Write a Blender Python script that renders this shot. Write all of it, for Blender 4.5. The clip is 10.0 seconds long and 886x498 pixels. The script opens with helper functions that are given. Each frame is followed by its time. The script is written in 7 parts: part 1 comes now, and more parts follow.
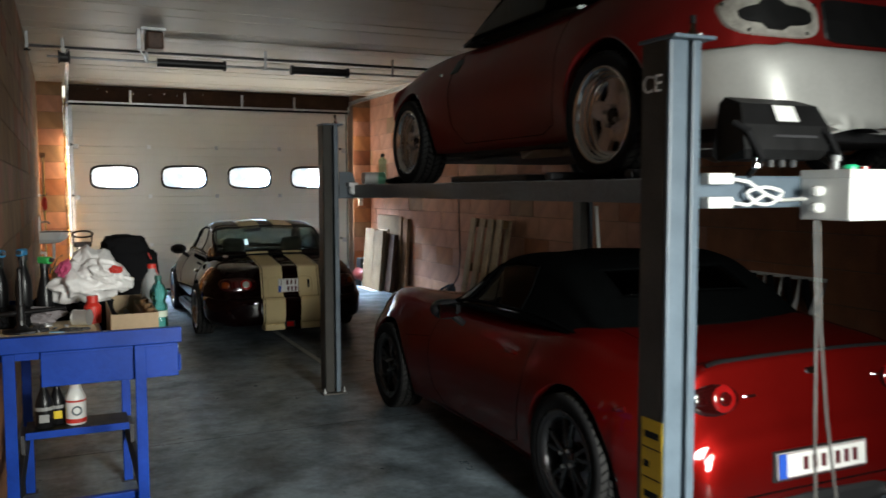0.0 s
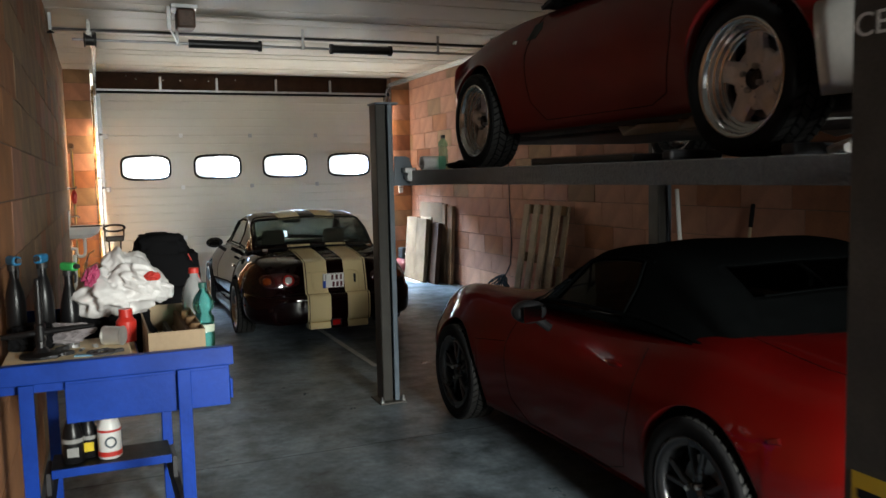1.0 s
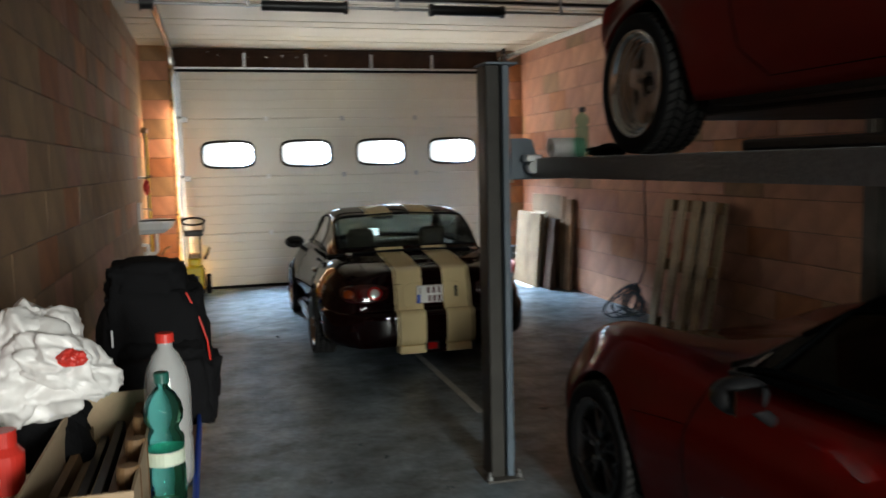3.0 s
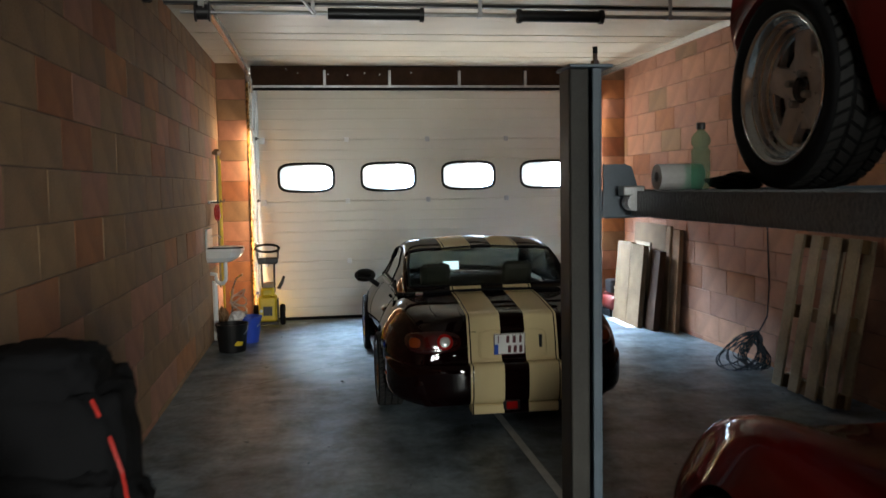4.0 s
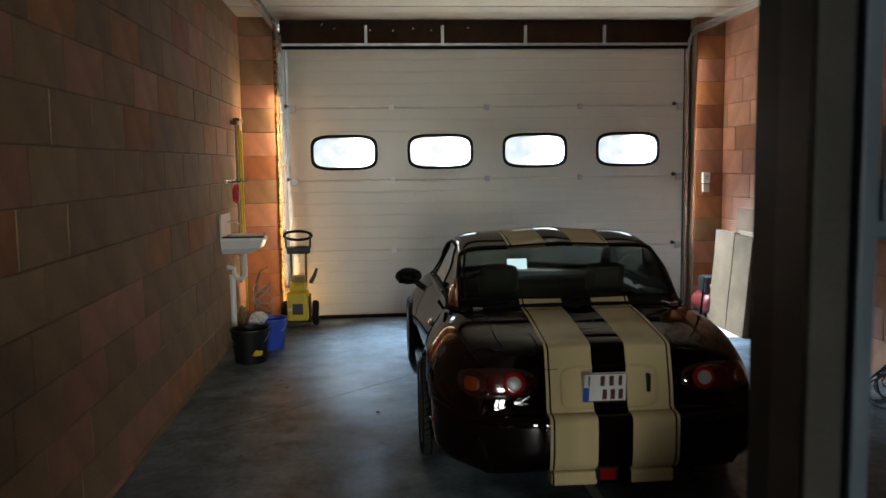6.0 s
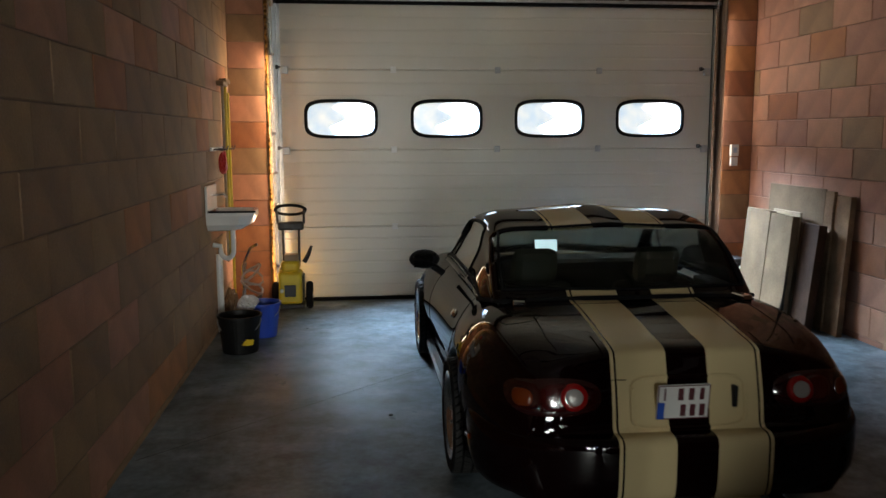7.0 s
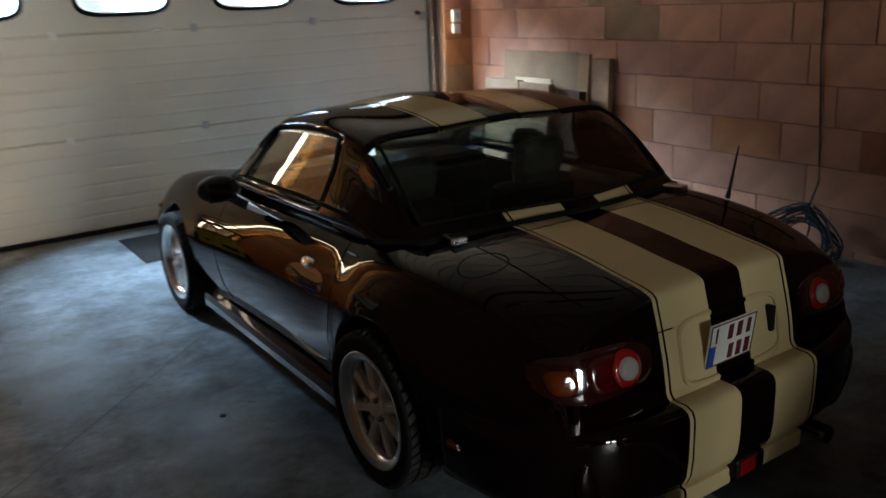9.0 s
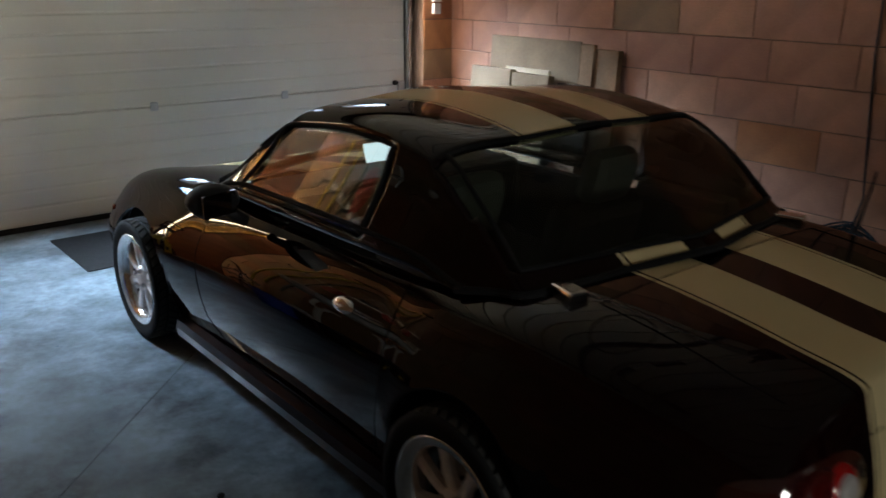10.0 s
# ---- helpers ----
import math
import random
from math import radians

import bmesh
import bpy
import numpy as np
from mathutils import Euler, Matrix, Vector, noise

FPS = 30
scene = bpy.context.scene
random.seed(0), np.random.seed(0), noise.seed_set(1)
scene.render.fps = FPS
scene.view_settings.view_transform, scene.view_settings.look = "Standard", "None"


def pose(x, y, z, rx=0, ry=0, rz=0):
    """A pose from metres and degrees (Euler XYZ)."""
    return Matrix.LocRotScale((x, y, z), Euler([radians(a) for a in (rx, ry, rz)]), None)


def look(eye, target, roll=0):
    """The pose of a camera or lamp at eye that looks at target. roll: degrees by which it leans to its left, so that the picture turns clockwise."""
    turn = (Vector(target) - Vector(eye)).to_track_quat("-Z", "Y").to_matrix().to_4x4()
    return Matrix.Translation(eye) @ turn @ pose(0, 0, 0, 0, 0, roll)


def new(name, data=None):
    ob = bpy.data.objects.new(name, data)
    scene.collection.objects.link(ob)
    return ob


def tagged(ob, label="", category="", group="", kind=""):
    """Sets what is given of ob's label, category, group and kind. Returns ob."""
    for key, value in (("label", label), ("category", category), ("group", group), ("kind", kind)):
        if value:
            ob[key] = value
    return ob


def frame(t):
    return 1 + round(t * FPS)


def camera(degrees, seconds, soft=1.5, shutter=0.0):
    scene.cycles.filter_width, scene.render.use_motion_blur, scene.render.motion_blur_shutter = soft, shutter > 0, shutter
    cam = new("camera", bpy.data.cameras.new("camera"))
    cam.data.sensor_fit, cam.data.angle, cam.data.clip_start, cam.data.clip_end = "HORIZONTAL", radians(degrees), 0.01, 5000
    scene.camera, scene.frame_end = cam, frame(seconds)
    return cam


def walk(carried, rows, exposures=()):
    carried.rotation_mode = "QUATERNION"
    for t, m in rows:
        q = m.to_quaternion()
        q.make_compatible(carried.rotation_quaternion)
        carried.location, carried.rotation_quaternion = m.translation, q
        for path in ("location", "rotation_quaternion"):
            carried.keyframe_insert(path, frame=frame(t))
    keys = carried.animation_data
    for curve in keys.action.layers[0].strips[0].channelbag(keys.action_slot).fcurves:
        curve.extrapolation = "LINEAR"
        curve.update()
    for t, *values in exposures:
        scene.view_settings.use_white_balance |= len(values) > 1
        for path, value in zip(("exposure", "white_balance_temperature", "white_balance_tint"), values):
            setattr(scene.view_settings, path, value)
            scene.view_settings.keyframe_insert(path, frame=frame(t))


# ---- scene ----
cam = camera(56.2, 10.0, shutter=0.5)
PATH = [
    (0, (0.064, 0.021, 1.564), (0.891, 1.837, 1.421), -0.2),
    (0.5, (0.058, 0.364, 1.556), (0.818, 2.208, 1.405), 0.1),
    (1, (0.088, 0.731, 1.565), (0.851, 2.571, 1.388), -1.3),
    (1.5, (0.178, 1.129, 1.568), (0.93, 2.978, 1.432), -0.1),
    (2, (0.244, 1.515, 1.567), (0.939, 3.383, 1.408), -0.3),
    (2.5, (0.38, 1.892, 1.568), (1.061, 3.758, 1.334), -2.7),
    (3, (0.572, 2.277, 1.585), (1.096, 4.196, 1.381), -1.3),
    (3.2, (0.638, 2.465, 1.576), (1.071, 4.406, 1.365), -1.5),
    (4.3, (1.029, 3.378, 1.64), (1.279, 5.358, 1.504), -0.6),
    (4.5, (1.071, 3.525, 1.635), (1.29, 5.507, 1.481), -0.5),
    (5, (1.109, 3.883, 1.629), (1.307, 5.865, 1.453), -0.9),
    (5.2, (1.156, 4.054, 1.619), (1.313, 6.039, 1.426), -1.2),
    (6.3, (1.044, 4.932, 1.652), (1.209, 6.913, 1.435), -0.6),
    (6.5, (1.013, 5.066, 1.639), (1.203, 7.041, 1.388), -1.1),
    (7, (0.892, 5.476, 1.616), (1.1, 7.446, 1.343), -0.2),
    (7.5, (0.627, 5.832, 1.594), (1.017, 7.764, 1.255), 0.6),
    (8, (0.415, 6.222, 1.587), (0.956, 8.085, 1.099), -1.7),
    (8.5, (0.266, 6.641, 1.594), (1.117, 8.391, 1.13), -2.1),
    (9, (0.141, 7.036, 1.612), (1.203, 8.629, 1.033), -2.6),
    (9.5, (0.158, 7.508, 1.595), (1.377, 8.973, 0.988), -1.0),
    (10, (0.151, 7.925, 1.594), (1.37, 9.382, 0.969), 0.5),
]
EXPOSURES = [(0.0, -0.25), (1.0, 0.08), (2.0, 0.06), (3.0, 0.0), (5.0, -0.2), (6.5, -0.56), (7.5, -0.6), (8.5, -0.47), (10.0, -0.35)]
walk(cam, [(t, look(eye, target, roll)) for t, eye, target, roll in PATH], EXPOSURES)

# ---- world and light ----
LEFT, RIGHT, BACK, DOOR, CEIL = -0.255, 4.815, -1.75, 13.577, 3.14
world = bpy.data.worlds.new("world")
scene.world = world
world.use_nodes = True
sky = world.node_tree.nodes.new("ShaderNodeTexSky")
sky.sky_type, sky.sun_disc = "NISHITA", False
sky.sun_elevation, sky.sun_rotation = radians(24), radians(18)
world.node_tree.nodes["Background"].inputs[1].default_value = 0.12
world.node_tree.links.new(sky.outputs[0], world.node_tree.nodes["Background"].inputs[0])


def sun_lamp():
    data = bpy.data.lights.new("sun", "SUN")
    data.energy, data.angle, data.color = 5.0, radians(0.6), (1.0, 0.86, 0.68)
    ob = new("sun", data)
    ob.matrix_world = look((0, 0, 0), (-0.26, -0.90, -0.40))
    return ob


def area_lamp(name, eye, target, w, h, watts, colour, spread=180):
    data = bpy.data.lights.new(name, "AREA")
    data.shape, data.size, data.size_y, data.energy, data.color = "RECTANGLE", w, h, watts, colour
    data.spread = radians(spread)
    ob = new(name, data)
    ob.matrix_world = look(eye, target)
    return ob


sun_lamp()
# daylight in the four door windows and in the opening behind the walk
WINDOWS = [0.771 + 1.018 * k for k in range(4)]
for wx in WINDOWS:
    # blue sky light falling in, and warm light thrown up by the sunlit yard
    area_lamp("window_daylight", (wx, DOOR - 0.03, 1.77), (wx + 0.66, 12.6, 0.45), 0.58, 0.26, 64.0, (0.60, 0.80, 1.0), 66)
    area_lamp("yard_daylight", (wx, DOOR - 0.034, 1.77), (wx + 0.62, 12.35, 2.8), 0.58, 0.26, 8.6, (1.0, 0.92, 0.80), 104)
area_lamp("rear_daylight", (1.95, BACK + 0.05, 1.68), (1.5, 4.2, 0.05), 1.1, 1.4, 84.0, (0.97, 1.0, 0.93), 62)
# added strip lamps stand in for daylight past the door's side joints, closed here
area_lamp("joint_fill", (0.235, DOOR - 0.21, 1.2), (-1.0, DOOR - 0.27, 1.1), 0.05, 2.3, 30.0, (1.0, 0.70, 0.42))
# this one is aimed across the garage to brighten the right wall
area_lamp("joint_fill", (0.2, DOOR - 0.075, 1.3), (4.4, 11.2, 1.3), 0.03, 2.3, 7.2, (1.0, 0.78, 0.54), 110)
area_lamp("joint_fill", (4.462, DOOR - 0.2, 1.75), (5.5, DOOR - 0.62, 1.7), 0.04, 2.0, 4.5, (1.0, 0.82, 0.64))


# ---- materials ----
def material(name, base, rough=0.6, metal=0.0, vary=0.15, scale=6.0, fine=60.0, bump=0.15, random_tint=0.0, coat=0.0, second=None, spec=0.5):
    m = bpy.data.materials.new(name)
    m.use_nodes = True
    nt, N = m.node_tree, m.node_tree.nodes
    b = N["Principled BSDF"]
    b.inputs["Roughness"].default_value, b.inputs["Metallic"].default_value = rough, metal
    b.inputs["Coat Weight"].default_value, b.inputs["Coat Roughness"].default_value = coat, 0.015
    b.inputs["Specular IOR Level"].default_value = spec
    co = N.new("ShaderNodeTexCoord")
    big, small = N.new("ShaderNodeTexNoise"), N.new("ShaderNodeTexNoise")
    big.inputs["Scale"].default_value, small.inputs["Scale"].default_value = scale, fine
    big.inputs["Detail"].default_value, small.inputs["Detail"].default_value = 4.0, 3.0
    for n in (big, small):
        nt.links.new(co.outputs["Object"], n.inputs["Vector"])
    ramp = N.new("ShaderNodeMix")
    ramp.data_type = "RGBA"
    other = second or tuple(c * (1 - vary) for c in base)
    ramp.inputs[6].default_value, ramp.inputs[7].default_value = (*other, 1), (*(min(1, c * (1 + vary * 0.6)) for c in base), 1)
    sharp = N.new("ShaderNodeMapRange")
    sharp.inputs[1].default_value, sharp.inputs[2].default_value = 0.33, 0.67
    nt.links.new(big.outputs[0], sharp.inputs[0])
    nt.links.new(sharp.outputs[0], ramp.inputs[0])
    colour = ramp.outputs[2]
    grain = N.new("ShaderNodeMix")
    grain.data_type, grain.blend_type = "RGBA", "MULTIPLY"
    grain.inputs[0].default_value = min(1.0, vary * 1.5)
    nt.links.new(colour, grain.inputs[6])
    nt.links.new(small.outputs[0], grain.inputs[7])
    colour = grain.outputs[2]
    if random_tint:
        info, hsv = N.new("ShaderNodeObjectInfo"), N.new("ShaderNodeHueSaturation")
        value, hue = N.new("ShaderNodeMapRange"), N.new("ShaderNodeMapRange")
        value.inputs[3].default_value, value.inputs[4].default_value = 1 - random_tint, 1 + random_tint
        hue.inputs[3].default_value, hue.inputs[4].default_value = 0.5 - 0.03 * random_tint, 0.5 + 0.03 * random_tint
        nt.links.new(info.outputs["Random"], value.inputs[0])
        nt.links.new(info.outputs["Random"], hue.inputs[0])
        nt.links.new(value.outputs[0], hsv.inputs["Value"])
        nt.links.new(hue.outputs[0], hsv.inputs["Hue"])
        nt.links.new(colour, hsv.inputs["Color"])
        colour = hsv.outputs[0]
    nt.links.new(colour, b.inputs["Base Color"])
    rr = N.new("ShaderNodeMapRange")
    rr.inputs[3].default_value, rr.inputs[4].default_value = max(0.02, rough - 0.12 * min(1, rough * 2)), min(1, rough + 0.12 * min(1, rough * 2))
    nt.links.new(big.outputs[0], rr.inputs[0])
    nt.links.new(rr.outputs[0], b.inputs["Roughness"])
    if bump:
        bp = N.new("ShaderNodeBump")
        bp.inputs["Strength"].default_value, bp.inputs["Distance"].default_value = bump, 0.01
        nt.links.new(small.outputs[0], bp.inputs["Height"])
        nt.links.new(bp.outputs[0], b.inputs["Normal"])
    return m


def glass(name, tint=(0.9, 0.95, 0.95), rough=0.0, base=0.035):
    m = bpy.data.materials.new(name)
    m.use_nodes = True
    nt, N = m.node_tree, m.node_tree.nodes
    out = N["Material Output"]
    t, g, mix, f = N.new("ShaderNodeBsdfTransparent"), N.new("ShaderNodeBsdfGlossy"), N.new("ShaderNodeMixShader"), N.new("ShaderNodeLayerWeight")
    f.inputs[0].default_value = 0.5
    power, gain = N.new("ShaderNodeMath"), N.new("ShaderNodeMath")
    power.operation, power.inputs[1].default_value = "POWER", 5.0
    gain.operation, gain.inputs[1].default_value, gain.inputs[2].default_value = "MULTIPLY_ADD", 0.88, base
    nt.links.new(f.outputs["Facing"], power.inputs[0])
    nt.links.new(power.outputs[0], gain.inputs[0])
    t.inputs[0].default_value = (*tint, 1)
    g.inputs["Roughness"].default_value = rough
    nt.links.new(gain.outputs[0], mix.inputs[0])
    nt.links.new(t.outputs[0], mix.inputs[1])
    nt.links.new(g.outputs[0], mix.inputs[2])
    nt.links.new(mix.outputs[0], out.inputs[0])
    return m


def milky(name, colour):
    """A daylit pane that scatters what falls on its outer face."""
    m = bpy.data.materials.new(name)
    m.use_nodes = True
    nt, N = m.node_tree, m.node_tree.nodes
    t, g, mix = N.new("ShaderNodeBsdfTranslucent"), N.new("ShaderNodeBsdfGlossy"), N.new("ShaderNodeMixShader")
    noise_, ramp = N.new("ShaderNodeTexNoise"), N.new("ShaderNodeMix")
    co = N.new("ShaderNodeTexCoord")
    noise_.inputs["Scale"].default_value = 7.0
    ramp.data_type = "RGBA"
    ramp.inputs[6].default_value, ramp.inputs[7].default_value = (colour[0] * 0.36, colour[1] * 0.62, colour[2] * 0.95, 1), (*colour, 1)
    nt.links.new(co.outputs["Object"], noise_.inputs["Vector"])
    nt.links.new(noise_.outputs[0], ramp.inputs[0])
    nt.links.new(ramp.outputs[2], t.inputs[0])
    g.inputs["Roughness"].default_value, mix.inputs[0].default_value = 0.1, 0.06
    nt.links.new(t.outputs[0], mix.inputs[1])
    nt.links.new(g.outputs[0], mix.inputs[2])
    nt.links.new(mix.outputs[0], N["Material Output"].inputs[0])
    return m


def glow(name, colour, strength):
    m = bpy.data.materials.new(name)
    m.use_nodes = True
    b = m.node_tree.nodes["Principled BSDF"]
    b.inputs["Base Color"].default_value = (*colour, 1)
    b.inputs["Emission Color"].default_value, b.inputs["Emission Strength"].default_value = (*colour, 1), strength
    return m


def concrete_floor():
    """Power-floated concrete: cloudy tone, blotches, and polish that comes and goes."""
    m = material("concrete", (0.15, 0.186, 0.215), 0.5, vary=0.35, scale=1.6, fine=26, bump=0.03, spec=0.2)
    nt, N = m.node_tree, m.node_tree.nodes
    b = N["Principled BSDF"]
    co = N.new("ShaderNodeTexCoord")
    blot, polish = N.new("ShaderNodeTexNoise"), N.new("ShaderNodeTexNoise")
    for n, s, d in ((blot, 3.1, 12.0), (polish, 4.0, 9.0)):
        n.inputs["Scale"].default_value, n.inputs["Detail"].default_value = s, d
        n.inputs["Roughness"].default_value, n.inputs["Distortion"].default_value = 0.7, 0.1
        nt.links.new(co.outputs["Object"], n.inputs["Vector"])
    tone, mul = N.new("ShaderNodeMapRange"), N.new("ShaderNodeMix")
    tone.inputs[1].default_value, tone.inputs[2].default_value, tone.inputs[3].default_value, tone.inputs[4].default_value = 0.36, 0.64, 0.42, 1.75
    mul.data_type, mul.blend_type, mul.inputs[0].default_value = "RGBA", "MULTIPLY", 1.0
    nt.links.new(blot.outputs[0], tone.inputs[0])
    nt.links.new(b.inputs["Base Color"].links[0].from_socket, mul.inputs[6])
    nt.links.new(tone.outputs[0], mul.inputs[7])
    nt.links.new(mul.outputs[2], b.inputs["Base Color"])
    shine = N.new("ShaderNodeMapRange")
    shine.inputs[1].default_value, shine.inputs[2].default_value, shine.inputs[3].default_value, shine.inputs[4].default_value = 0.32, 0.68, 0.25, 0.54
    nt.links.new(polish.outputs[0], shine.inputs[0])
    nt.links.new(shine.outputs[0], b.inputs["Roughness"])
    return m


CONCRETE = concrete_floor()
CLAY = material("clay_block", (0.36, 0.145, 0.062), 0.85, vary=0.22, scale=5, fine=90, bump=0.35, random_tint=0.25)
CLAY_PINK = material("pink_clay_block", (0.42, 0.203, 0.128), 0.85, vary=0.2, scale=5, fine=90, bump=0.35, random_tint=0.14)
CLAY_PALE = material("pale_clay_block", (0.30, 0.18, 0.095), 0.85, vary=0.22, scale=4, fine=80, bump=0.35, random_tint=0.14)
MORTAR = material("mortar", (0.20, 0.125, 0.085), 0.95, vary=0.25, scale=8, fine=120, bump=0.4)
PANEL = material("white_coated_panel", (0.675, 0.64, 0.56), 0.33, vary=0.05, scale=1.5, fine=160, bump=0.03)
CEIL_PANEL = material("ceiling_panel", (0.62, 0.585, 0.49), 0.29, vary=0.04, scale=3, fine=120, bump=0.0)
sheen = CEIL_PANEL.node_tree.nodes["Principled BSDF"].inputs["Roughness"]
CEIL_PANEL.node_tree.links.remove(sheen.links[0])
sheen.default_value = 0.46
CEIL_PANEL.node_tree.nodes["Principled BSDF"].inputs["Specular IOR Level"].default_value = 0.35
STEEL = material("galvanised_steel", (0.55, 0.56, 0.57), 0.38, metal=0.9, vary=0.2, scale=9, fine=90, bump=0.05)
GREY_PAINT = material("grey_painted_steel", (0.09, 0.122, 0.155), 0.42, vary=0.14, scale=7, fine=110, bump=0.06)
CHECKER = material("checker_steel", (0.13, 0.137, 0.147), 0.45, vary=0.18, scale=38, fine=80, bump=0.7, spec=0.4)
DARK_STEEL = material("dark_steel", (0.05, 0.05, 0.055), 0.5, metal=0.3, vary=0.2, bump=0.08)
BLACK_RUBBER = material("black_rubber", (0.010, 0.010, 0.011), 0.8, vary=0.25, scale=10, bump=0.15, spec=0.12)
BLACK_PLASTIC = material("black_plastic", (0.02, 0.02, 0.022), 0.45, vary=0.15, bump=0.05)
BROWN_BOARD = material("brown_board", (0.06, 0.03, 0.018), 0.7, vary=0.3, scale=6, bump=0.2, spec=0.12)
BLUE_PAINT = material("blue_paint", (0.003, 0.045, 0.34), 0.4, vary=0.2, scale=6, bump=0.06, spec=0.25)
CARD = material("cardboard", (0.37, 0.27, 0.17), 0.85, vary=0.15, scale=4, fine=60, bump=0.1)
DARK_CARD = material("worn_dark_cardboard", (0.27, 0.16, 0.092), 0.85, vary=0.3, scale=5, fine=60, bump=0.15, spec=0.1)
WORN_CARD = material("worn_brown_cardboard", (0.21, 0.14, 0.085), 0.85, vary=0.25, scale=4, fine=60, bump=0.12, spec=0.1)
WOOD = material("weathered_wood", (0.42, 0.32, 0.2), 0.8, vary=0.3, scale=4, fine=40, bump=0.25)
RED_PAINT = material("red_car_paint", (0.155, 0.0045, 0.0036), 0.42, metal=0.6, vary=0.06, scale=2, fine=300, bump=0.0, coat=0.75, spec=0.02)
RED_PAINT.node_tree.nodes["Principled BSDF"].inputs["Specular Tint"].default_value = (0.35, 0.04, 0.03, 1)
DULL_RED = material("dull_red_car_paint", (0.19, 0.010, 0.009), 0.45, metal=0.25, vary=0.1, scale=3, fine=200, bump=0.0, coat=0.5, spec=0.1)
MAROON = material("maroon_car_paint", (0.0075, 0.0012, 0.0016), 0.35, vary=0.06, scale=2, fine=300, bump=0.0, coat=0.55, spec=0.05)

WHITE_PLASTIC = material("white_plastic", (0.78, 0.78, 0.76), 0.3, vary=0.05, bump=0.02)
CHROME = material("chrome", (0.75, 0.75, 0.76), 0.12, metal=1.0, vary=0.05, bump=0.0)
ALLOY = material("silver_alloy", (0.86, 0.81, 0.79), 0.3, metal=0.25, vary=0.12, scale=14, bump=0.03)
POLISHED = material("polished_lip", (0.74, 0.74, 0.74), 0.14, metal=0.95, vary=0.06, bump=0.02)
DARK_ALLOY = material("dark_alloy", (0.085, 0.085, 0.09), 0.28, metal=0.7, vary=0.1, bump=0.03)
CANVAS = material("black_canvas", (0.0022, 0.0026, 0.0028), 0.95, vary=0.2, scale=20, fine=400, bump=0.2, spec=0.02)
LEATHER = material("tan_leather", (0.085, 0.08, 0.056), 0.65, vary=0.12, scale=12, fine=90, bump=0.1)
BLACK_TRIM = material("black_trim", (0.009, 0.009, 0.01), 0.5, vary=0.1, bump=0.03, spec=0.22)
SILVER_PAINT = material("silver_bumper_paint", (0.52, 0.52, 0.5), 0.48, metal=0.4, vary=0.1, scale=3, bump=0.02, coat=0.08)
AMBER = material("amber_lens", (0.13, 0.022, 0.003), 0.12, vary=0.05, fine=200, bump=0.05, coat=0.6)
SMOKED_LENS = material("smoked_lens", (0.022, 0.002, 0.002), 0.1, vary=0.05, bump=0.0, coat=1.0)
DEEP_RED_LENS = material("deep_red_lens", (0.05, 0.002, 0.002), 0.12, vary=0.05, fine=200, bump=0.05, coat=0.8)
RED_LENS = material("red_lens", (0.26, 0.006, 0.006), 0.12, vary=0.05, fine=200, bump=0.05, coat=0.6)
CLEAR_LENS = material("clear_lens", (0.34, 0.31, 0.30), 0.16, vary=0.05, fine=200, bump=0.1, coat=0.8)
PLATE_WHITE = material("plate_white", (0.78, 0.78, 0.76), 0.35, vary=0.04, bump=0.02)
PLATE_RED = material("plate_red", (0.09, 0.012, 0.018), 0.5, vary=0.04, bump=0.0)
PLATE_BLUE = material("plate_blue", (0.02, 0.09, 0.5), 0.4, vary=0.04, bump=0.0)
WHITE_PAINT = material("white_paint", (0.75, 0.75, 0.73), 0.4, vary=0.06, bump=0.03)
BARE_METAL = material("primer_edge", (0.4, 0.38, 0.34), 0.6, vary=0.3, scale=20, bump=0.1)
CAR_GLASS = glass("car_glass", (0.72, 0.77, 0.76), base=0.028)
SIDE_GLASS = glass("side_car_glass", (0.75, 0.79, 0.78), base=0.13)
DARK_GLASS = glass("tinted_car_glass", (0.2, 0.22, 0.22))


# ---- mesh helpers ----
def finish(bm, name, mat, parent=None, smooth=False, label=""):
    me = bpy.data.meshes.new(name)
    bm.normal_update()
    bm.to_mesh(me)
    bm.free()
    for m in mat if isinstance(mat, (list, tuple)) else [mat]:
        me.materials.append(m)
    if smooth:
        for p in me.polygons:
            p.use_smooth = True
    ob = new(name, me)
    if parent is not None:
        ob.parent = parent
    if label:
        tagged(ob, label)
    return ob


def part(name, bm, mat, parent, label="", smooth=False):
    return finish(bm, name, mat, parent, smooth, label)


def thing(name, m, label, category, group="", kind=""):
    ob = new(name)
    ob.matrix_world = m
    ob.empty_display_size = 0.1
    return tagged(ob, label, category, group, kind)


def box(bm, x0, y0, z0, x1, y1, z1, bevel=0.0, m=None):
    vs = [bm.verts.new((x, y, z)) for z in (z0, z1) for y in (y0, y1) for x in (x0, x1)]
    fs = [bm.faces.new([vs[i] for i in q]) for q in ((0, 2, 3, 1), (4, 5, 7, 6), (0, 1, 5, 4), (2, 6, 7, 3), (0, 4, 6, 2), (1, 3, 7, 5))]
    if bevel:
        es = list({e for f in fs for e in f.edges})
        r = bmesh.ops.bevel(bm, geom=es, offset=bevel, segments=2, profile=0.5, affect="EDGES")
        vs = list({v for f in r["faces"] for v in f.verts} | {v for v in vs if v.is_valid})
    if m is not None:
        for v in vs:
            v.co = m @ v.co
    return vs


def boxed(*a, **k):
    bm = bmesh.new()
    box(bm, *a, **k)
    return bm


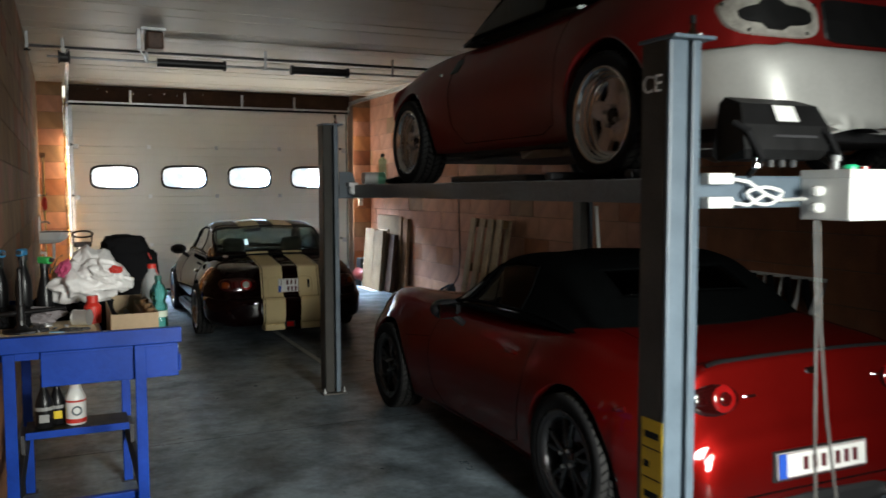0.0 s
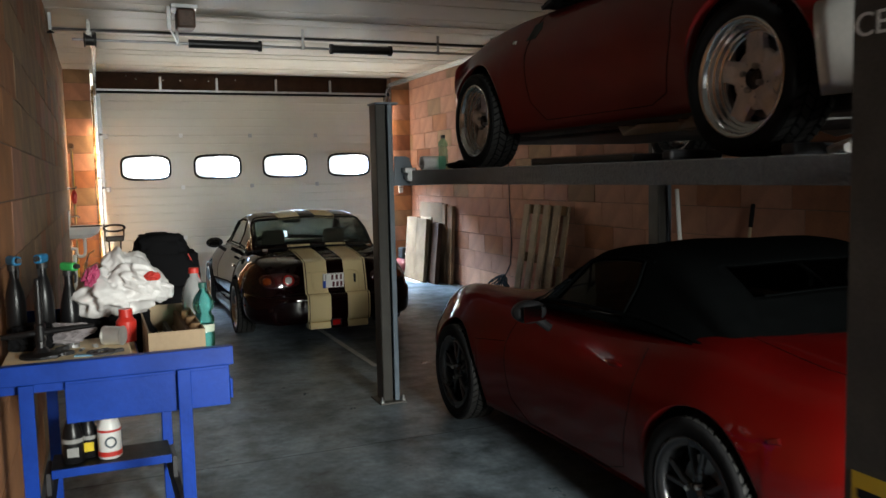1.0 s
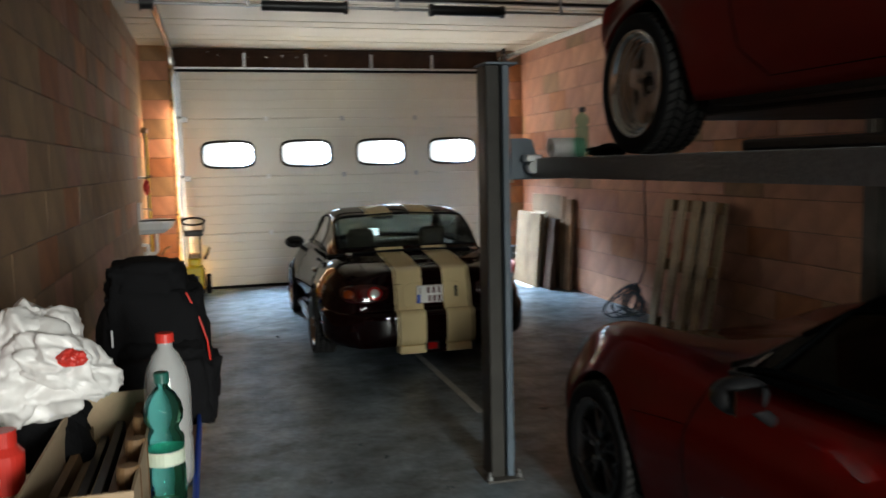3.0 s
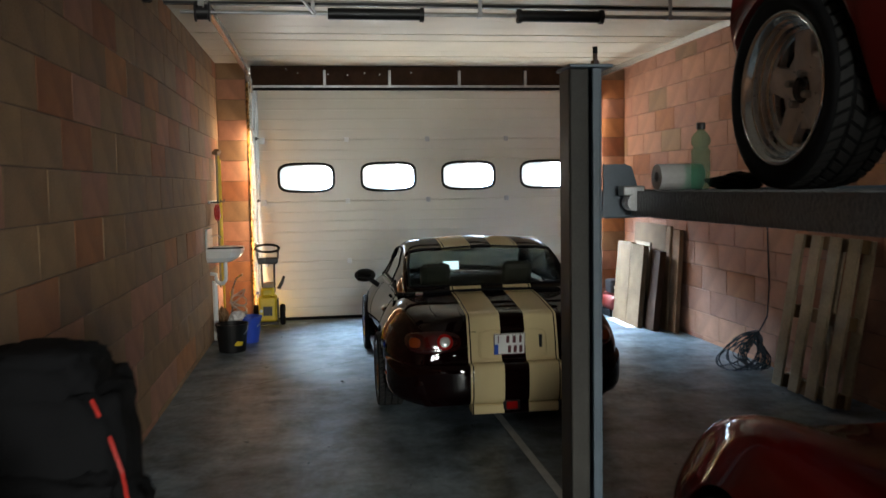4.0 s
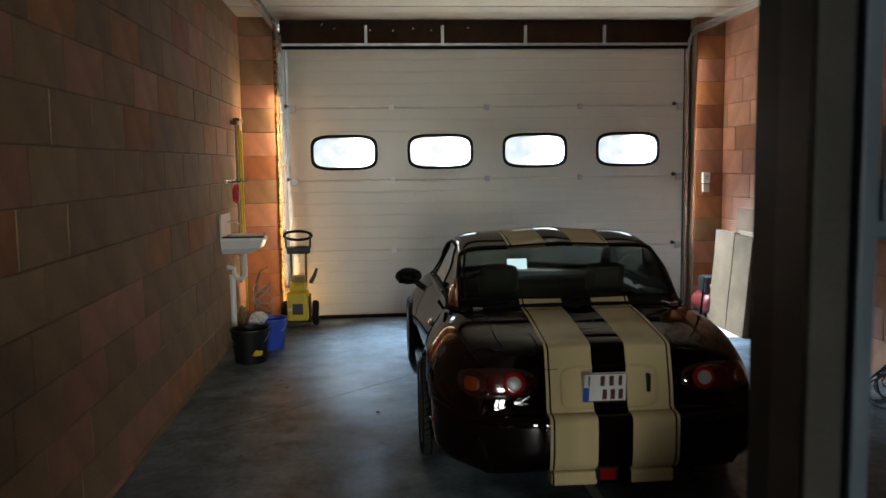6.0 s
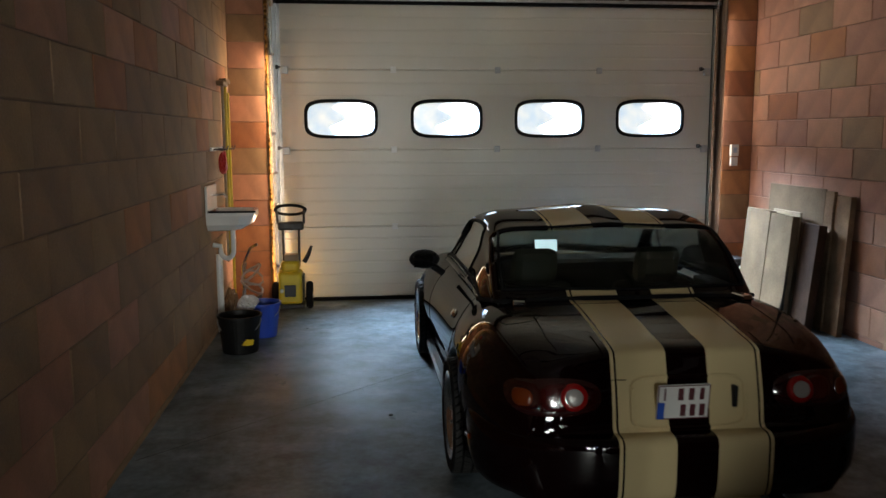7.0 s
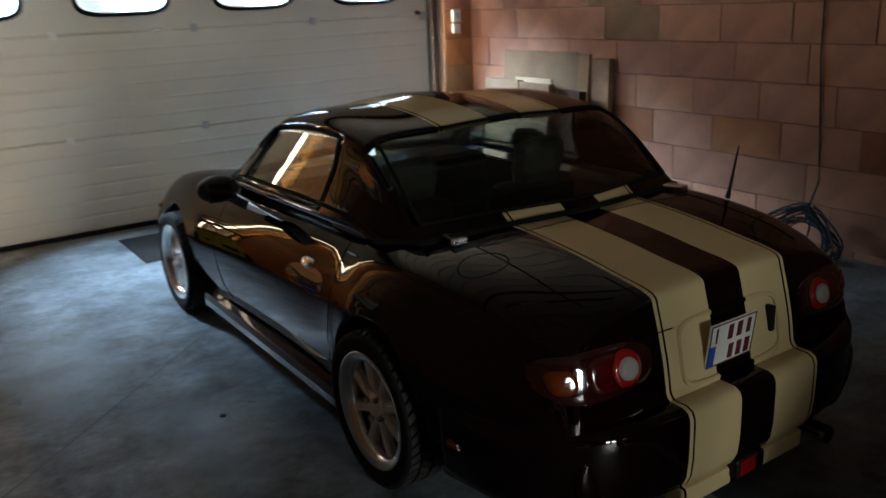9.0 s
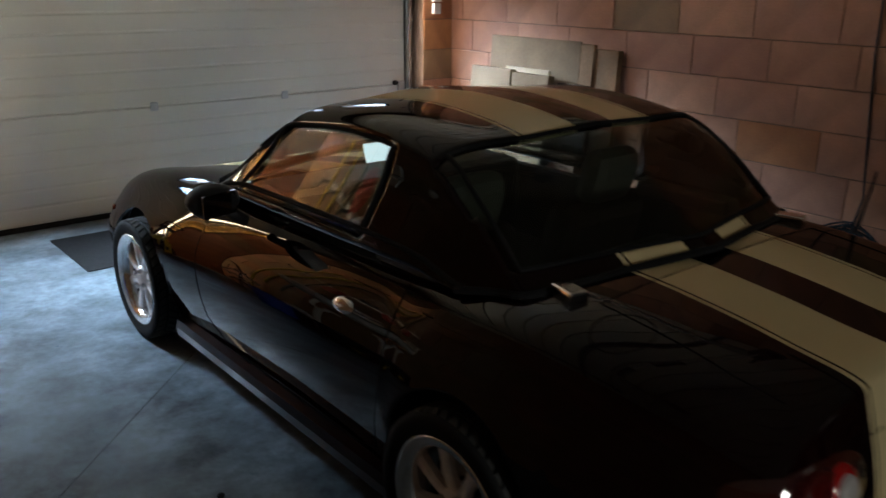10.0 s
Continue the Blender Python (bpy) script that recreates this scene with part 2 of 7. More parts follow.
def lathe(bm, profile, axis="z", segs=24, at=(0, 0, 0), cap=False):
    """Rings of (radius, height) turned about an axis."""
    rings = []
    for r, h in profile:
        ring = []
        for k in range(segs):
            a = 2 * math.pi * k / segs
            c, s = r * math.cos(a), r * math.sin(a)
            p = {"z": (c, s, h), "x": (h, c, s), "y": (s, h, c)}[axis]
            ring.append(bm.verts.new((p[0] + at[0], p[1] + at[1], p[2] + at[2])))
        rings.append(ring)
    for a, b in zip(rings, rings[1:]):
        for k in range(segs):
            bm.faces.new((a[k], a[(k + 1) % segs], b[(k + 1) % segs], b[k]))
    if cap:
        bm.faces.new(rings[0][::-1])
        bm.faces.new(rings[-1])
    return rings


def turned(profile, axis="z", segs=24, at=(0, 0, 0), cap=False):
    bm = bmesh.new()
    lathe(bm, profile, axis, segs, at, cap)
    return bm


def tube(bm, pts, r, segs=8, caps=True):
    """A round bar along a line of points."""
    pts = [Vector(p) for p in pts]
    rings, up = [], Vector((0.13, 0.31, 0.94))
    for i, p in enumerate(pts):
        d = (pts[min(i + 1, len(pts) - 1)] - pts[max(i - 1, 0)]).normalized()
        a = d.cross(up)
        a = (a if a.length > 0.05 else d.cross(Vector((1, 0, 0)))).normalized()
        b = d.cross(a).normalized()
        rr = r[i] if isinstance(r, (list, tuple)) else r
        rings.append([bm.verts.new(p + a * rr * math.cos(t) + b * rr * math.sin(t)) for t in (2 * math.pi * k / segs for k in range(segs))])
    for a, b in zip(rings, rings[1:]):
        for k in range(segs):
            bm.faces.new((a[k], a[(k + 1) % segs], b[(k + 1) % segs], b[k]))
    if caps:
        bm.faces.new(rings[0][::-1])
        bm.faces.new(rings[-1])


def tubed(pts, r, segs=8):
    bm = bmesh.new()
    tube(bm, pts, r, segs)
    return bm


def oval(cx, cz, rx, rz, y, n=24, power=2.0):
    out = []
    for k in range(n):
        a = 2 * math.pi * k / n
        c, s = math.cos(a), math.sin(a)
        out.append((cx + rx * math.copysign(abs(c) ** (2 / power), c), y, cz + rz * math.copysign(abs(s) ** (2 / power), s)))
    return out

# ---- structure ----
def structure(name, bm, mat, label, category):
    return tagged(finish(bm, name, mat), label, category, kind="structure")


COURSE, LENGTH = 0.242, 0.525


floor = structure("floor", boxed(LEFT - 0.3, BACK - 0.3, -0.2, RIGHT + 0.3, DOOR + 0.3, 0.0), CONCRETE, "grey stained polished concrete garage floor", "floor")
structure("ground", boxed(-60, DOOR + 0.3, -0.25, 60, 90, -0.02), material("yard_concrete", (0.4, 0.38, 0.34), 0.9, vary=0.2), "pale concrete yard outside the garage door", "ground")
wall_left = structure("wall_left", boxed(LEFT - 0.3, BACK - 0.3, 0, LEFT - 0.006, DOOR + 0.3, CEIL + 0.3), MORTAR, "bare clay block wall beside the workbench", "wall")
wall_right = structure("wall_right", boxed(RIGHT + 0.006, BACK - 0.3, 0, RIGHT + 0.3, DOOR + 0.3, CEIL + 0.3), MORTAR, "bare clay block wall beside the car lift", "wall")
bm = bmesh.new()
box(bm, LEFT, BACK - 0.25, 0, 1.35, BACK, CEIL)
box(bm, 2.55, BACK - 0.25, 0, RIGHT, BACK, CEIL)
box(bm, 1.35, BACK - 0.25, 2.4, 2.55, BACK, CEIL)
structure("wall_back", bm, MORTAR, "plain back wall with a daylit doorway", "wall")
structure("door_back", boxed(1.35, BACK - 0.2, 0, 2.55, BACK - 0.12, 2.4), milky("rear_door_sheet", (0.8, 0.8, 0.78)), "translucent sheet closing the rear doorway", "door")

# ceiling boards with recessed seams across the garage
bm = bmesh.new()
y, k = BACK - 0.25, 0
while y < DOOR + 0.3:
    y1 = min(y + 0.345, DOOR + 0.3)
    sag = 0.003 * math.sin(k * 1.7)
    box(bm, LEFT - 0.25, y + 0.02, CEIL + sag, RIGHT + 0.25, y1, CEIL + 0.1)
    y, k = y1, k + 1
dark = len(bm.faces)
box(bm, LEFT - 0.25, BACK - 0.25, CEIL + 0.035, RIGHT + 0.25, DOOR + 0.3, CEIL + 0.12)
bm.faces.ensure_lookup_table()
for f in bm.faces[dark:]:
    f.material_index = 1
structure("ceiling", bm, [CEIL_PANEL, DARK_STEEL], "white ribbed sandwich panel ceiling with dark seams", "ceiling")

structure("ceiling_batten", boxed(LEFT, 10.1, CEIL - 0.02, RIGHT, 10.17, CEIL + 0.01, bevel=0.004), DARK_STEEL, "dark steel batten across the ceiling panels", "batten")
pillar_left = structure("pillar_left", boxed(LEFT + 0.002, 13.41, 0, 0.088, DOOR + 0.3, CEIL), MORTAR, "orange clay block pillar beside the garage door", "pillar")
# added strip that closes the right gap so no sun leaks onto the floor
structure("reveal_sun_stop", boxed(4.437, DOOR + 0.052, 0, 4.52, DOOR + 0.09, 2.9), BLACK_RUBBER, "black strip added behind the door edge to stop the sun", "seal")
pillar_right = structure("pillar_right", boxed(4.505, 13.41, 0, RIGHT - 0.002, DOOR + 0.3, CEIL), MORTAR, "orange clay block pillar beside the garage door", "pillar")

# lintel above the door: dark boards between steel brackets
lintel = thing("lintel", pose(0, 0, 0), "dark brown boarding above the garage door", "lintel", kind="structure")
part("backing_board", boxed(0.13, DOOR + 0.07, 2.85, 4.54, DOOR + 0.28, CEIL), BROWN_BOARD, lintel)
for a, b in ((0.135, 1.02), (1.032, 1.82), (1.832, 2.70), (2.712, 3.55), (3.562, 4.535)):
    part("board", boxed(a, DOOR + 0.02, 2.90, b, DOOR + 0.069, CEIL - 0.002, bevel=0.003), BROWN_BOARD, lintel)
for bx in (1.026, 1.826, 2.706, 3.556):
    part("bracket", boxed(bx - 0.016, DOOR - 0.02, 2.885, bx + 0.016, DOOR + 0.018, 3.08, bevel=0.003), STEEL, lintel)
part("head_bar", boxed(0.14, DOOR - 0.035, 2.868, 4.53, DOOR + 0.015, 2.895, bevel=0.003), STEEL, lintel)
part("head_seal", boxed(0.14, DOOR - 0.03, 2.836, 4.53, DOOR + 0.012, 2.867, bevel=0.004), BLACK_RUBBER, lintel)
# chrome dots stand in for daylight showing through holes in the boards
for dx, dz in ((0.57, 3.09), (0.70, 3.05), (1.07, 3.035), (1.31, 3.03), (1.52, 3.05), (1.71, 3.035), (2.1, 3.06)):
    part("daylight_dot", turned([(0.012, DOOR + 0.012), (0.012, DOOR + 0.02), (0.001, DOOR + 0.01)], "y", 8, (dx, 0, dz)), CHROME, lintel)

# ---- garage door ----
PANE = milky("milky_pane", (0.93, 0.96, 1.0))
GOLD = material("gold_foil", (0.62, 0.34, 0.08), 0.28, metal=0.6, vary=0.5, scale=26, fine=70, bump=0.6)
DOOR_L, DOOR_R = 0.212, 4.435
SEAMS = (0.035, 0.728, 1.475, 2.232, 2.85)


def door_section(z0, z1, holes):
    """A foam filled door section with fine horizontal ribs on its inner face, and rounded openings."""
    bm = bmesh.new()
    back = DOOR + 0.045
    n = max(5, int(round((z1 - z0) / 0.118)))
    prof = [(DOOR + 0.006, z0 + 0.002), (DOOR, z0 + 0.01)]
    for k in range(1, n):
        z = z0 + (z1 - z0) * k / n
        prof += [(DOOR, z - 0.013), (DOOR + 0.0028, z - 0.004), (DOOR + 0.0028, z + 0.004), (DOOR, z + 0.013)]
    prof += [(DOOR, z1 - 0.01), (DOOR + 0.006, z1 - 0.002)]

    def strip(x0, x1, rows):
        a = [bm.verts.new((x0, y, z)) for y, z in rows]
        b = [bm.verts.new((x1, y, z)) for y, z in rows]
        for k in range(len(rows) - 1):
            bm.faces.new((a[k], b[k], b[k + 1], a[k + 1]))

    if not holes:
        strip(DOOR_L, DOOR_R, prof)
    else:
        lo, hi = 1.565, 1.975
        strip(DOOR_L, DOOR_R, [p for p in prof if p[1] < lo] + [(DOOR, lo)])
        strip(DOOR_L, DOOR_R, [(DOOR, hi)] + [p for p in prof if p[1] > hi])
        edges = [DOOR_L] + [(a + b) / 2 for a, b in zip(WINDOWS, WINDOWS[1:])] + [DOOR_R]
        for wx, x0, x1 in zip(WINDOWS, edges, edges[1:]):
            inner, outer = [], []
            for px, _, pz in oval(wx, 1.77, 0.325, 0.16, 0, 40, 4.0):
                inner.append((px, pz))
                dx, dz = px - wx, pz - 1.77
                s = min(((x1 if dx > 0 else x0) - wx) / dx if abs(dx) > 1e-6 else 9e9, ((hi if dz > 0 else lo) - 1.77) / dz if abs(dz) > 1e-6 else 9e9)
                outer.append((wx + dx * s, 1.77 + dz * s))
            vi = [bm.verts.new((a, DOOR, b)) for a, b in inner]
            vo = [bm.verts.new((a, DOOR, b)) for a, b in outer]
            vb = [bm.verts.new((a, back, b)) for a, b in inner]
            for k in range(40):
                q = (k + 1) % 40
                bm.faces.new((vo[k], vo[q], vi[q], vi[k]))
                bm.faces.new((vi[k], vi[q], vb[q], vb[k]))
            for cx, cz in ((x0, lo), (x1, lo), (x0, hi), (x1, hi)):
                k0 = next((k for k in range(40) if abs(outer[k][0] - cx) < 1e-4 and abs(outer[(k + 1) % 40][1] - cz) < 1e-4), None)
                k1 = next((k for k in range(40) if abs(outer[k][1] - cz) < 1e-4 and abs(outer[(k + 1) % 40][0] - cx) < 1e-4), None)
                for k in (k0, k1):
                    if k is not None:
                        c = bm.verts.new((cx, DOOR, cz))
                        bm.faces.new((vo[k], c, vo[(k + 1) % 40]))
    if not holes:
        a = [bm.verts.new(p) for p in ((DOOR_L, back, z0), (DOOR_R, back, z0), (DOOR_R, back, z1), (DOOR_L, back, z1))]
        bm.faces.new(a)
    else:
        for za, zb in ((z0, 1.6), (1.94, z1)):
            bm.faces.new([bm.verts.new(p) for p in ((DOOR_L, back, za), (DOOR_R, back, za), (DOOR_R, back, zb), (DOOR_L, back, zb))])
        cuts = [DOOR_L] + [v for wx in WINDOWS for v in (wx - 0.31, wx + 0.31)] + [DOOR_R]
        for xa, xb in zip(cuts[::2], cuts[1::2]):
            bm.faces.new([bm.verts.new(p) for p in ((xa, back, 1.6), (xb, back, 1.6), (xb, back, 1.94), (xa, back, 1.94))])
    for x in (DOOR_L, DOOR_R):
        bm.faces.new([bm.verts.new(p) for p in ((x, DOOR, z0), (x, back, z0), (x, back, z1), (x, DOOR, z1))])
    return bm


garage_door = thing("garage_door", pose(0, 0, 0), "closed white sectional garage door with four oval windows", "garage door", kind="structure")
for k in range(4):
    part("door_section", door_section(SEAMS[k], SEAMS[k + 1], k == 2), PANEL, garage_door)
for wx in WINDOWS:
    loops = [oval(wx, 1.77, a, b, y, 40, 4.0) for a, b, y in ((0.352, 0.187, DOOR - 0.001), (0.348, 0.183, DOOR - 0.012), (0.325, 0.16, DOOR - 0.012), (0.32, 0.155, DOOR + 0.012))]
    bm = bmesh.new()
    rows = [[bm.verts.new(p) for p in l] for l in loops]
    for a, b in zip(rows, rows[1:]):
        for q in range(40):
            bm.faces.new((a[q], a[(q + 1) % 40], b[(q + 1) % 40], b[q]))
    bmesh.ops.recalc_face_normals(bm, faces=bm.faces)
    win = part("window", bm, BLACK_RUBBER, garage_door, "oval window with black rubber frame")
    bm = bmesh.new()
    bm.faces.new([bm.verts.new((a, DOOR + 0.014, b)) for a, _, b in oval(wx, 1.77, 0.33, 0.165, 0, 40, 4.0)])
    pane = part("pane", bm, PANE, win)
for z in SEAMS[1:4]:
    for hx in (DOOR_L + 0.03, DOOR_R - 0.05):
        hinge = part("roller_hinge", boxed(hx - 0.03, DOOR - 0.03, z - 0.045, hx + 0.04, DOOR - 0.002, z + 0.03, bevel=0.006), STEEL, garage_door)
        part("roller", turned([(0.001, hx - 0.075), (0.02, hx - 0.075), (0.02, hx - 0.05), (0.008, hx - 0.048), (0.008, hx - 0.03)], "x", 12, (0, DOOR - 0.025, z + 0.02)), DARK_STEEL, hinge)
    for hx in (1.275, 2.285, 3.295):
        # left column is white: the glint on those caps is put into their colour
        part("hinge_cap", boxed(hx - 0.028, DOOR - 0.012, z - 0.03, hx + 0.028, DOOR - 0.001, z + 0.03, bevel=0.006), WHITE_PLASTIC if hx < 2 else STEEL, garage_door)
part("bottom_seal", boxed(DOOR_L, DOOR - 0.005, 0.0, DOOR_R, DOOR + 0.05, 0.036, bevel=0.006), BLACK_RUBBER, garage_door)

TRACK = material("bright_galvanised_steel", (0.74, 0.74, 0.73), 0.24, metal=0.85, vary=0.12, scale=9, fine=90, bump=0.02)
rails = thing("door_track", pose(0, 0, 0), "galvanised steel door track with spring shaft under the ceiling", "door track")
for sx in (0.142, 4.468):
    s = 1 if sx < 2 else -1
    up_rail = part("vertical_track", boxed(sx - 0.022, DOOR - 0.055, 0.0, sx - 0.018, DOOR + 0.0, 2.83), TRACK, rails)
    part("track_flange", boxed(sx - 0.017, DOOR - 0.055, 0.0, sx + 0.008, DOOR - 0.051, 2.83), TRACK, up_rail)
    for bz in (0.35, 0.95, 1.25, 1.62, 1.95, 2.35):
        part("track_bracket", boxed(sx - 0.03, DOOR - 0.07, bz, sx + 0.02, DOOR - 0.056, bz + 0.03, bevel=0.003), CHROME, up_rail)
    arc = [(sx, DOOR - 0.04 - 0.18 * (1 - math.cos(a)), 2.80 + 0.18 * math.sin(a)) for a in (math.pi / 2 * k / 8 for k in range(9))]
    part("curved_track", tubed(arc, 0.022, 6), TRACK, rails)
    lng = part("horizontal_track", boxed(sx - 0.022, 9.55, 2.965, sx - 0.017, DOOR - 0.2, 3.03), TRACK, rails)
    part("track_flange", boxed(sx - 0.016, 9.55, 3.024, sx + 0.02, DOOR - 0.2, 3.03), TRACK, lng)
    part("track_flange", boxed(sx - 0.016, 9.55, 2.965, sx + 0.02, DOOR - 0.2, 2.971), TRACK, lng)
    part("hanger", boxed(sx - 0.06, 9.56, 2.95, sx - 0.025, 9.575, CEIL + 0.004), TRACK, rails)
part("shaft", turned([(0.001, -0.05), (0.013, -0.05), (0.013, 4.62), (0.001, 4.62)], "x", 14, (0, 9.6, 2.95)), STEEL, rails)
for a, b in ((1.03, 1.735), (2.53, 3.17)):
    prof = []
    n = 70
    for k in range(n):
        x = a + (b - a) * k / n
        prof += [(0.040, x), (0.046, x + (b - a) / n * 0.5)]
    part("spring", turned([(0.012, a)] + prof + [(0.04, b), (0.012, b)], "x", 18, (0, 9.6, 2.95)), BLACK_PLASTIC, rails, "black coiled torsion spring", smooth=True)
for bx in (1.745, 2.515, 3.18):
    part("spring_cone", turned([(0.012, bx - 0.02), (0.056, bx - 0.015), (0.056, bx + 0.015), (0.012, bx + 0.02)], "x", 18, (0, 9.6, 2.95)), DARK_STEEL, rails)
for bx in (0.11, 4.50):
    part("cable_drum", turned([(0.014, bx - 0.06), (0.07, bx - 0.055), (0.07, bx - 0.045), (0.055, bx - 0.04), (0.055, bx + 0.04), (0.07, bx + 0.045), (0.07, bx + 0.055), (0.014, bx + 0.06)], "x", 24, (0, 9.6, 2.95)), BLACK_PLASTIC, rails)
for bx in (0.92, 2.2, 3.75):
    bm = bmesh.new()
    box(bm, bx - 0.02, 9.57, 2.93, bx + 0.02, 9.63, 2.97, bevel=0.004)
    box(bm, bx - 0.014, 9.575, 2.972, bx + 0.014, 9.58, CEIL + 0.004)
    part("shaft_bearing", bm, STEEL, rails)

part("side_angle", boxed(0.117, DOOR + 0.052, 0, 0.225, DOOR + 0.058, 2.86), STEEL, rails)
part("side_angle", boxed(0.175, DOOR - 0.03, 0, 0.179, DOOR + 0.05, 2.86), STEEL, rails)

motor = thing("door_motor", pose(0.86, 8.75, CEIL), "brown and grey door motor hung below the ceiling", "motor")
part("motor_housing", boxed(-0.02, -0.12, -0.20, 0.14, 0.12, -0.03, bevel=0.02), material("motor_brown", (0.2, 0.12, 0.09), 0.5, vary=0.3, scale=12), motor)
part("mount_plate", boxed(-0.07, -0.14, -0.028, 0.16, 0.14, 0.004, bevel=0.003), STEEL, motor)
part("drop_arm", boxed(-0.10, -0.02, -0.20, -0.065, 0.02, 0.004, bevel=0.003), STEEL, motor)
part("drive_arm", tubed([(-0.08, 0, -0.19), (0.0, 0.45, -0.19), (0.06, 0.83, -0.19)], 0.012, 8), STEEL, motor)

stop = thing("track_stop", pose(-0.225, 9.3, CEIL), "galvanised hanger with a black rubber end stop", "hanger")
part("strap", boxed(-0.014, -0.012, -0.16, 0.014, 0.012, 0.004, bevel=0.002), STEEL, stop)
part("rubber_foot", turned([(0.001, -0.185), (0.034, -0.185), (0.034, -0.175), (0.01, -0.172), (0.01, -0.16), (0.001, -0.16)], "z", 16), BLACK_RUBBER, stop)

# gold insulation on the reveal beside the door
bm = bmesh.new()
rows = []
for k in range(60):
    z = 0.02 + 2.9 * k / 59
    w = [noise.noise(Vector((k * 0.41, j * 0.7, 0.3))) * 0.011 for j in range(5)]
    rows.append([bm.verts.new((0.09 + dx + w[j], yy, z)) for j, (dx, yy) in enumerate(((0.0, 13.405), (0.014, 13.395), (0.024, 13.42), (0.026, 13.5), (0.024, 13.6)))])
for a, b in zip(rows, rows[1:]):
    for j in range(4):
        bm.faces.new((a[j], a[j + 1], b[j + 1], b[j]))
structure("reveal_insulation", bm, GOLD, "crinkled gold insulation strip on the door reveal", "insulation")

# ---- cars ----
from mathutils.bvhtree import BVHTree


def striped_paint(name, centre=0.0):
    """Maroon paint with two cream stripes along the car and fine outer pinstripes."""
    m = material(name, (0.004, 0.0006, 0.0008), 0.6, vary=0.05, scale=2, fine=300, bump=0.0, coat=0.6, spec=0.0)
    nt, N = m.node_tree, m.node_tree.nodes
    b = N["Principled BSDF"]
    co, sep = N.new("ShaderNodeTexCoord"), N.new("ShaderNodeSeparateXYZ")
    nt.links.new(co.outputs["Object"], sep.inputs[0])
    shift = N.new("ShaderNodeMath")
    shift.operation, shift.inputs[1].default_value = "SUBTRACT", centre
    absx = N.new("ShaderNodeMath")
    absx.operation = "ABSOLUTE"
    nt.links.new(sep.outputs[0], shift.inputs[0])
    nt.links.new(shift.outputs[0], absx.inputs[0])

    def band(mid, half):
        c = N.new("ShaderNodeMath")
        c.operation, c.inputs[1].default_value, c.inputs[2].default_value = "COMPARE", mid, half
        nt.links.new(absx.outputs[0], c.inputs[0])
        return c.outputs[0]

    add = N.new("ShaderNodeMath")
    add.operation, add.use_clamp = "ADD", True
    nt.links.new(band(0.185, 0.102), add.inputs[0])
    nt.links.new(band(0.302, 0.007), add.inputs[1])
    mix = N.new("ShaderNodeMix")
    mix.data_type = "RGBA"
    old = b.inputs["Base Color"].links[0].from_socket
    nt.links.new(add.outputs[0], mix.inputs[0])
    nt.links.new(old, mix.inputs[6])
    mix.inputs[7].default_value = (0.68, 0.55, 0.31, 1)
    nt.links.new(mix.outputs[2], b.inputs["Base Color"])
    return m


STRIPED = striped_paint("maroon_paint_with_cream_stripes")


def spline(keys, t):
    """Catmull-Rom through rows of (t, values...), with chord spacing."""
    ts = [k[0] for k in keys]
    i = max(0, min(len(ts) - 2, sum(1 for q in ts if q <= t) - 1))
    p0, p1, p2, p3 = (np.array(keys[max(0, min(len(keys) - 1, j))][1:], float) for j in (i - 1, i, i + 1, i + 2))
    t0, t1, t2, t3 = (ts[max(0, min(len(ts) - 1, j))] for j in (i - 1, i, i + 1, i + 2))
    h = t2 - t1
    u = (t - t1) / h
    m1 = (p2 - p0) / (t2 - t0) * h if t2 > t0 else p2 - p1
    m2 = (p3 - p1) / (t3 - t1) * h if t3 > t1 else p2 - p1
    return (2 * u**3 - 3 * u**2 + 1) * p1 + (u**3 - 2 * u**2 + u) * m1 + (-2 * u**3 + 3 * u**2) * p2 + (u**3 - u**2) * m2


def section(W, zt, zs, zl, lip):
    """Half a body section from the top's middle, over the shoulder, down the side."""
    zm = zl + 0.52 * (zs - zl)
    rows = [(0, 0, zt), (1, 0.42 * W, zt - 0.12 * (zt - zs) + lip * 0.2), (2, 0.78 * W, zs + lip), (3, 0.93 * W, zs - 0.18 * (zs - zl)),
            (4, W, zm + 0.06 * (zs - zl)), (5, W - 0.008, zl + 0.3 * (zs - zl)), (6, W - 0.06 * min(1, W / 0.5), zl)]
    return rows


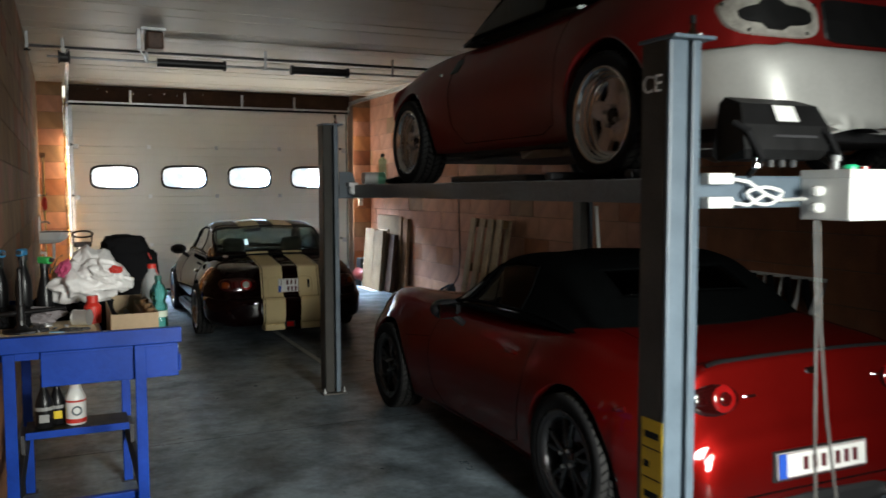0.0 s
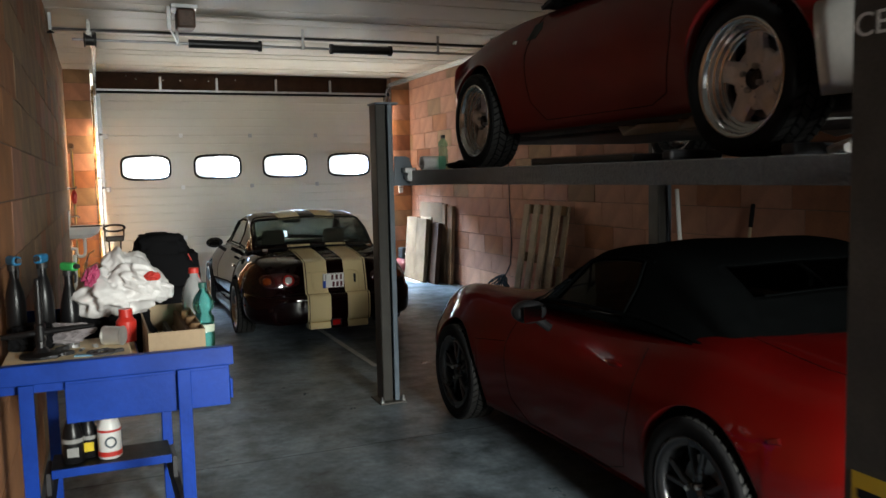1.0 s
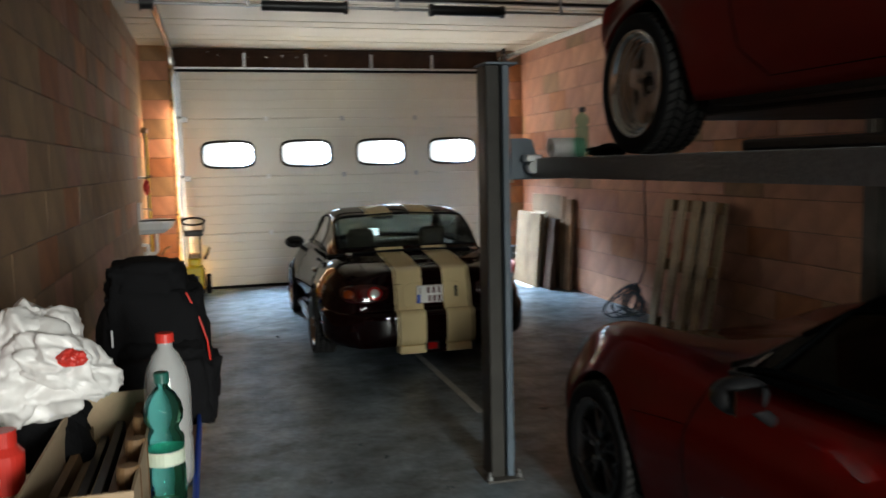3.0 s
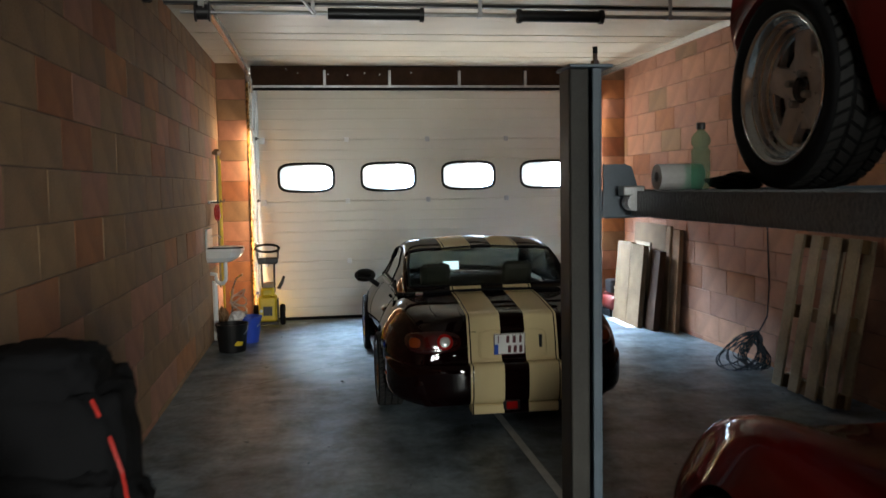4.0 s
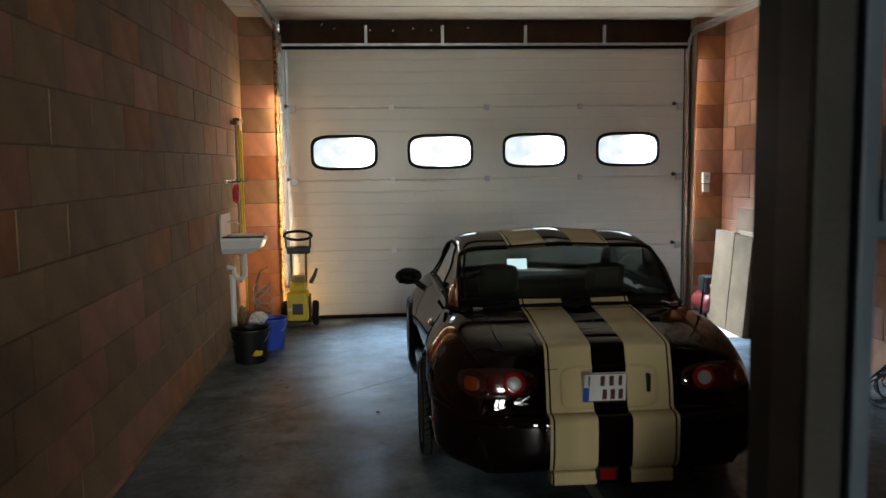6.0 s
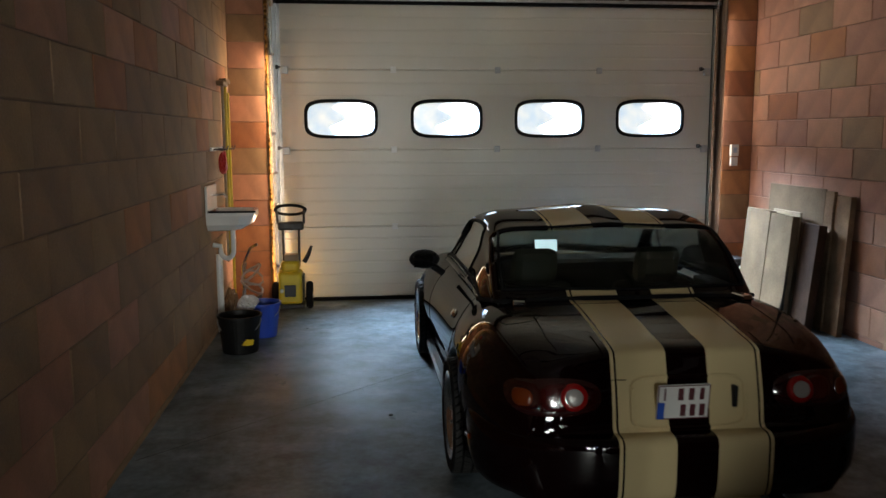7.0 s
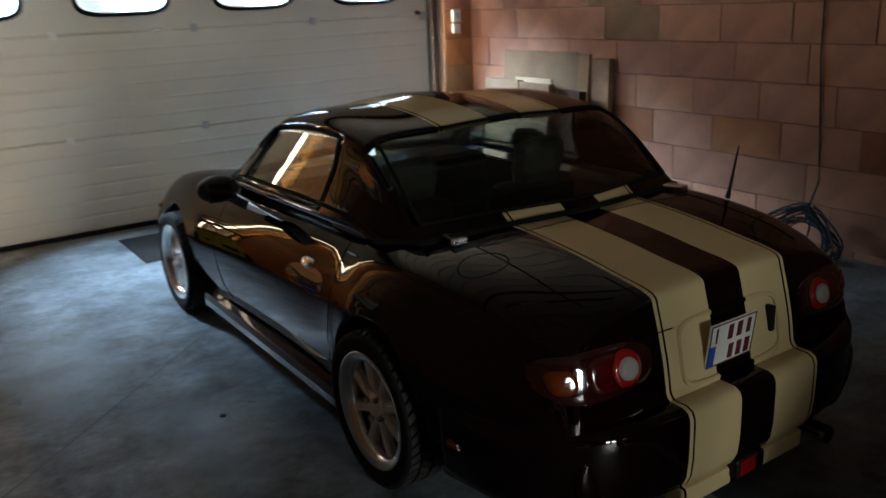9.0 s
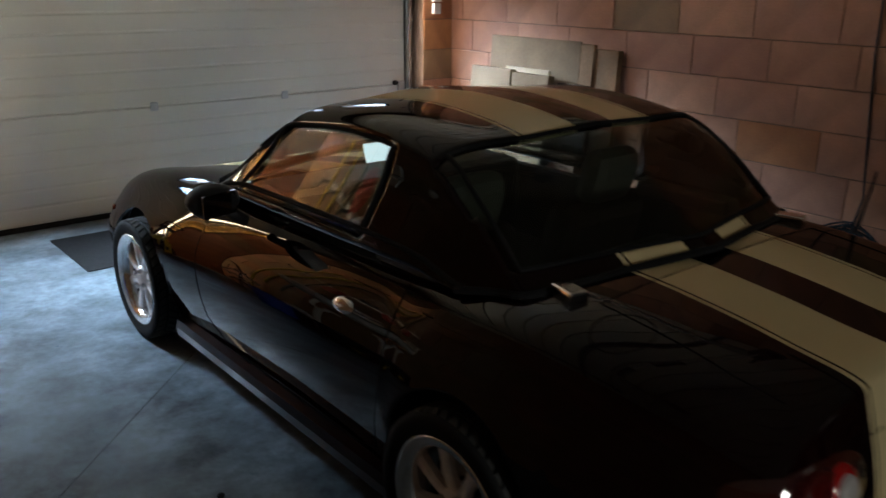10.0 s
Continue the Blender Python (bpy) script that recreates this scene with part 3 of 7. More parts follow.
def car_body(stations, wheelbase, arch_r, arch_z, cabin, rear=0.0):
    """The shell of a car from rows of (y, half width, top, shoulder, lower edge, fender lift). cabin: the opening (y0, y1, part of the width)."""
    keys = [(float(i), *row) for i, row in enumerate(stations)]
    samples = []
    for a, b in zip(keys, keys[1:]):
        n = max(2, int(round(max(abs(b[1] - a[1]), abs(b[3] - a[3]) * 0.6, abs(b[2] - a[2]) * 0.6) / 0.022)))
        samples += [a[0] + (b[0] - a[0]) * k / n for k in range(n)]
    samples.append(keys[-1][0])
    bm, grid = bmesh.new(), []
    TOP, SIDE = 16, 14
    for s in samples:
        y, W, zt, zs, zl, lip = spline(keys, s)
        W = max(W, 0.004)
        prof = section(W, zt, zs, zl, lip)
        cut = zl
        for ax in (rear, wheelbase):
            if abs(y - ax) < arch_r:
                cut = max(cut, arch_z + math.sqrt(arch_r**2 - (y - ax) ** 2))
        row = [spline(prof, 3.0 * k / TOP) for k in range(TOP)]
        side = [spline(prof, 3.0 + 3.0 * k / 40) for k in range(41)]
        zz = [p[1] for p in side]
        low = max(cut, zz[-1])
        top = zz[0]
        low = min(low, top - 0.002)
        for k in range(SIDE + 1):
            z = top + (low - top) * k / SIDE
            j = next((q for q in range(40) if zz[q + 1] <= z + 1e-9), 39)
            f = (zz[j] - z) / max(1e-6, zz[j] - zz[j + 1])
            row.append(side[j] + (side[j + 1] - side[j]) * min(1, max(0, f)))
        end = row[-1]
        row.append(np.array((max(0.0, end[0] - 0.05), end[1] + 0.004)))
        cols = [bm.verts.new((-p[0], y, p[1])) for p in row[:0:-1]] + [bm.verts.new((0, y, row[0][1]))] + [bm.verts.new((p[0], y, p[1])) for p in row[1:]]
        grid.append((y, W, cols))
    for (ya, wa, a), (yb, wb, b) in zip(grid, grid[1:]):
        ym, wm = (ya + yb) / 2, (wa + wb) / 2
        for k in range(len(a) - 1):
            xm = (a[k].co.x + a[k + 1].co.x) / 2
            if cabin and cabin[0] < ym < cabin[1] and abs(xm) < cabin[2] * wm and abs(k - len(a) / 2) < TOP + 1:
                continue
            bm.faces.new((a[k], b[k], b[k + 1], a[k + 1]))
    bmesh.ops.recalc_face_normals(bm, faces=bm.faces)
    return bm


SEAM_BLACK = material("dark_joint", (0.003, 0.003, 0.003), 0.9, vary=0.1, bump=0.0, spec=0.03)


def tree_of(ob):
    me = ob.data
    return BVHTree.FromPolygons([v.co[:] for v in me.vertices], [p.vertices[:] for p in me.polygons])


def on_surface(tree, at, way, lift=0.003):
    hit, normal, _, _ = tree.ray_cast(Vector(at), Vector(way), 4.0)
    if hit is None:
        return None
    if normal.dot(Vector(way)) > 0:
        normal = -normal
    return hit + normal * lift


def seam(car, tree, pts, way, r=0.0028, n=14, lift=0.0):
    """A dark joint line laid on a surface."""
    line = []
    for a, b in zip(pts, pts[1:]):
        for k in range(n + 1):
            p = on_surface(tree, Vector(a).lerp(Vector(b), k / n), way, lift)
            if p is not None and (not line or (p - line[-1]).length > 1e-4):
                line.append(p)
    if len(line) > 1:
        part("panel_seam", tubed(line, r * 0.75, 5), SEAM_BLACK, car)


def patch(tree, outline, way, lift=0.006, dome=0.01, rings=4):
    """A lens or badge that follows the surface: outline is a list of points, seen along way."""
    bm = bmesh.new()
    c = sum((Vector(p) for p in outline), Vector()) / len(outline)
    mid = on_surface(tree, c, way, lift + dome)
    rows = []
    for k in range(rings, 0, -1):
        f = k / rings
        row = []
        for p in outline:
            q = on_surface(tree, c.lerp(Vector(p), f), way, lift + dome * (1 - f**3) if k < rings else -0.01)
            row.append(bm.verts.new(q if q is not None else c.lerp(Vector(p), f)))
        rows.append(row)
    n = len(outline)
    for a, b in zip(rows, rows[1:]):
        for i in range(n):
            bm.faces.new((a[i], a[(i + 1) % n], b[(i + 1) % n], b[i]))
    m = bm.verts.new(mid if mid is not None else c)
    for i in range(n):
        bm.faces.new((rows[-1][i], rows[-1][(i + 1) % n], m))
    bmesh.ops.recalc_face_normals(bm, faces=bm.faces)
    return bm


TREAD_RUBBER = material("dusty_tread_rubber", (0.016, 0.0155, 0.015), 0.8, vary=0.3, scale=14, bump=0.1)


def tread_blocks(r, h, count=46):
    """Rows of slanted rubber blocks round a tyre, parted by grooves."""
    bm = bmesh.new()
    step = 2 * math.pi / count
    for row, (f0, f1, slant) in enumerate(((-0.9, -0.57, 0.5), (-0.44, -0.07, -0.6), (0.07, 0.44, 0.6), (0.57, 0.9, -0.5))):
        for k in range(count):
            a = (k + 0.5 * (row % 2)) * step
            vs = []
            for f, da in ((f0, 0.0), (f1, slant * step), (f1, slant * step + 0.7 * step), (f0, 0.7 * step)):
                top = r - 0.006 * abs(f) ** 3
                for rr in (top - 0.007, top):
                    vs.append(bm.verts.new((h * f, rr * math.cos(a + da), rr * math.sin(a + da))))
            bm.faces.new((vs[1], vs[3], vs[5], vs[7]))
            for i in range(4):
                j = (i + 1) % 4
                bm.faces.new((vs[2 * i], vs[2 * j], vs[2 * j + 1], vs[2 * i + 1]))
    bmesh.ops.recalc_face_normals(bm, faces=bm.faces)
    return bm


def wheel(car, at, out, r, width, rim_r, style):
    """A road wheel: tyre with grooved tread, rim barrel, spokes, nuts. out: +1 or -1, the side it faces."""
    hub = part("wheel", turned([(0.001, -0.3 * width), (0.07, -0.3 * width), (0.07, 0.1 * width), (0.001, 0.1 * width)], "x", 16), DARK_STEEL, car)
    hub.matrix_parent_inverse = Matrix()
    hub.location = at
    hub.rotation_euler = (0.35, 0, 0 if out > 0 else math.pi)
    h = width / 2
    prof = [(rim_r - 0.012, -h * 0.82), (rim_r + 0.006, -h * 0.9), (rim_r + 0.03, -h), (r - 0.025, -h), (r - 0.006, -h * 0.88)]
    tread = [-0.88, -0.55, -0.54, -0.47, -0.46, -0.05, -0.04, 0.04, 0.05, 0.46, 0.47, 0.54, 0.55, 0.88]
    for k, f in enumerate(tread):
        deep = 0.007 if k in (2, 3, 6, 7, 10, 11) else 0.0
        prof.append((r - 0.005 - deep * 0.4 - 0.006 * abs(f) ** 3, h * f))
    prof += [(r - 0.006, h * 0.9), (r - 0.025, h), (rim_r + 0.03, h), (rim_r + 0.006, h * 0.9), (rim_r - 0.012, h * 0.82)]
    bm = bmesh.new()
    segs = 72
    rings = lathe(bm, prof, "x", segs)
    for q in (5, 17, 18):  # notches across the shoulders
        for k in range(0, segs, 3):
            v = rings[q][k].co
            rr = math.hypot(v.y, v.z)
            v.y, v.z = v.y * (rr - 0.006) / rr, v.z * (rr - 0.006) / rr
    tyre = part("tyre", bm, BLACK_RUBBER, hub, smooth=True)
    part("tread", tread_blocks(r, h), TREAD_RUBBER, tyre)
    deepdish = {"star": 0.07, "twin": 0.03, "mini": 0.035}[style]
    face = h * 0.92 - deepdish
    lip_mat = {"star": POLISHED, "twin": DARK_ALLOY, "mini": POLISHED}[style]
    part("rim", turned([(rim_r + 0.004, h * 0.9), (rim_r + 0.008, h * 0.94), (rim_r - 0.004, h * 0.95), (rim_r - 0.014, h * 0.86), (rim_r - 0.022, face + 0.03),
                        (rim_r - 0.035, face + 0.012), (rim_r - 0.04, face - 0.01), (rim_r - 0.045, -h * 0.8), (rim_r + 0.004, -h * 0.9)], "x", 48), lip_mat, hub, smooth=True)
    disc = turned([(0.03, face - 0.06), (rim_r * 0.66, face - 0.06), (rim_r * 0.66, face - 0.075), (0.03, face - 0.075)], "x", 32)
    part("brake_disc", disc, STEEL, hub, "grey steel brake disc")
    mat = {"star": ALLOY, "twin": DARK_ALLOY, "mini": ALLOY}[style]
    count, w0, w1 = {"star": (5, 0.044, 0.036), "twin": (10, 0.012, 0.011), "mini": (8, 0.016, 0.02)}[style]
    thick = {"star": 0.035, "twin": 0.022, "mini": 0.028}[style]
    reach = rim_r * 0.77 if style == "star" else rim_r - 0.03
    for k in range(count):
        a = 2 * math.pi * k / count
        if style == "twin":
            a = 2 * math.pi * (k // 2) / 5 + (0.2 if k % 2 else -0.2)
            a0 = 2 * math.pi * (k // 2) / 5 + (0.1 if k % 2 else -0.1)
        else:
            a0 = a
        bm = bmesh.new()
        rows = []
        for rr, hw, aa, dx in ((0.035, w0 * 1.2, a0, 0.0), (rim_r * 0.45, w0, (a0 + a) / 2, 0.006), (reach * 0.86, (w0 + w1) / 2, a, 0.004), (reach, w1 * 1.25, a, 0.004)):
            u, t = Vector((0, math.cos(aa), math.sin(aa))), Vector((0, -math.sin(aa), math.cos(aa)))
            x = face + dx
            rows.append([bm.verts.new(u * rr + t * s * hw * q + Vector((x - d, 0, 0))) for s, q, d in ((-1, 1, thick), (-1, 0.95, 0.008), (-1, 0.55, 0), (1, 0.55, 0), (1, 0.95, 0.008), (1, 1, thick))])
        for p, q in zip(rows, rows[1:]):
            for j in range(6):
                bm.faces.new((p[j], p[(j + 1) % 6], q[(j + 1) % 6], q[j]))
        bm.faces.new(rows[0])
        bm.faces.new(rows[-1])
        bmesh.ops.recalc_face_normals(bm, faces=bm.faces)
        part("spoke", bm, mat, hub)
    if style == "star":
        part("wheel_face", turned([(0.03, face - 0.004), (0.1, face - 0.006), (0.112, face - 0.012), (0.112, face - 0.03), (0.03, face - 0.03)], "x", 40), mat, hub, smooth=False)
        part("dish_step", turned([(rim_r - 0.014, face + 0.05), (rim_r - 0.024, face + 0.046), (rim_r - 0.026, face + 0.03), (rim_r - 0.036, face + 0.026), (rim_r - 0.038, face + 0.01), (rim_r - 0.047, face + 0.006), (rim_r - 0.05, face - 0.004), (rim_r * 0.74, face - 0.008), (rim_r * 0.72, face - 0.03)], "x", 56), lip_mat, hub, smooth=False)
    cap_r = {"star": 0.04, "twin": 0.05, "mini": 0.058}[style]
    part("hub_cover", turned([(cap_r, face - thick), (cap_r, face + 0.004), (cap_r - 0.008, face + 0.01), (0.03, face + 0.008), (0.028, face - 0.006 if style == "star" else face + 0.016), (0.001, face + 0.002)], "x", 24), DARK_ALLOY if style == "star" else mat, hub, smooth=True)
    for k in range(4):
        a = 2 * math.pi * (k + 0.5) / 4
        part("wheel_nut", turned([(0.011, face - 0.01), (0.011, face + 0.022), (0.006, face + 0.026), (0.001, face + 0.026)], "x", 6, (0, 0.045 * math.cos(a), 0.045 * math.sin(a))), STEEL, hub)
    return hub


def greenhouse(rows, n_u=28, n_s=10):
    """A grid over a car's cabin: rows of belt, shoulder and middle points, from the rear to the windscreen's foot."""
    keys = []
    for i, (belt, sh, mid) in enumerate(rows):
        keys.append((float(i), *belt, *sh, *mid))
    grid = []
    for s in range((len(rows) - 1) * n_s + 1):
        v = spline(keys, min(s / n_s, len(rows) - 1 - 1e-9))
        belt, sh, mid = Vector(v[0:3]), Vector(v[3:6]), Vector(v[6:9])
        half = [(0, *belt), (1, *belt.lerp(sh, 0.5)), (2, *sh), (3, *sh.lerp(mid, 0.55)), (4, *mid)]
        half[3] = (3, half[3][1], half[3][2], max(half[3][3], sh.z + 0.62 * (mid.z - sh.z)))
        pts = [Vector(spline(half, 4.0 * k / n_u)) for k in range(n_u + 1)]
        grid.append([Vector((-p.x, p.y, p.z)) for p in pts] + [p for p in pts[-2::-1]])
    return grid


def grid_part(name, grid, keep, mat, parent, thick=0.004, label="", inset=0.0, even=False):
    """The cells of a grid that keep(row, column, cell middle) picks, as a thin solid sheet."""
    bm, made = bmesh.new(), {}

    def vert(i, j):
        if (i, j) not in made:
            made[i, j] = bm.verts.new(grid[i][j])
        return made[i, j]

    for i in range(len(grid) - 1):
        for j in range(len(grid[0]) - 1):
            mid = (grid[i][j] + grid[i + 1][j + 1]) / 2
            if keep(i, j, mid):
                bm.faces.new((vert(i, j), vert(i + 1, j), vert(i + 1, j + 1), vert(i, j + 1)))
    bmesh.ops.recalc_face_normals(bm, faces=bm.faces)
    up = sum((f.normal.z for f in bm.faces))
    if up < 0:
        bmesh.ops.reverse_faces(bm, faces=bm.faces)
    if even:
        # one gently bowed sheet of glass
        terms = lambda p: (1.0, p.y, p.z, p.z * p.z, p.y * p.y, p.y * p.z)
        fit = np.linalg.lstsq(np.array([terms(v.co) for v in bm.verts]), np.array([v.co.x for v in bm.verts]), rcond=None)[0]
        for v in bm.verts:
            v.co.x = float(sum(a * b for a, b in zip(fit, terms(v.co))))
    bm.normal_update()
    if inset:
        for v in bm.verts:
            v.co -= v.normal * inset
    bmesh.ops.solidify(bm, geom=list(bm.faces), thickness=thick)
    return part(name, bm, mat, parent, label, smooth=True)


def plate(car, at, w, h, turn, two_rows):
    """A number plate with plain bars in place of its characters."""
    ob = part("number_plate", boxed(-w / 2, -0.004, -h / 2, w / 2, 0.004, h / 2, bevel=0.003), PLATE_WHITE, car, "white number plate with a blue band and dark red bars")
    ob.matrix_parent_inverse = Matrix()
    ob.matrix_basis = pose(*at, turn[0], 0, turn[1])
    part("plate_band", boxed(-w / 2 + 0.004, -0.0065, -h / 2 + 0.004, -w / 2 + 0.004 + 0.085 * (w if not two_rows else 1.5 * w), -0.0042, h / 2 - 0.004 if not two_rows else 0.0), PLATE_BLUE, ob)
    bars = [(-0.36, 0.23, 0.03, 0.34), (-0.06, 0.23, 0.1, 0.34), (0.14, 0.23, 0.1, 0.34), (0.34, 0.23, 0.08, 0.34), (0.0, -0.24, 0.1, 0.34), (0.18, -0.24, 0.1, 0.34), (0.36, -0.24, 0.1, 0.34)] if two_rows else \
        [(-0.2, 0, 0.055, 0.5), (-0.1, 0, 0.055, 0.5), (0.0, 0, 0.055, 0.5), (0.16, 0, 0.055, 0.5), (0.26, 0, 0.055, 0.5), (0.36, 0, 0.055, 0.5)]
    for bx, bz, bw, bh in bars:
        part("plate_bar", boxed((bx - bw / 2) * w, -0.0062, (bz - bh / 2) * h, (bx + bw / 2) * w, -0.0042, (bz + bh / 2) * h), PLATE_RED, ob)
    part("plate_border", frame_mesh(w - 0.004, h - 0.004, 0.004, 0.003, -0.0055), PLATE_RED, ob)
    return ob


def frame_mesh(w, h, t, depth, y):
    bm = bmesh.new()
    for x0, z0, x1, z1 in ((-w / 2, -h / 2, w / 2, -h / 2 + t), (-w / 2, h / 2 - t, w / 2, h / 2), (-w / 2, -h / 2 + t, -w / 2 + t, h / 2 - t), (w / 2 - t, -h / 2 + t, w / 2, h / 2 - t)):
        box(bm, x0, y, z0, x1, y + depth, z1)
    return bm


def seat(car, x, mat, rest):
    bm = bmesh.new()
    box(bm, x - 0.24, 0.75, 0.32, x + 0.24, 1.25, 0.5, bevel=0.05)
    part("seat", bm, mat, car, "leather bucket seat")
    bm = bmesh.new()
    box(bm, x - 0.23, -0.06, 0, x + 0.23, 0.08, 0.375, bevel=0.06, m=pose(0, 0.68, 0.45, 14, 0, 0))
    part("seat_back", bm, mat, car)
    bm = bmesh.new()
    box(bm, x - 0.125, -0.045, 0.365, x + 0.125, 0.06, 0.575, bevel=0.05, m=pose(0, 0.68, 0.45, 14, 0, 0))
    part("headrest", bm, rest, car)


def mirror(car, x, y, z, out, mat):
    bm = bmesh.new()
    rows = []
    for f, w, h in ((0.0, 0.07, 0.045), (0.03, 0.095, 0.06), (0.08, 0.085, 0.055), (0.115, 0.045, 0.03)):
        rows.append([bm.verts.new((out * (0.09 + w * math.cos(a)), f, 0.02 + h * math.sin(a))) for a in (2 * math.pi * k / 18 for k in range(18))])
    for a, b in zip(rows, rows[1:]):
        for k in range(18):
            bm.faces.new((a[k], a[(k + 1) % 18], b[(k + 1) % 18], b[k]))
    bm.faces.new(rows[0]), bm.faces.new(rows[-1])
    tube(bm, [(out * -0.03, 0.05, -0.075), (out * 0.03, 0.05, -0.03), (out * 0.06, 0.05, 0.0)], 0.022, 8)
    bmesh.ops.recalc_face_normals(bm, faces=bm.faces)
    ob = part("door_mirror", bm, mat, car, smooth=True)
    ob.matrix_parent_inverse = Matrix()
    ob.location = (x, y, z)
    part("mirror_glass", boxed(-0.072, -0.002, -0.022, 0.072, 0.001, 0.058, m=pose(out * 0.09, -0.012, 0, 0, 0, -out * 16)), CHROME, ob)


def underside(car, wheelbase, arch_r, arch_z, y0, y1, w, rear=0.0):
    part("underbody", boxed(-w + 0.22, y0, 0.15, w - 0.22, y1, 0.34, bevel=0.02), BLACK_PLASTIC, car)
    part("floorpan", boxed(-w + 0.07, 0.38, 0.17, w - 0.07, wheelbase - 0.38, 0.3, bevel=0.02), BLACK_PLASTIC, car)
    for ay in (rear, wheelbase):
        for sx in (-1, 1):
            bm = bmesh.new()
            rows = []
            for x in (w - 0.02, w - 0.32):
                rows.append([bm.verts.new((sx * x, ay + (arch_r + 0.008) * math.cos(a), arch_z + (arch_r + 0.008) * math.sin(a))) for a in (math.pi * k / 24 for k in range(25))])
            for k in range(24):
                bm.faces.new((rows[0][k], rows[0][k + 1], rows[1][k + 1], rows[1][k]))
            bm.faces.new(rows[1])
            part("wheel_arch_liner", bm, BLACK_RUBBER, car)


def tub(car, y0, y1, w, z):
    """The dark inside of the cabin, with its dashboard and steering wheel."""
    bm = bmesh.new()
    box(bm, -w, y0, 0.3, w, y1, 0.33)
    for sx in (-1, 1):
        box(bm, sx * w - 0.02, y0, 0.33, sx * w + 0.02, y1, z - 0.05)
    box(bm, -w, y0 - 0.02, 0.33, w, y0 + 0.02, z - 0.04)
    part("cabin_tub", bm, BLACK_PLASTIC, car)
    part("dashboard", boxed(-w, y1 - 0.35, 0.55, w, y1, z - 0.01, bevel=0.06), BLACK_PLASTIC, car)
    bm = bmesh.new()
    ring = [(-0.36 + 0.18 * math.cos(a), y1 - 0.48 - 0.06 * math.sin(a), z - 0.12 + 0.17 * math.sin(a)) for a in (2 * math.pi * k / 24 for k in range(25))]
    tube(bm, ring, 0.014, 8, caps=False)
    box(bm, -0.53, y1 - 0.5, z - 0.14, -0.19, y1 - 0.47, z - 0.1)
    part("steering_wheel", bm, BLACK_PLASTIC, car)


def tail_up(rows, z):
    """The same shell with the lower edge of its tail raised."""
    return [(y, W, zt, zs, max(zl, z) if y < -0.6 else max(zl, 0.6 * z + 0.4 * zl) if y < -0.45 else zl, lip) for y, W, zt, zs, zl, lip in rows]


def low_shelf(rows, dz):
    """The same shell with its bumper shelf set lower."""
    return [(y, W, zt + dz, zs + dz, zl, lip) if -0.776 < y < -0.74 else (y, W, zt, zs, zl, lip) for y, W, zt, zs, zl, lip in rows]


def lower(rows, dz):
    return [(y, W, zt + dz, zs + dz, zl + dz * 0.6, lip) for y, W, zt, zs, zl, lip in rows]


# half width, top, shoulder, lower edge and fender lift from the nose to the tail, measured from the rear axle
SMALL_ROADSTER = [
    (3.085, 0.02, 0.42, 0.41, 0.32, 0), (3.08, 0.30, 0.46, 0.45, 0.26, 0), (3.04, 0.52, 0.52, 0.51, 0.22, 0), (2.96, 0.66, 0.59, 0.58, 0.2, 0),
    (2.80, 0.76, 0.67, 0.66, 0.19, 0.01), (2.55, 0.815, 0.735, 0.735, 0.19, 0.02), (2.265, 0.832, 0.785, 0.78, 0.19, 0.025), (1.95, 0.825, 0.835, 0.81, 0.19, 0.02),
    (1.65, 0.81, 0.87, 0.825, 0.19, 0.01), (1.3, 0.803, 0.875, 0.835, 0.19, 0), (0.9, 0.802, 0.88, 0.84, 0.19, 0), (0.5, 0.812, 0.895, 0.845, 0.19, 0.005),
    (0.2, 0.842, 0.91, 0.85, 0.19, 0.012), (-0.1, 0.848, 0.9, 0.85, 0.19, 0.014), (-0.35, 0.828, 0.875, 0.832, 0.2, 0.01), (-0.52, 0.79, 0.85, 0.805, 0.2, 0.006),
    (-0.62, 0.75, 0.838, 0.78, 0.2, 0.0), (-0.665, 0.727, 0.827, 0.765, 0.2, 0), (-0.682, 0.713, 0.815, 0.755, 0.2, 0), (-0.69, 0.705, 0.79, 0.735, 0.2, 0), (-0.710, 0.69, 0.72, 0.685, 0.2, 0), (-0.735, 0.672, 0.62, 0.595, 0.2, 0),
    (-0.748, 0.668, 0.575, 0.555, 0.2, 0), (-0.76, 0.665, 0.558, 0.543, 0.2, 0), (-0.772, 0.635, 0.525, 0.51, 0.2, 0), (-0.78, 0.59, 0.43, 0.42, 0.2, 0), (-0.778, 0.52, 0.31, 0.305, 0.2, 0), (-0.77, 0.02, 0.23, 0.23, 0.205, 0),
]
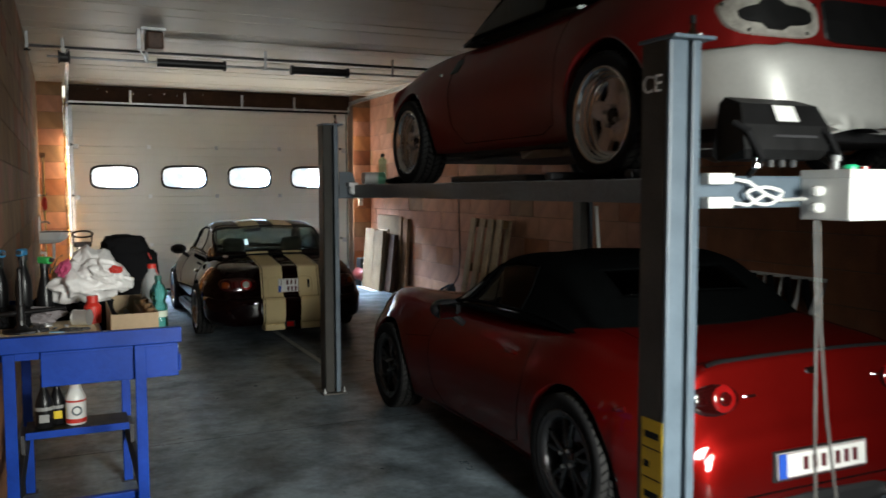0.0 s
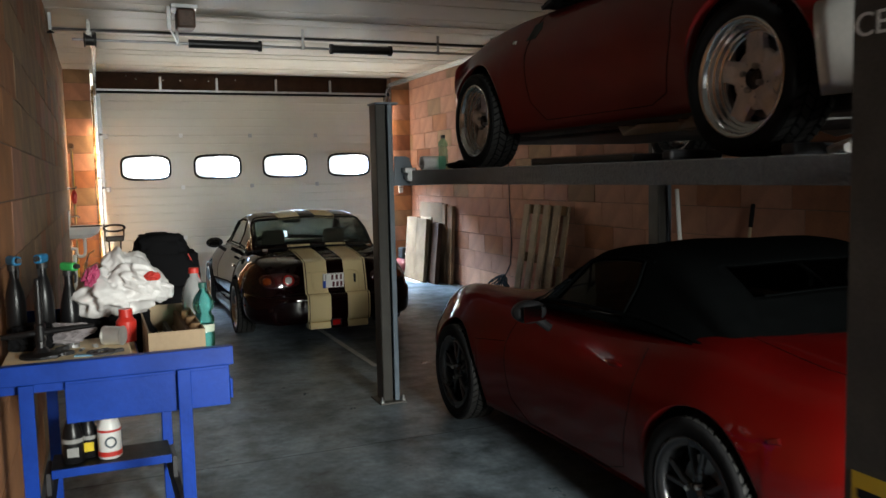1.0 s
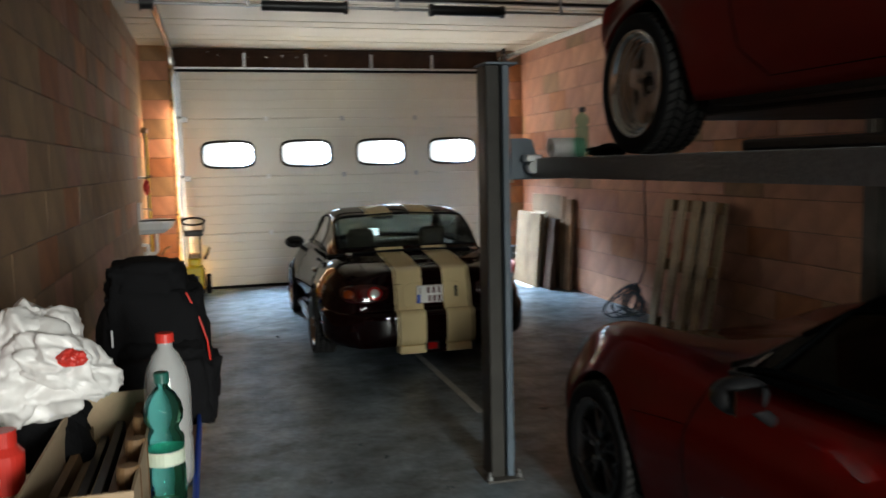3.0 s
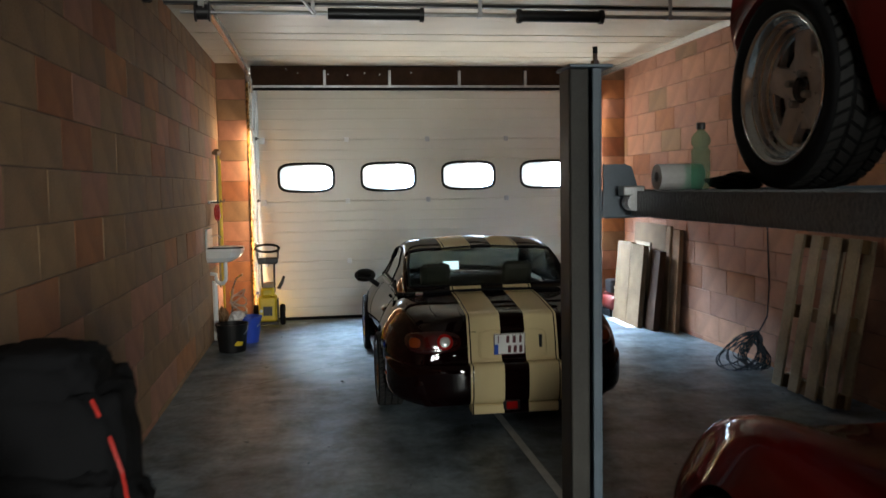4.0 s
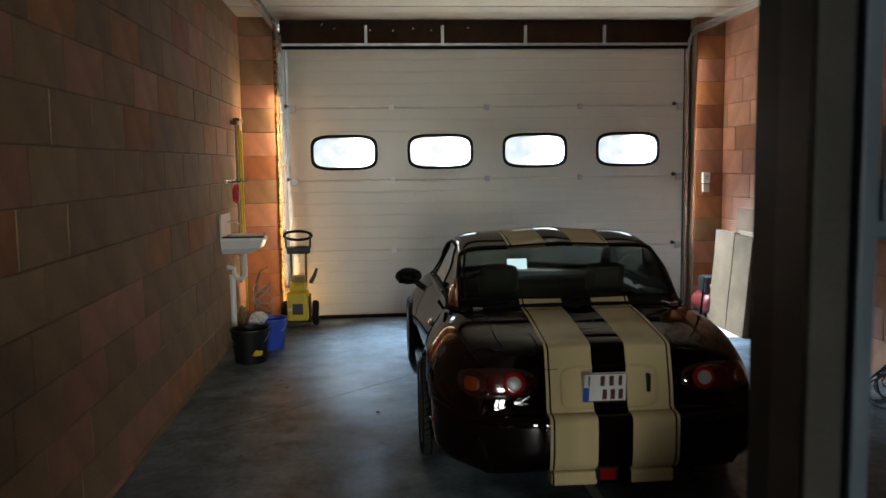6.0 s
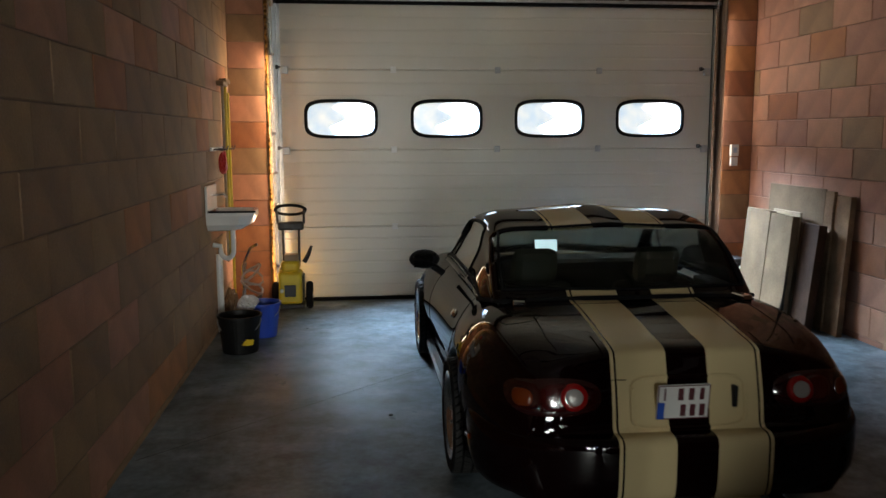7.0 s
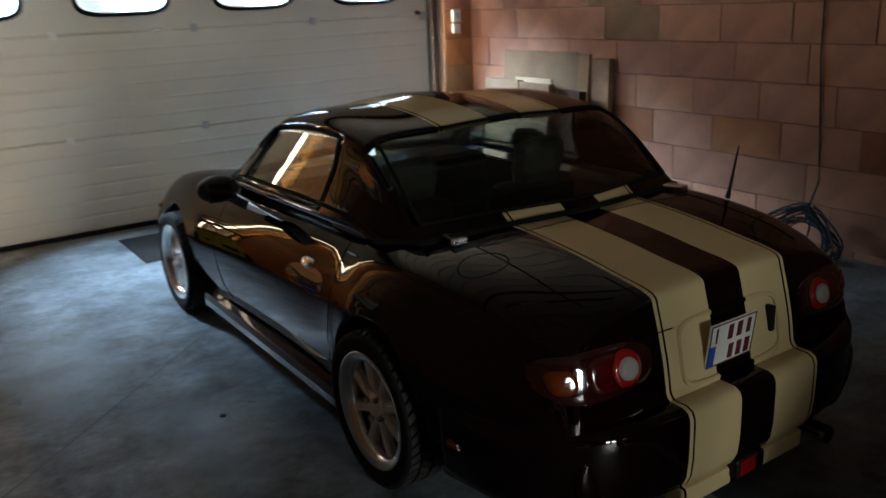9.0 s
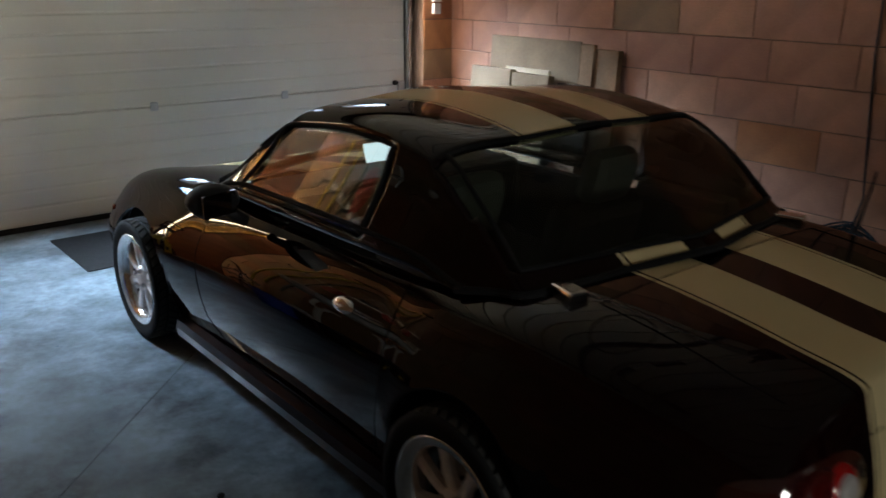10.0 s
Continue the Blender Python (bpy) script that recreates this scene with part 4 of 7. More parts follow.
WIDE_ROADSTER = [
    (3.09, 0.02, 0.40, 0.39, 0.30, 0), (3.08, 0.34, 0.45, 0.44, 0.22, 0), (3.03, 0.56, 0.53, 0.52, 0.18, 0), (2.93, 0.70, 0.62, 0.62, 0.16, 0.01),
    (2.75, 0.80, 0.70, 0.715, 0.16, 0.03), (2.52, 0.85, 0.755, 0.78, 0.17, 0.05), (2.31, 0.866, 0.79, 0.805, 0.17, 0.055), (2.0, 0.855, 0.84, 0.81, 0.17, 0.035),
    (1.7, 0.838, 0.875, 0.82, 0.17, 0.015), (1.35, 0.828, 0.875, 0.825, 0.17, 0), (0.95, 0.828, 0.88, 0.83, 0.17, 0), (0.55, 0.842, 0.89, 0.845, 0.17, 0.012),
    (0.25, 0.860, 0.90, 0.855, 0.17, 0.03), (0.0, 0.867, 0.905, 0.86, 0.17, 0.032), (-0.25, 0.852, 0.893, 0.84, 0.18, 0.022), (-0.45, 0.81, 0.872, 0.838, 0.19, 0.01),
    (-0.56, 0.765, 0.857, 0.832, 0.2, 0), (-0.605, 0.735, 0.848, 0.825, 0.2, 0), (-0.622, 0.72, 0.825, 0.79, 0.2, 0), (-0.64, 0.71, 0.74, 0.71, 0.2, 0),
    (-0.665, 0.685, 0.60, 0.58, 0.2, 0), (-0.70, 0.65, 0.55, 0.53, 0.21, 0), (-0.72, 0.60, 0.48, 0.465, 0.22, 0), (-0.725, 0.52, 0.38, 0.37, 0.24, 0), (-0.715, 0.40, 0.29, 0.285, 0.25, 0), (-0.70, 0.02, 0.27, 0.27, 0.26, 0),
]


BLACK_CLOTH_SEAT = material("dark_seat_cloth", (0.02, 0.019, 0.017), 0.85, vary=0.2, scale=14, fine=200, bump=0.15, spec=0.2)


LAMP_DARK = material("matt_black_plastic", (0.007, 0.007, 0.0075), 0.5, vary=0.25, scale=18, bump=0.08, spec=0.25)


def wrap_bumper(car, half, front, back, z_top, z_low, mat):
    """A bumper skin wrapped round the tail: a rounded U in plan, with a shelf on top and a tucked lower edge."""
    bm, rows = bmesh.new(), []
    h = z_top - z_low
    for inset, z in ((0.11, z_top + 0.006), (0.03, z_top + 0.002), (0.010, z_top - 0.008), (0.002, z_top - 0.026), (0.0, z_top - 0.06), (0.0, z_low + 0.42 * h), (0.006, z_low + 0.2 * h), (0.022, z_low + 0.06 * h), (0.05, z_low), (0.12, z_low - 0.002)):
        row = []
        for k in range(65):
            a = math.pi * k / 64
            c, q = math.cos(a), math.sin(a)
            px = (half - inset) * math.copysign(abs(c) ** (2 / 3.6), c)
            py = front - (front - back - inset) * abs(q) ** (2 / 3.0)
            row.append(bm.verts.new((px, py, z + 0.012 * abs(c) ** 3)))
        rows.append(row)
    for a, b in zip(rows, rows[1:]):
        for k in range(64):
            bm.faces.new((a[k], a[k + 1], b[k + 1], b[k]))
    bmesh.ops.recalc_face_normals(bm, faces=bm.faces)
    bmesh.ops.solidify(bm, geom=list(bm.faces), thickness=0.004)
    return part("rear_bumper", bm, mat, car, smooth=True)


def maroon_roadster(x, y):
    car = thing("car", pose(x, y, 0), "dark maroon two-seat roadster with hardtop and cream stripes", "car")
    dz = -0.055
    body = part("body", car_body(tail_up(low_shelf(lower(SMALL_ROADSTER, dz), -0.035), 0.185), 2.265, 0.325, 0.275, (0.0, 1.62, 0.74), 0.06), STRIPED, car, smooth=True)
    tree = tree_of(body)
    up, fwd = (0, 0, -1), (0, 1, 0)
    seam(car, tree, [(-0.52, -0.12, 1.5), (-0.52, -0.5, 1.5), (-0.50, -0.6, 1.5)], up)
    seam(car, tree, [(0.52, -0.12, 1.5), (0.52, -0.5, 1.5), (0.50, -0.6, 1.5)], up)
    seam(car, tree, [(-0.52, -0.12, 1.5), (0.52, -0.12, 1.5)], up)
    seam(car, tree, [(-0.34, -1.5, 0.79), (-0.33, -1.5, 0.70), (-0.31, -1.5, 0.495)], fwd)
    seam(car, tree, [(0.34, -1.5, 0.79), (0.33, -1.5, 0.70), (0.31, -1.5, 0.495)], fwd)
    seam(car, tree, [(-0.34, -1.5, 0.66), (-0.25, -1.5, 0.66)], fwd, 0.0025)
    for s in (-1, 1):
        w = (-s, 0, 0)
        seam(car, tree, [(s * 2, 0.42, 0.79), (s * 2, 0.40, 0.5), (s * 2, 0.48, 0.24), (s * 2, 0.6, 0.2), (s * 2, 1.5, 0.2), (s * 2, 1.62, 0.3), (s * 2, 1.66, 0.55), (s * 2, 1.64, 0.78)], w)
    ring = [(-0.58 + 0.085 * math.cos(a), -0.24 + 0.07 * math.sin(a), 1.5) for a in (2 * math.pi * k / 20 for k in range(21))]
    seam(car, tree, ring, up, 0.002, 2)
    # hardtop and glass
    h = dz + 0.005
    rows = [((0.70, 0.22, 0.86 + h), (0.60, 0.02, 0.885 + h), (0, -0.10, 0.915 + h)), ((0.705, 0.28, 0.865 + h), (0.60, 0.08, 0.93 + h), (0, -0.055, 0.945 + h)),
            ((0.70, 0.40, 0.87 + h), (0.59, 0.26, 1.082 + h), (0, 0.20, 1.12 + h)), ((0.705, 0.56, 0.87 + h), (0.566, 0.44, 1.178 + h), (0, 0.38, 1.218 + h)),
            ((0.705, 0.85, 0.865 + h), (0.56, 0.80, 1.22 + h), (0, 0.8, 1.267 + h)), ((0.71, 1.35, 0.865 + h), (0.545, 1.17, 1.19 + h), (0, 1.22, 1.238 + h)),
            ((0.715, 1.52, 0.865 + h), (0.57, 1.28, 1.14 + h), (0, 1.33, 1.19 + h)), ((0.70, 1.66, 0.86 + h), (0.64, 1.68, 0.865 + h), (0, 1.86, 0.89 + h))]
    grid = greenhouse(rows)
    nu = len(grid[0]) - 1
    u_of = lambda j: min(j + 0.5, nu - j - 0.5) / (nu / 2)

    def rear_glass(i, j, m):
        return 10 <= i < 29 and u_of(j) > 0.47 - 0.003 * (i - 10)

    def side_glass(i, j, m):
        return 35 <= i < 64 and 0.04 < u_of(j) < 0.44

    def screen(i, j, m):
        return 61 <= i < 69 and u_of(j) >= 0.53

    grid_part("hardtop", grid, lambda i, j, m: i < 60 and not rear_glass(i, j, m) and not side_glass(i, j, m), STRIPED, car, 0.02)
    grid_part("rear_window", grid, rear_glass, CAR_GLASS, car, 0.004, inset=0.006)
    grid_part("side_window", grid, lambda i, j, m: side_glass(i, j, m) and j < nu / 2, SIDE_GLASS, car, 0.004, inset=0.006, even=True)
    grid_part("side_window", grid, lambda i, j, m: side_glass(i, j, m) and j > nu / 2, SIDE_GLASS, car, 0.004, inset=0.006, even=True)
    grid_part("windscreen", grid, screen, CAR_GLASS, car, 0.005, inset=0.004)
    grid_part("windscreen_frame", grid, lambda i, j, m: i >= 60 and not side_glass(i, j, m) and not screen(i, j, m), BLACK_TRIM, car, 0.02)
    seals = [([grid[e][j] for j in range(14, nu - 13)], 0.007) for e in (10, 29)]
    seals += [([grid[i][j] for i in range(10, 30)], 0.007) for j in (14, nu - 14)]
    seals += [([grid[i][j] for i in range(3, 66)], 0.009) for j in (2, nu - 2)]
    seals += [([grid[i][j] for i in range(35, 64)], 0.007) for j in (12, nu - 12)]
    seals += [([grid[e][j] for j in range(p, q)], 0.008) for e in (35, 56) for p, q in ((2, 13), (nu - 12, nu - 1))]
    seals.append(([grid[0][j] for j in range(0, nu + 1)], 0.012))
    for line, r in seals:
        part("window_seal", tubed(line, r, 6), BLACK_RUBBER, car)
    tub(car, 0.02, 1.62, 0.62, 0.84)
    part("parcel_shelf", boxed(-0.6, 0.03, 0.62, 0.6, 0.5, 0.66, bevel=0.02), BLACK_PLASTIC, car)
    # dark seats under tan headrests: the cabin's shade is put into their cloth
    seat(car, -0.34, BLACK_CLOTH_SEAT, LEATHER)
    seat(car, 0.34, BLACK_CLOTH_SEAT, LEATHER)
    underside(car, 2.265, 0.325, 0.275, -0.42, 2.95, 0.8, 0.06)
    for ax in (0.06, 2.265):
        out = 0.775 if ax < 1 else 0.757
        wheel(car, (-out, ax, 0.278), -1, 0.278, 0.19, 0.206, "mini")
        wheel(car, (out, ax, 0.278), 1, 0.278, 0.19, 0.206, "mini")
    # bright bluish card, not known to be a lamp; its glow is added
    part("dash_bright_card", boxed(-0.072, -0.0015, 0.0, 0.072, 0.0015, 0.078, m=pose(-0.075, 1.42, 0.868, -18, 0, 0)), glow("bright_card", (0.75, 0.93, 1.0), 2.2), car, "small bright bluish card on the dashboard, made to glow")
    part("inside_mirror", boxed(-0.11, -0.012, -0.03, 0.11, 0.012, 0.03, bevel=0.008, m=pose(0.0, 1.18, 1.08, 6, 0, 8)), BLACK_PLASTIC, car, "black inside rear-view mirror")
    mirror(car, -0.785, 1.25, 0.835, -1, BLACK_TRIM)
    mirror(car, 0.785, 1.25, 0.835, 1, BLACK_TRIM)
    wrap_bumper(car, 0.835, -0.29, -0.845, 0.458, 0.19, STRIPED)
    # rear lamps
    for s in (-1, 1):
        lens = part("tail_lamp", patch(tree, oval(s * 0.535, 0.60, 0.205, 0.08, -1.5, 36, 2.6), fwd, 0.004, 0.006, 6), SMOKED_LENS, car, "smoked tail lamp cluster", smooth=True)
        part("indicator_lens", patch(tree, oval(s * 0.655, 0.598, 0.046, 0.04, -1.5, 24, 2.6), fwd, 0.010, 0.004), AMBER, lens, "dim amber indicator lens", smooth=True)
        part("brake_lens", patch(tree, oval(s * 0.53, 0.60, 0.075, 0.06, -1.5, 32, 2.6), fwd, 0.011, 0.005, 5), DEEP_RED_LENS, lens, "deep red brake light lens", smooth=True)
        part("lamp_ring", patch(tree, oval(s * 0.462, 0.60, 0.064, 0.06, -1.5, 28), fwd, 0.015, 0.006, 5), RED_LENS, lens, "red ring round the reversing light", smooth=True)
        part("reversing_lens", patch(tree, oval(s * 0.462, 0.60, 0.043, 0.04, -1.5, 24), fwd, 0.024, 0.007), CLEAR_LENS, lens, "round clear reversing light", smooth=True)
        part("rear_reflector", patch(tree, [(s * 2, -0.45, 0.34), (s * 2, -0.37, 0.34), (s * 2, -0.36, 0.365), (s * 2, -0.44, 0.372)], (-s, 0, 0), 0.03, 0.002, 2), AMBER, car)
        part("hardtop_latch", boxed(-0.03, -0.045, -0.006, 0.03, 0.045, 0.022, bevel=0.007, m=pose(s * 0.54, -0.035, 0.835, 0, 0, s * 14)), CHROME, car, "chrome hardtop latch")
        part("door_handle", patch(tree, [(s * 2, 0.66 + 0.06 * math.cos(a), 0.645 + 0.026 * math.sin(a)) for a in (2 * math.pi * k / 24 for k in range(24))], (-s, 0, 0), 0.004, 0.01, 4), CHROME, car, "oval chrome door handle", smooth=True)
        part("side_trim", boxed(min(s * 0.57, s * 0.67), 0.22, 0.78, max(s * 0.57, s * 0.67), 0.62, 0.838, bevel=0.01), BLACK_PLASTIC, car)
        part("side_indicator", patch(tree, [(s * 2, 2.72, 0.5), (s * 2, 2.67, 0.5), (s * 2, 2.67, 0.53), (s * 2, 2.72, 0.53)], (-s, 0, 0), 0.004, 0.004, 2), AMBER, car)
        bm = bmesh.new()
        rows2 = []
        for k in range(21):
            yy = 0.36 + 1.55 * k / 20
            wx = 0.80
            rows2.append([bm.verts.new((s * a, yy, b)) for a, b in ((wx - 0.03, 0.2), (wx + 0.004, 0.192), (wx + 0.012, 0.16), (wx + 0.006, 0.12), (wx - 0.04, 0.11))])
        for a, b in zip(rows2, rows2[1:]):
            for j in range(4):
                bm.faces.new((a[j], b[j], b[j + 1], a[j + 1]))
        bmesh.ops.recalc_face_normals(bm, faces=bm.faces)
        part("side_skirt", bm, MAROON, car)
    plate(car, (-0.03, -0.752, 0.577), 0.215, 0.146, (7, 0), True)
    recess = bmesh.new()
    pts = oval(0.0, 0.57, 0.232, 0.098, -0.752, 40, 6)
    tube(recess, [on_surface(tree, (p[0], -1.5, p[2]), fwd, 0.0) or p for p in pts + pts[:1]], 0.009, 6, caps=False)
    part("plate_recess", recess, STRIPED, car)
    part("lock_slot", boxed(0.178, -0.75, 0.545, 0.196, -0.72, 0.63, bevel=0.003), BLACK_TRIM, car)
    part("badge", boxed(-0.45, -0.733, 0.492, -0.345, -0.716, 0.51, bevel=0.003), CHROME, car, "unreadable chrome lettering as a bar")
    lip = bmesh.new()
    box(lip, -0.30, -0.82, 0.125, 0.29, -0.70, 0.19, bevel=0.012)
    part("lower_valance", lip, STRIPED, car)
    fog = part("fog_lamp", boxed(-0.09, -0.845, 0.15, 0.02, -0.78, 0.22, bevel=0.012), BLACK_TRIM, car)
    part("fog_lens", boxed(-0.075, -0.85, 0.16, 0.0, -0.84, 0.212, bevel=0.004), RED_LENS, fog, "red fog light lens")
    part("exhaust_tip", turned([(0.028, -0.86), (0.032, -0.86), (0.032, -0.72), (0.028, -0.72)], "y", 20, (0.38, 0, 0.15)), CHROME, car)
    ant = bmesh.new()
    tube(ant, [(0.655, -0.2, 0.81), (0.655, -0.21, 0.86), (0.66, -0.235, 1.02)], [0.011, 0.006, 0.003], 8)
    part("antenna", ant, BLACK_TRIM, car)
    return car


def red_roadster(x, y, turn=0.0):
    car = thing("car", pose(x, y, 0, 0, 0, turn), "bright red modern roadster with black soft top closed", "car")
    body = part("body", car_body(WIDE_ROADSTER, 2.31, 0.345, 0.31, (0.25, 1.45, 0.74)), RED_PAINT, car, smooth=True)
    tree = tree_of(body)
    up, fwd = (0, 0, -1), (0, 1, 0)
    seam(car, tree, [(-0.58, -0.02, 1.5), (-0.60, -0.4, 1.5), (-0.57, -0.57, 1.5), (0, -0.59, 1.5), (0.57, -0.57, 1.5), (0.60, -0.4, 1.5), (0.58, -0.02, 1.5)], up)
    seam(car, tree, [(-0.62, -1.5, 0.30), (0.62, -1.5, 0.30)], fwd, 0.006)
    for s in (-1, 1):
        w = (-s, 0, 0)
        seam(car, tree, [(s * 2, 0.42, 0.80), (s * 2, 0.42, 0.55), (s * 2, 0.52, 0.25), (s * 2, 0.7, 0.19), (s * 2, 1.45, 0.19), (s * 2, 1.6, 0.3), (s * 2, 1.64, 0.6), (s * 2, 1.6, 0.79)], w)
        seam(car, tree, [(s * 2, 1.66, 0.62), (s * 2, 2.0, 0.58)], w)
    rows = [((0.72, 0.10, 0.85), (0.60, -0.06, 0.88), (0, -0.10, 0.905)), ((0.725, 0.18, 0.86), (0.60, 0.02, 0.92), (0, -0.03, 0.95)),
            ((0.725, 0.35, 0.865), (0.58, 0.24, 1.06), (0, 0.19, 1.085)), ((0.725, 0.53, 0.865), (0.56, 0.45, 1.165), (0, 0.43, 1.18)),
            ((0.725, 0.80, 0.86), (0.57, 0.73, 1.195), (0, 0.72, 1.217)), ((0.735, 1.20, 0.857), (0.55, 1.03, 1.162), (0, 1.08, 1.195)),
            ((0.74, 1.38, 0.85), (0.57, 1.14, 1.10), (0, 1.19, 1.15)), ((0.72, 1.53, 0.84), (0.66, 1.56, 0.845), (0, 1.74, 0.872))]
    grid = greenhouse(rows)
    nu = len(grid[0]) - 1
    u_of = lambda j: min(j + 0.5, nu - j - 0.5) / (nu / 2)
    rear = lambda i, j, m: 17 <= i < 26 and u_of(j) > 0.66
    sideg = lambda i, j, m: 36 <= i < 65 and 0.04 < u_of(j) < 0.43
    screen = lambda i, j, m: 61 <= i < 69 and u_of(j) >= 0.53
    grid_part("soft_top", grid, lambda i, j, m: i < 60 and not rear(i, j, m) and not sideg(i, j, m), CANVAS, car, 0.012, "black canvas soft top")
    grid_part("rear_window", grid, rear, DARK_GLASS, car, 0.004, inset=0.004)
    grid_part("side_window", grid, lambda i, j, m: sideg(i, j, m) and j < nu / 2, DARK_GLASS, car, 0.004, inset=0.005, even=True)
    grid_part("side_window", grid, lambda i, j, m: sideg(i, j, m) and j > nu / 2, DARK_GLASS, car, 0.004, inset=0.005, even=True)
    grid_part("windscreen", grid, screen, DARK_GLASS, car, 0.005, inset=0.004)
    grid_part("windscreen_frame", grid, lambda i, j, m: i >= 60 and not sideg(i, j, m) and not screen(i, j, m), BLACK_TRIM, car, 0.02)
    seals = [([grid[i][j] for i in range(3, 68)], 0.010) for j in (2, nu - 2)]
    seals += [([grid[i][j] for i in range(34, 64)], 0.007) for j in (12, nu - 12)]
    seals += [([grid[e][j] for j in range(p, q)], 0.008) for e in (36, 57) for p, q in ((2, 13), (nu - 12, nu - 1))]
    seals += [([grid[e][j] for j in range(19, nu - 18)], 0.005) for e in (17, 26)]
    seals.append(([grid[0][j] for j in range(nu + 1)], 0.012))
    for line, r in seals:
        part("window_seal", tubed(line, r, 6), CANVAS, car)
    tub(car, 0.25, 1.45, 0.64, 0.85)
    seat(car, -0.34, BLACK_CLOTH_SEAT, BLACK_CLOTH_SEAT)
    seat(car, 0.34, BLACK_CLOTH_SEAT, BLACK_CLOTH_SEAT)
    underside(car, 2.31, 0.345, 0.31, -0.62, 2.95, 0.84)
    for ax in (0.0, 2.31):
        wheel(car, (-0.768, ax, 0.308), -1, 0.308, 0.2, 0.225, "twin")
        wheel(car, (0.768, ax, 0.308), 1, 0.308, 0.2, 0.225, "twin")
    mirror(car, -0.83, 1.13, 0.845, -1, BLACK_TRIM)
    mirror(car, 0.83, 1.13, 0.845, 1, BLACK_TRIM)
    for s in (-1, 1):
        lamp = part("tail_lamp", patch(tree, oval(s * 0.545, 0.70, 0.14, 0.072, -1.5, 32, 2.0), fwd, 0.003, 0.008, 6), SMOKED_LENS, car, "dark tail lamp with round red ring", smooth=True)
        part("lamp_ring", patch(tree, oval(s * 0.505, 0.702, 0.075, 0.066, -1.5, 28), fwd, 0.012, 0.006), RED_LENS, lamp, "round red light ring", smooth=True)
        part("lamp_core", patch(tree, oval(s * 0.505, 0.702, 0.04, 0.037, -1.5, 20), fwd, 0.02, 0.006), DEEP_RED_LENS, lamp, "deep red lamp core", smooth=True)
        part("indicator_lens", patch(tree, oval(s * 0.62, 0.70, 0.03, 0.022, -1.5, 20, 2.6), fwd, 0.014, 0.004), SMOKED_LENS, lamp, "smoked indicator lens", smooth=True)
        part("side_marker", patch(tree, [(s * 2, -0.42, 0.62), (s * 2, -0.34, 0.605), (s * 2, -0.33, 0.63), (s * 2, -0.40, 0.655)], (-s, 0, 0), 0.004, 0.003, 2), DEEP_RED_LENS, car)
        part("door_handle", patch(tree, [(s * 2, 0.62 + 0.085 * math.cos(a), 0.70 + 0.016 * math.sin(a)) for a in (2 * math.pi * k / 24 for k in range(24))], (-s, 0, 0), 0.003, 0.006, 4), RED_PAINT, car, smooth=True)
        part("exhaust_tip", turned([(0.032, -0.76), (0.037, -0.76), (0.037, -0.62), (0.03, -0.62)], "y", 20, (s * 0.06 + 0.46, 0, 0.2)), CHROME, car)
    spoiler = bmesh.new()
    line = [on_surface(tree, (xx, -0.60, 1.5), up, 0.004) for xx in [-0.56 + 1.12 * k / 20 for k in range(21)]]
    tube(spoiler, [p for p in line if p], 0.009, 6)
    part("boot_lip", spoiler, BLACK_TRIM, car, "black boot lip strip")
    part("diffuser", boxed(-0.58, -0.72, 0.16, 0.58, -0.55, 0.27, bevel=0.03), BLACK_PLASTIC, car, "black plastic rear diffuser")
    part("badge", patch(tree, oval(0.0, 0.775, 0.045, 0.022, -1.5, 20), fwd, 0.004, 0.005, 3), CHROME, car, "small chrome badge")
    part("badge", patch(tree, oval(-0.36, 0.70, 0.055, 0.010, -1.5, 16, 5), fwd, 0.004, 0.001, 2), CHROME, car, "unreadable chrome lettering as a bar")
    part("badge", patch(tree, oval(0.40, 0.72, 0.04, 0.009, -1.5, 16, 5), fwd, 0.004, 0.001, 2), CHROME, car, "unreadable chrome lettering as a bar")
    plate(car, (-0.035, -0.742, 0.415), 0.52, 0.11, (-4, 0), False)
    part("plate_holder", boxed(-0.305, -0.736, 0.345, 0.235, -0.69, 0.475, bevel=0.006), BLACK_PLASTIC, car)
    ant = bmesh.new()
    tube(ant, [(0.62, -0.1, 0.88), (0.62, -0.12, 0.93), (0.63, -0.17, 1.1)], [0.011, 0.006, 0.003], 8)
    part("antenna", ant, BLACK_TRIM, car)
    return car


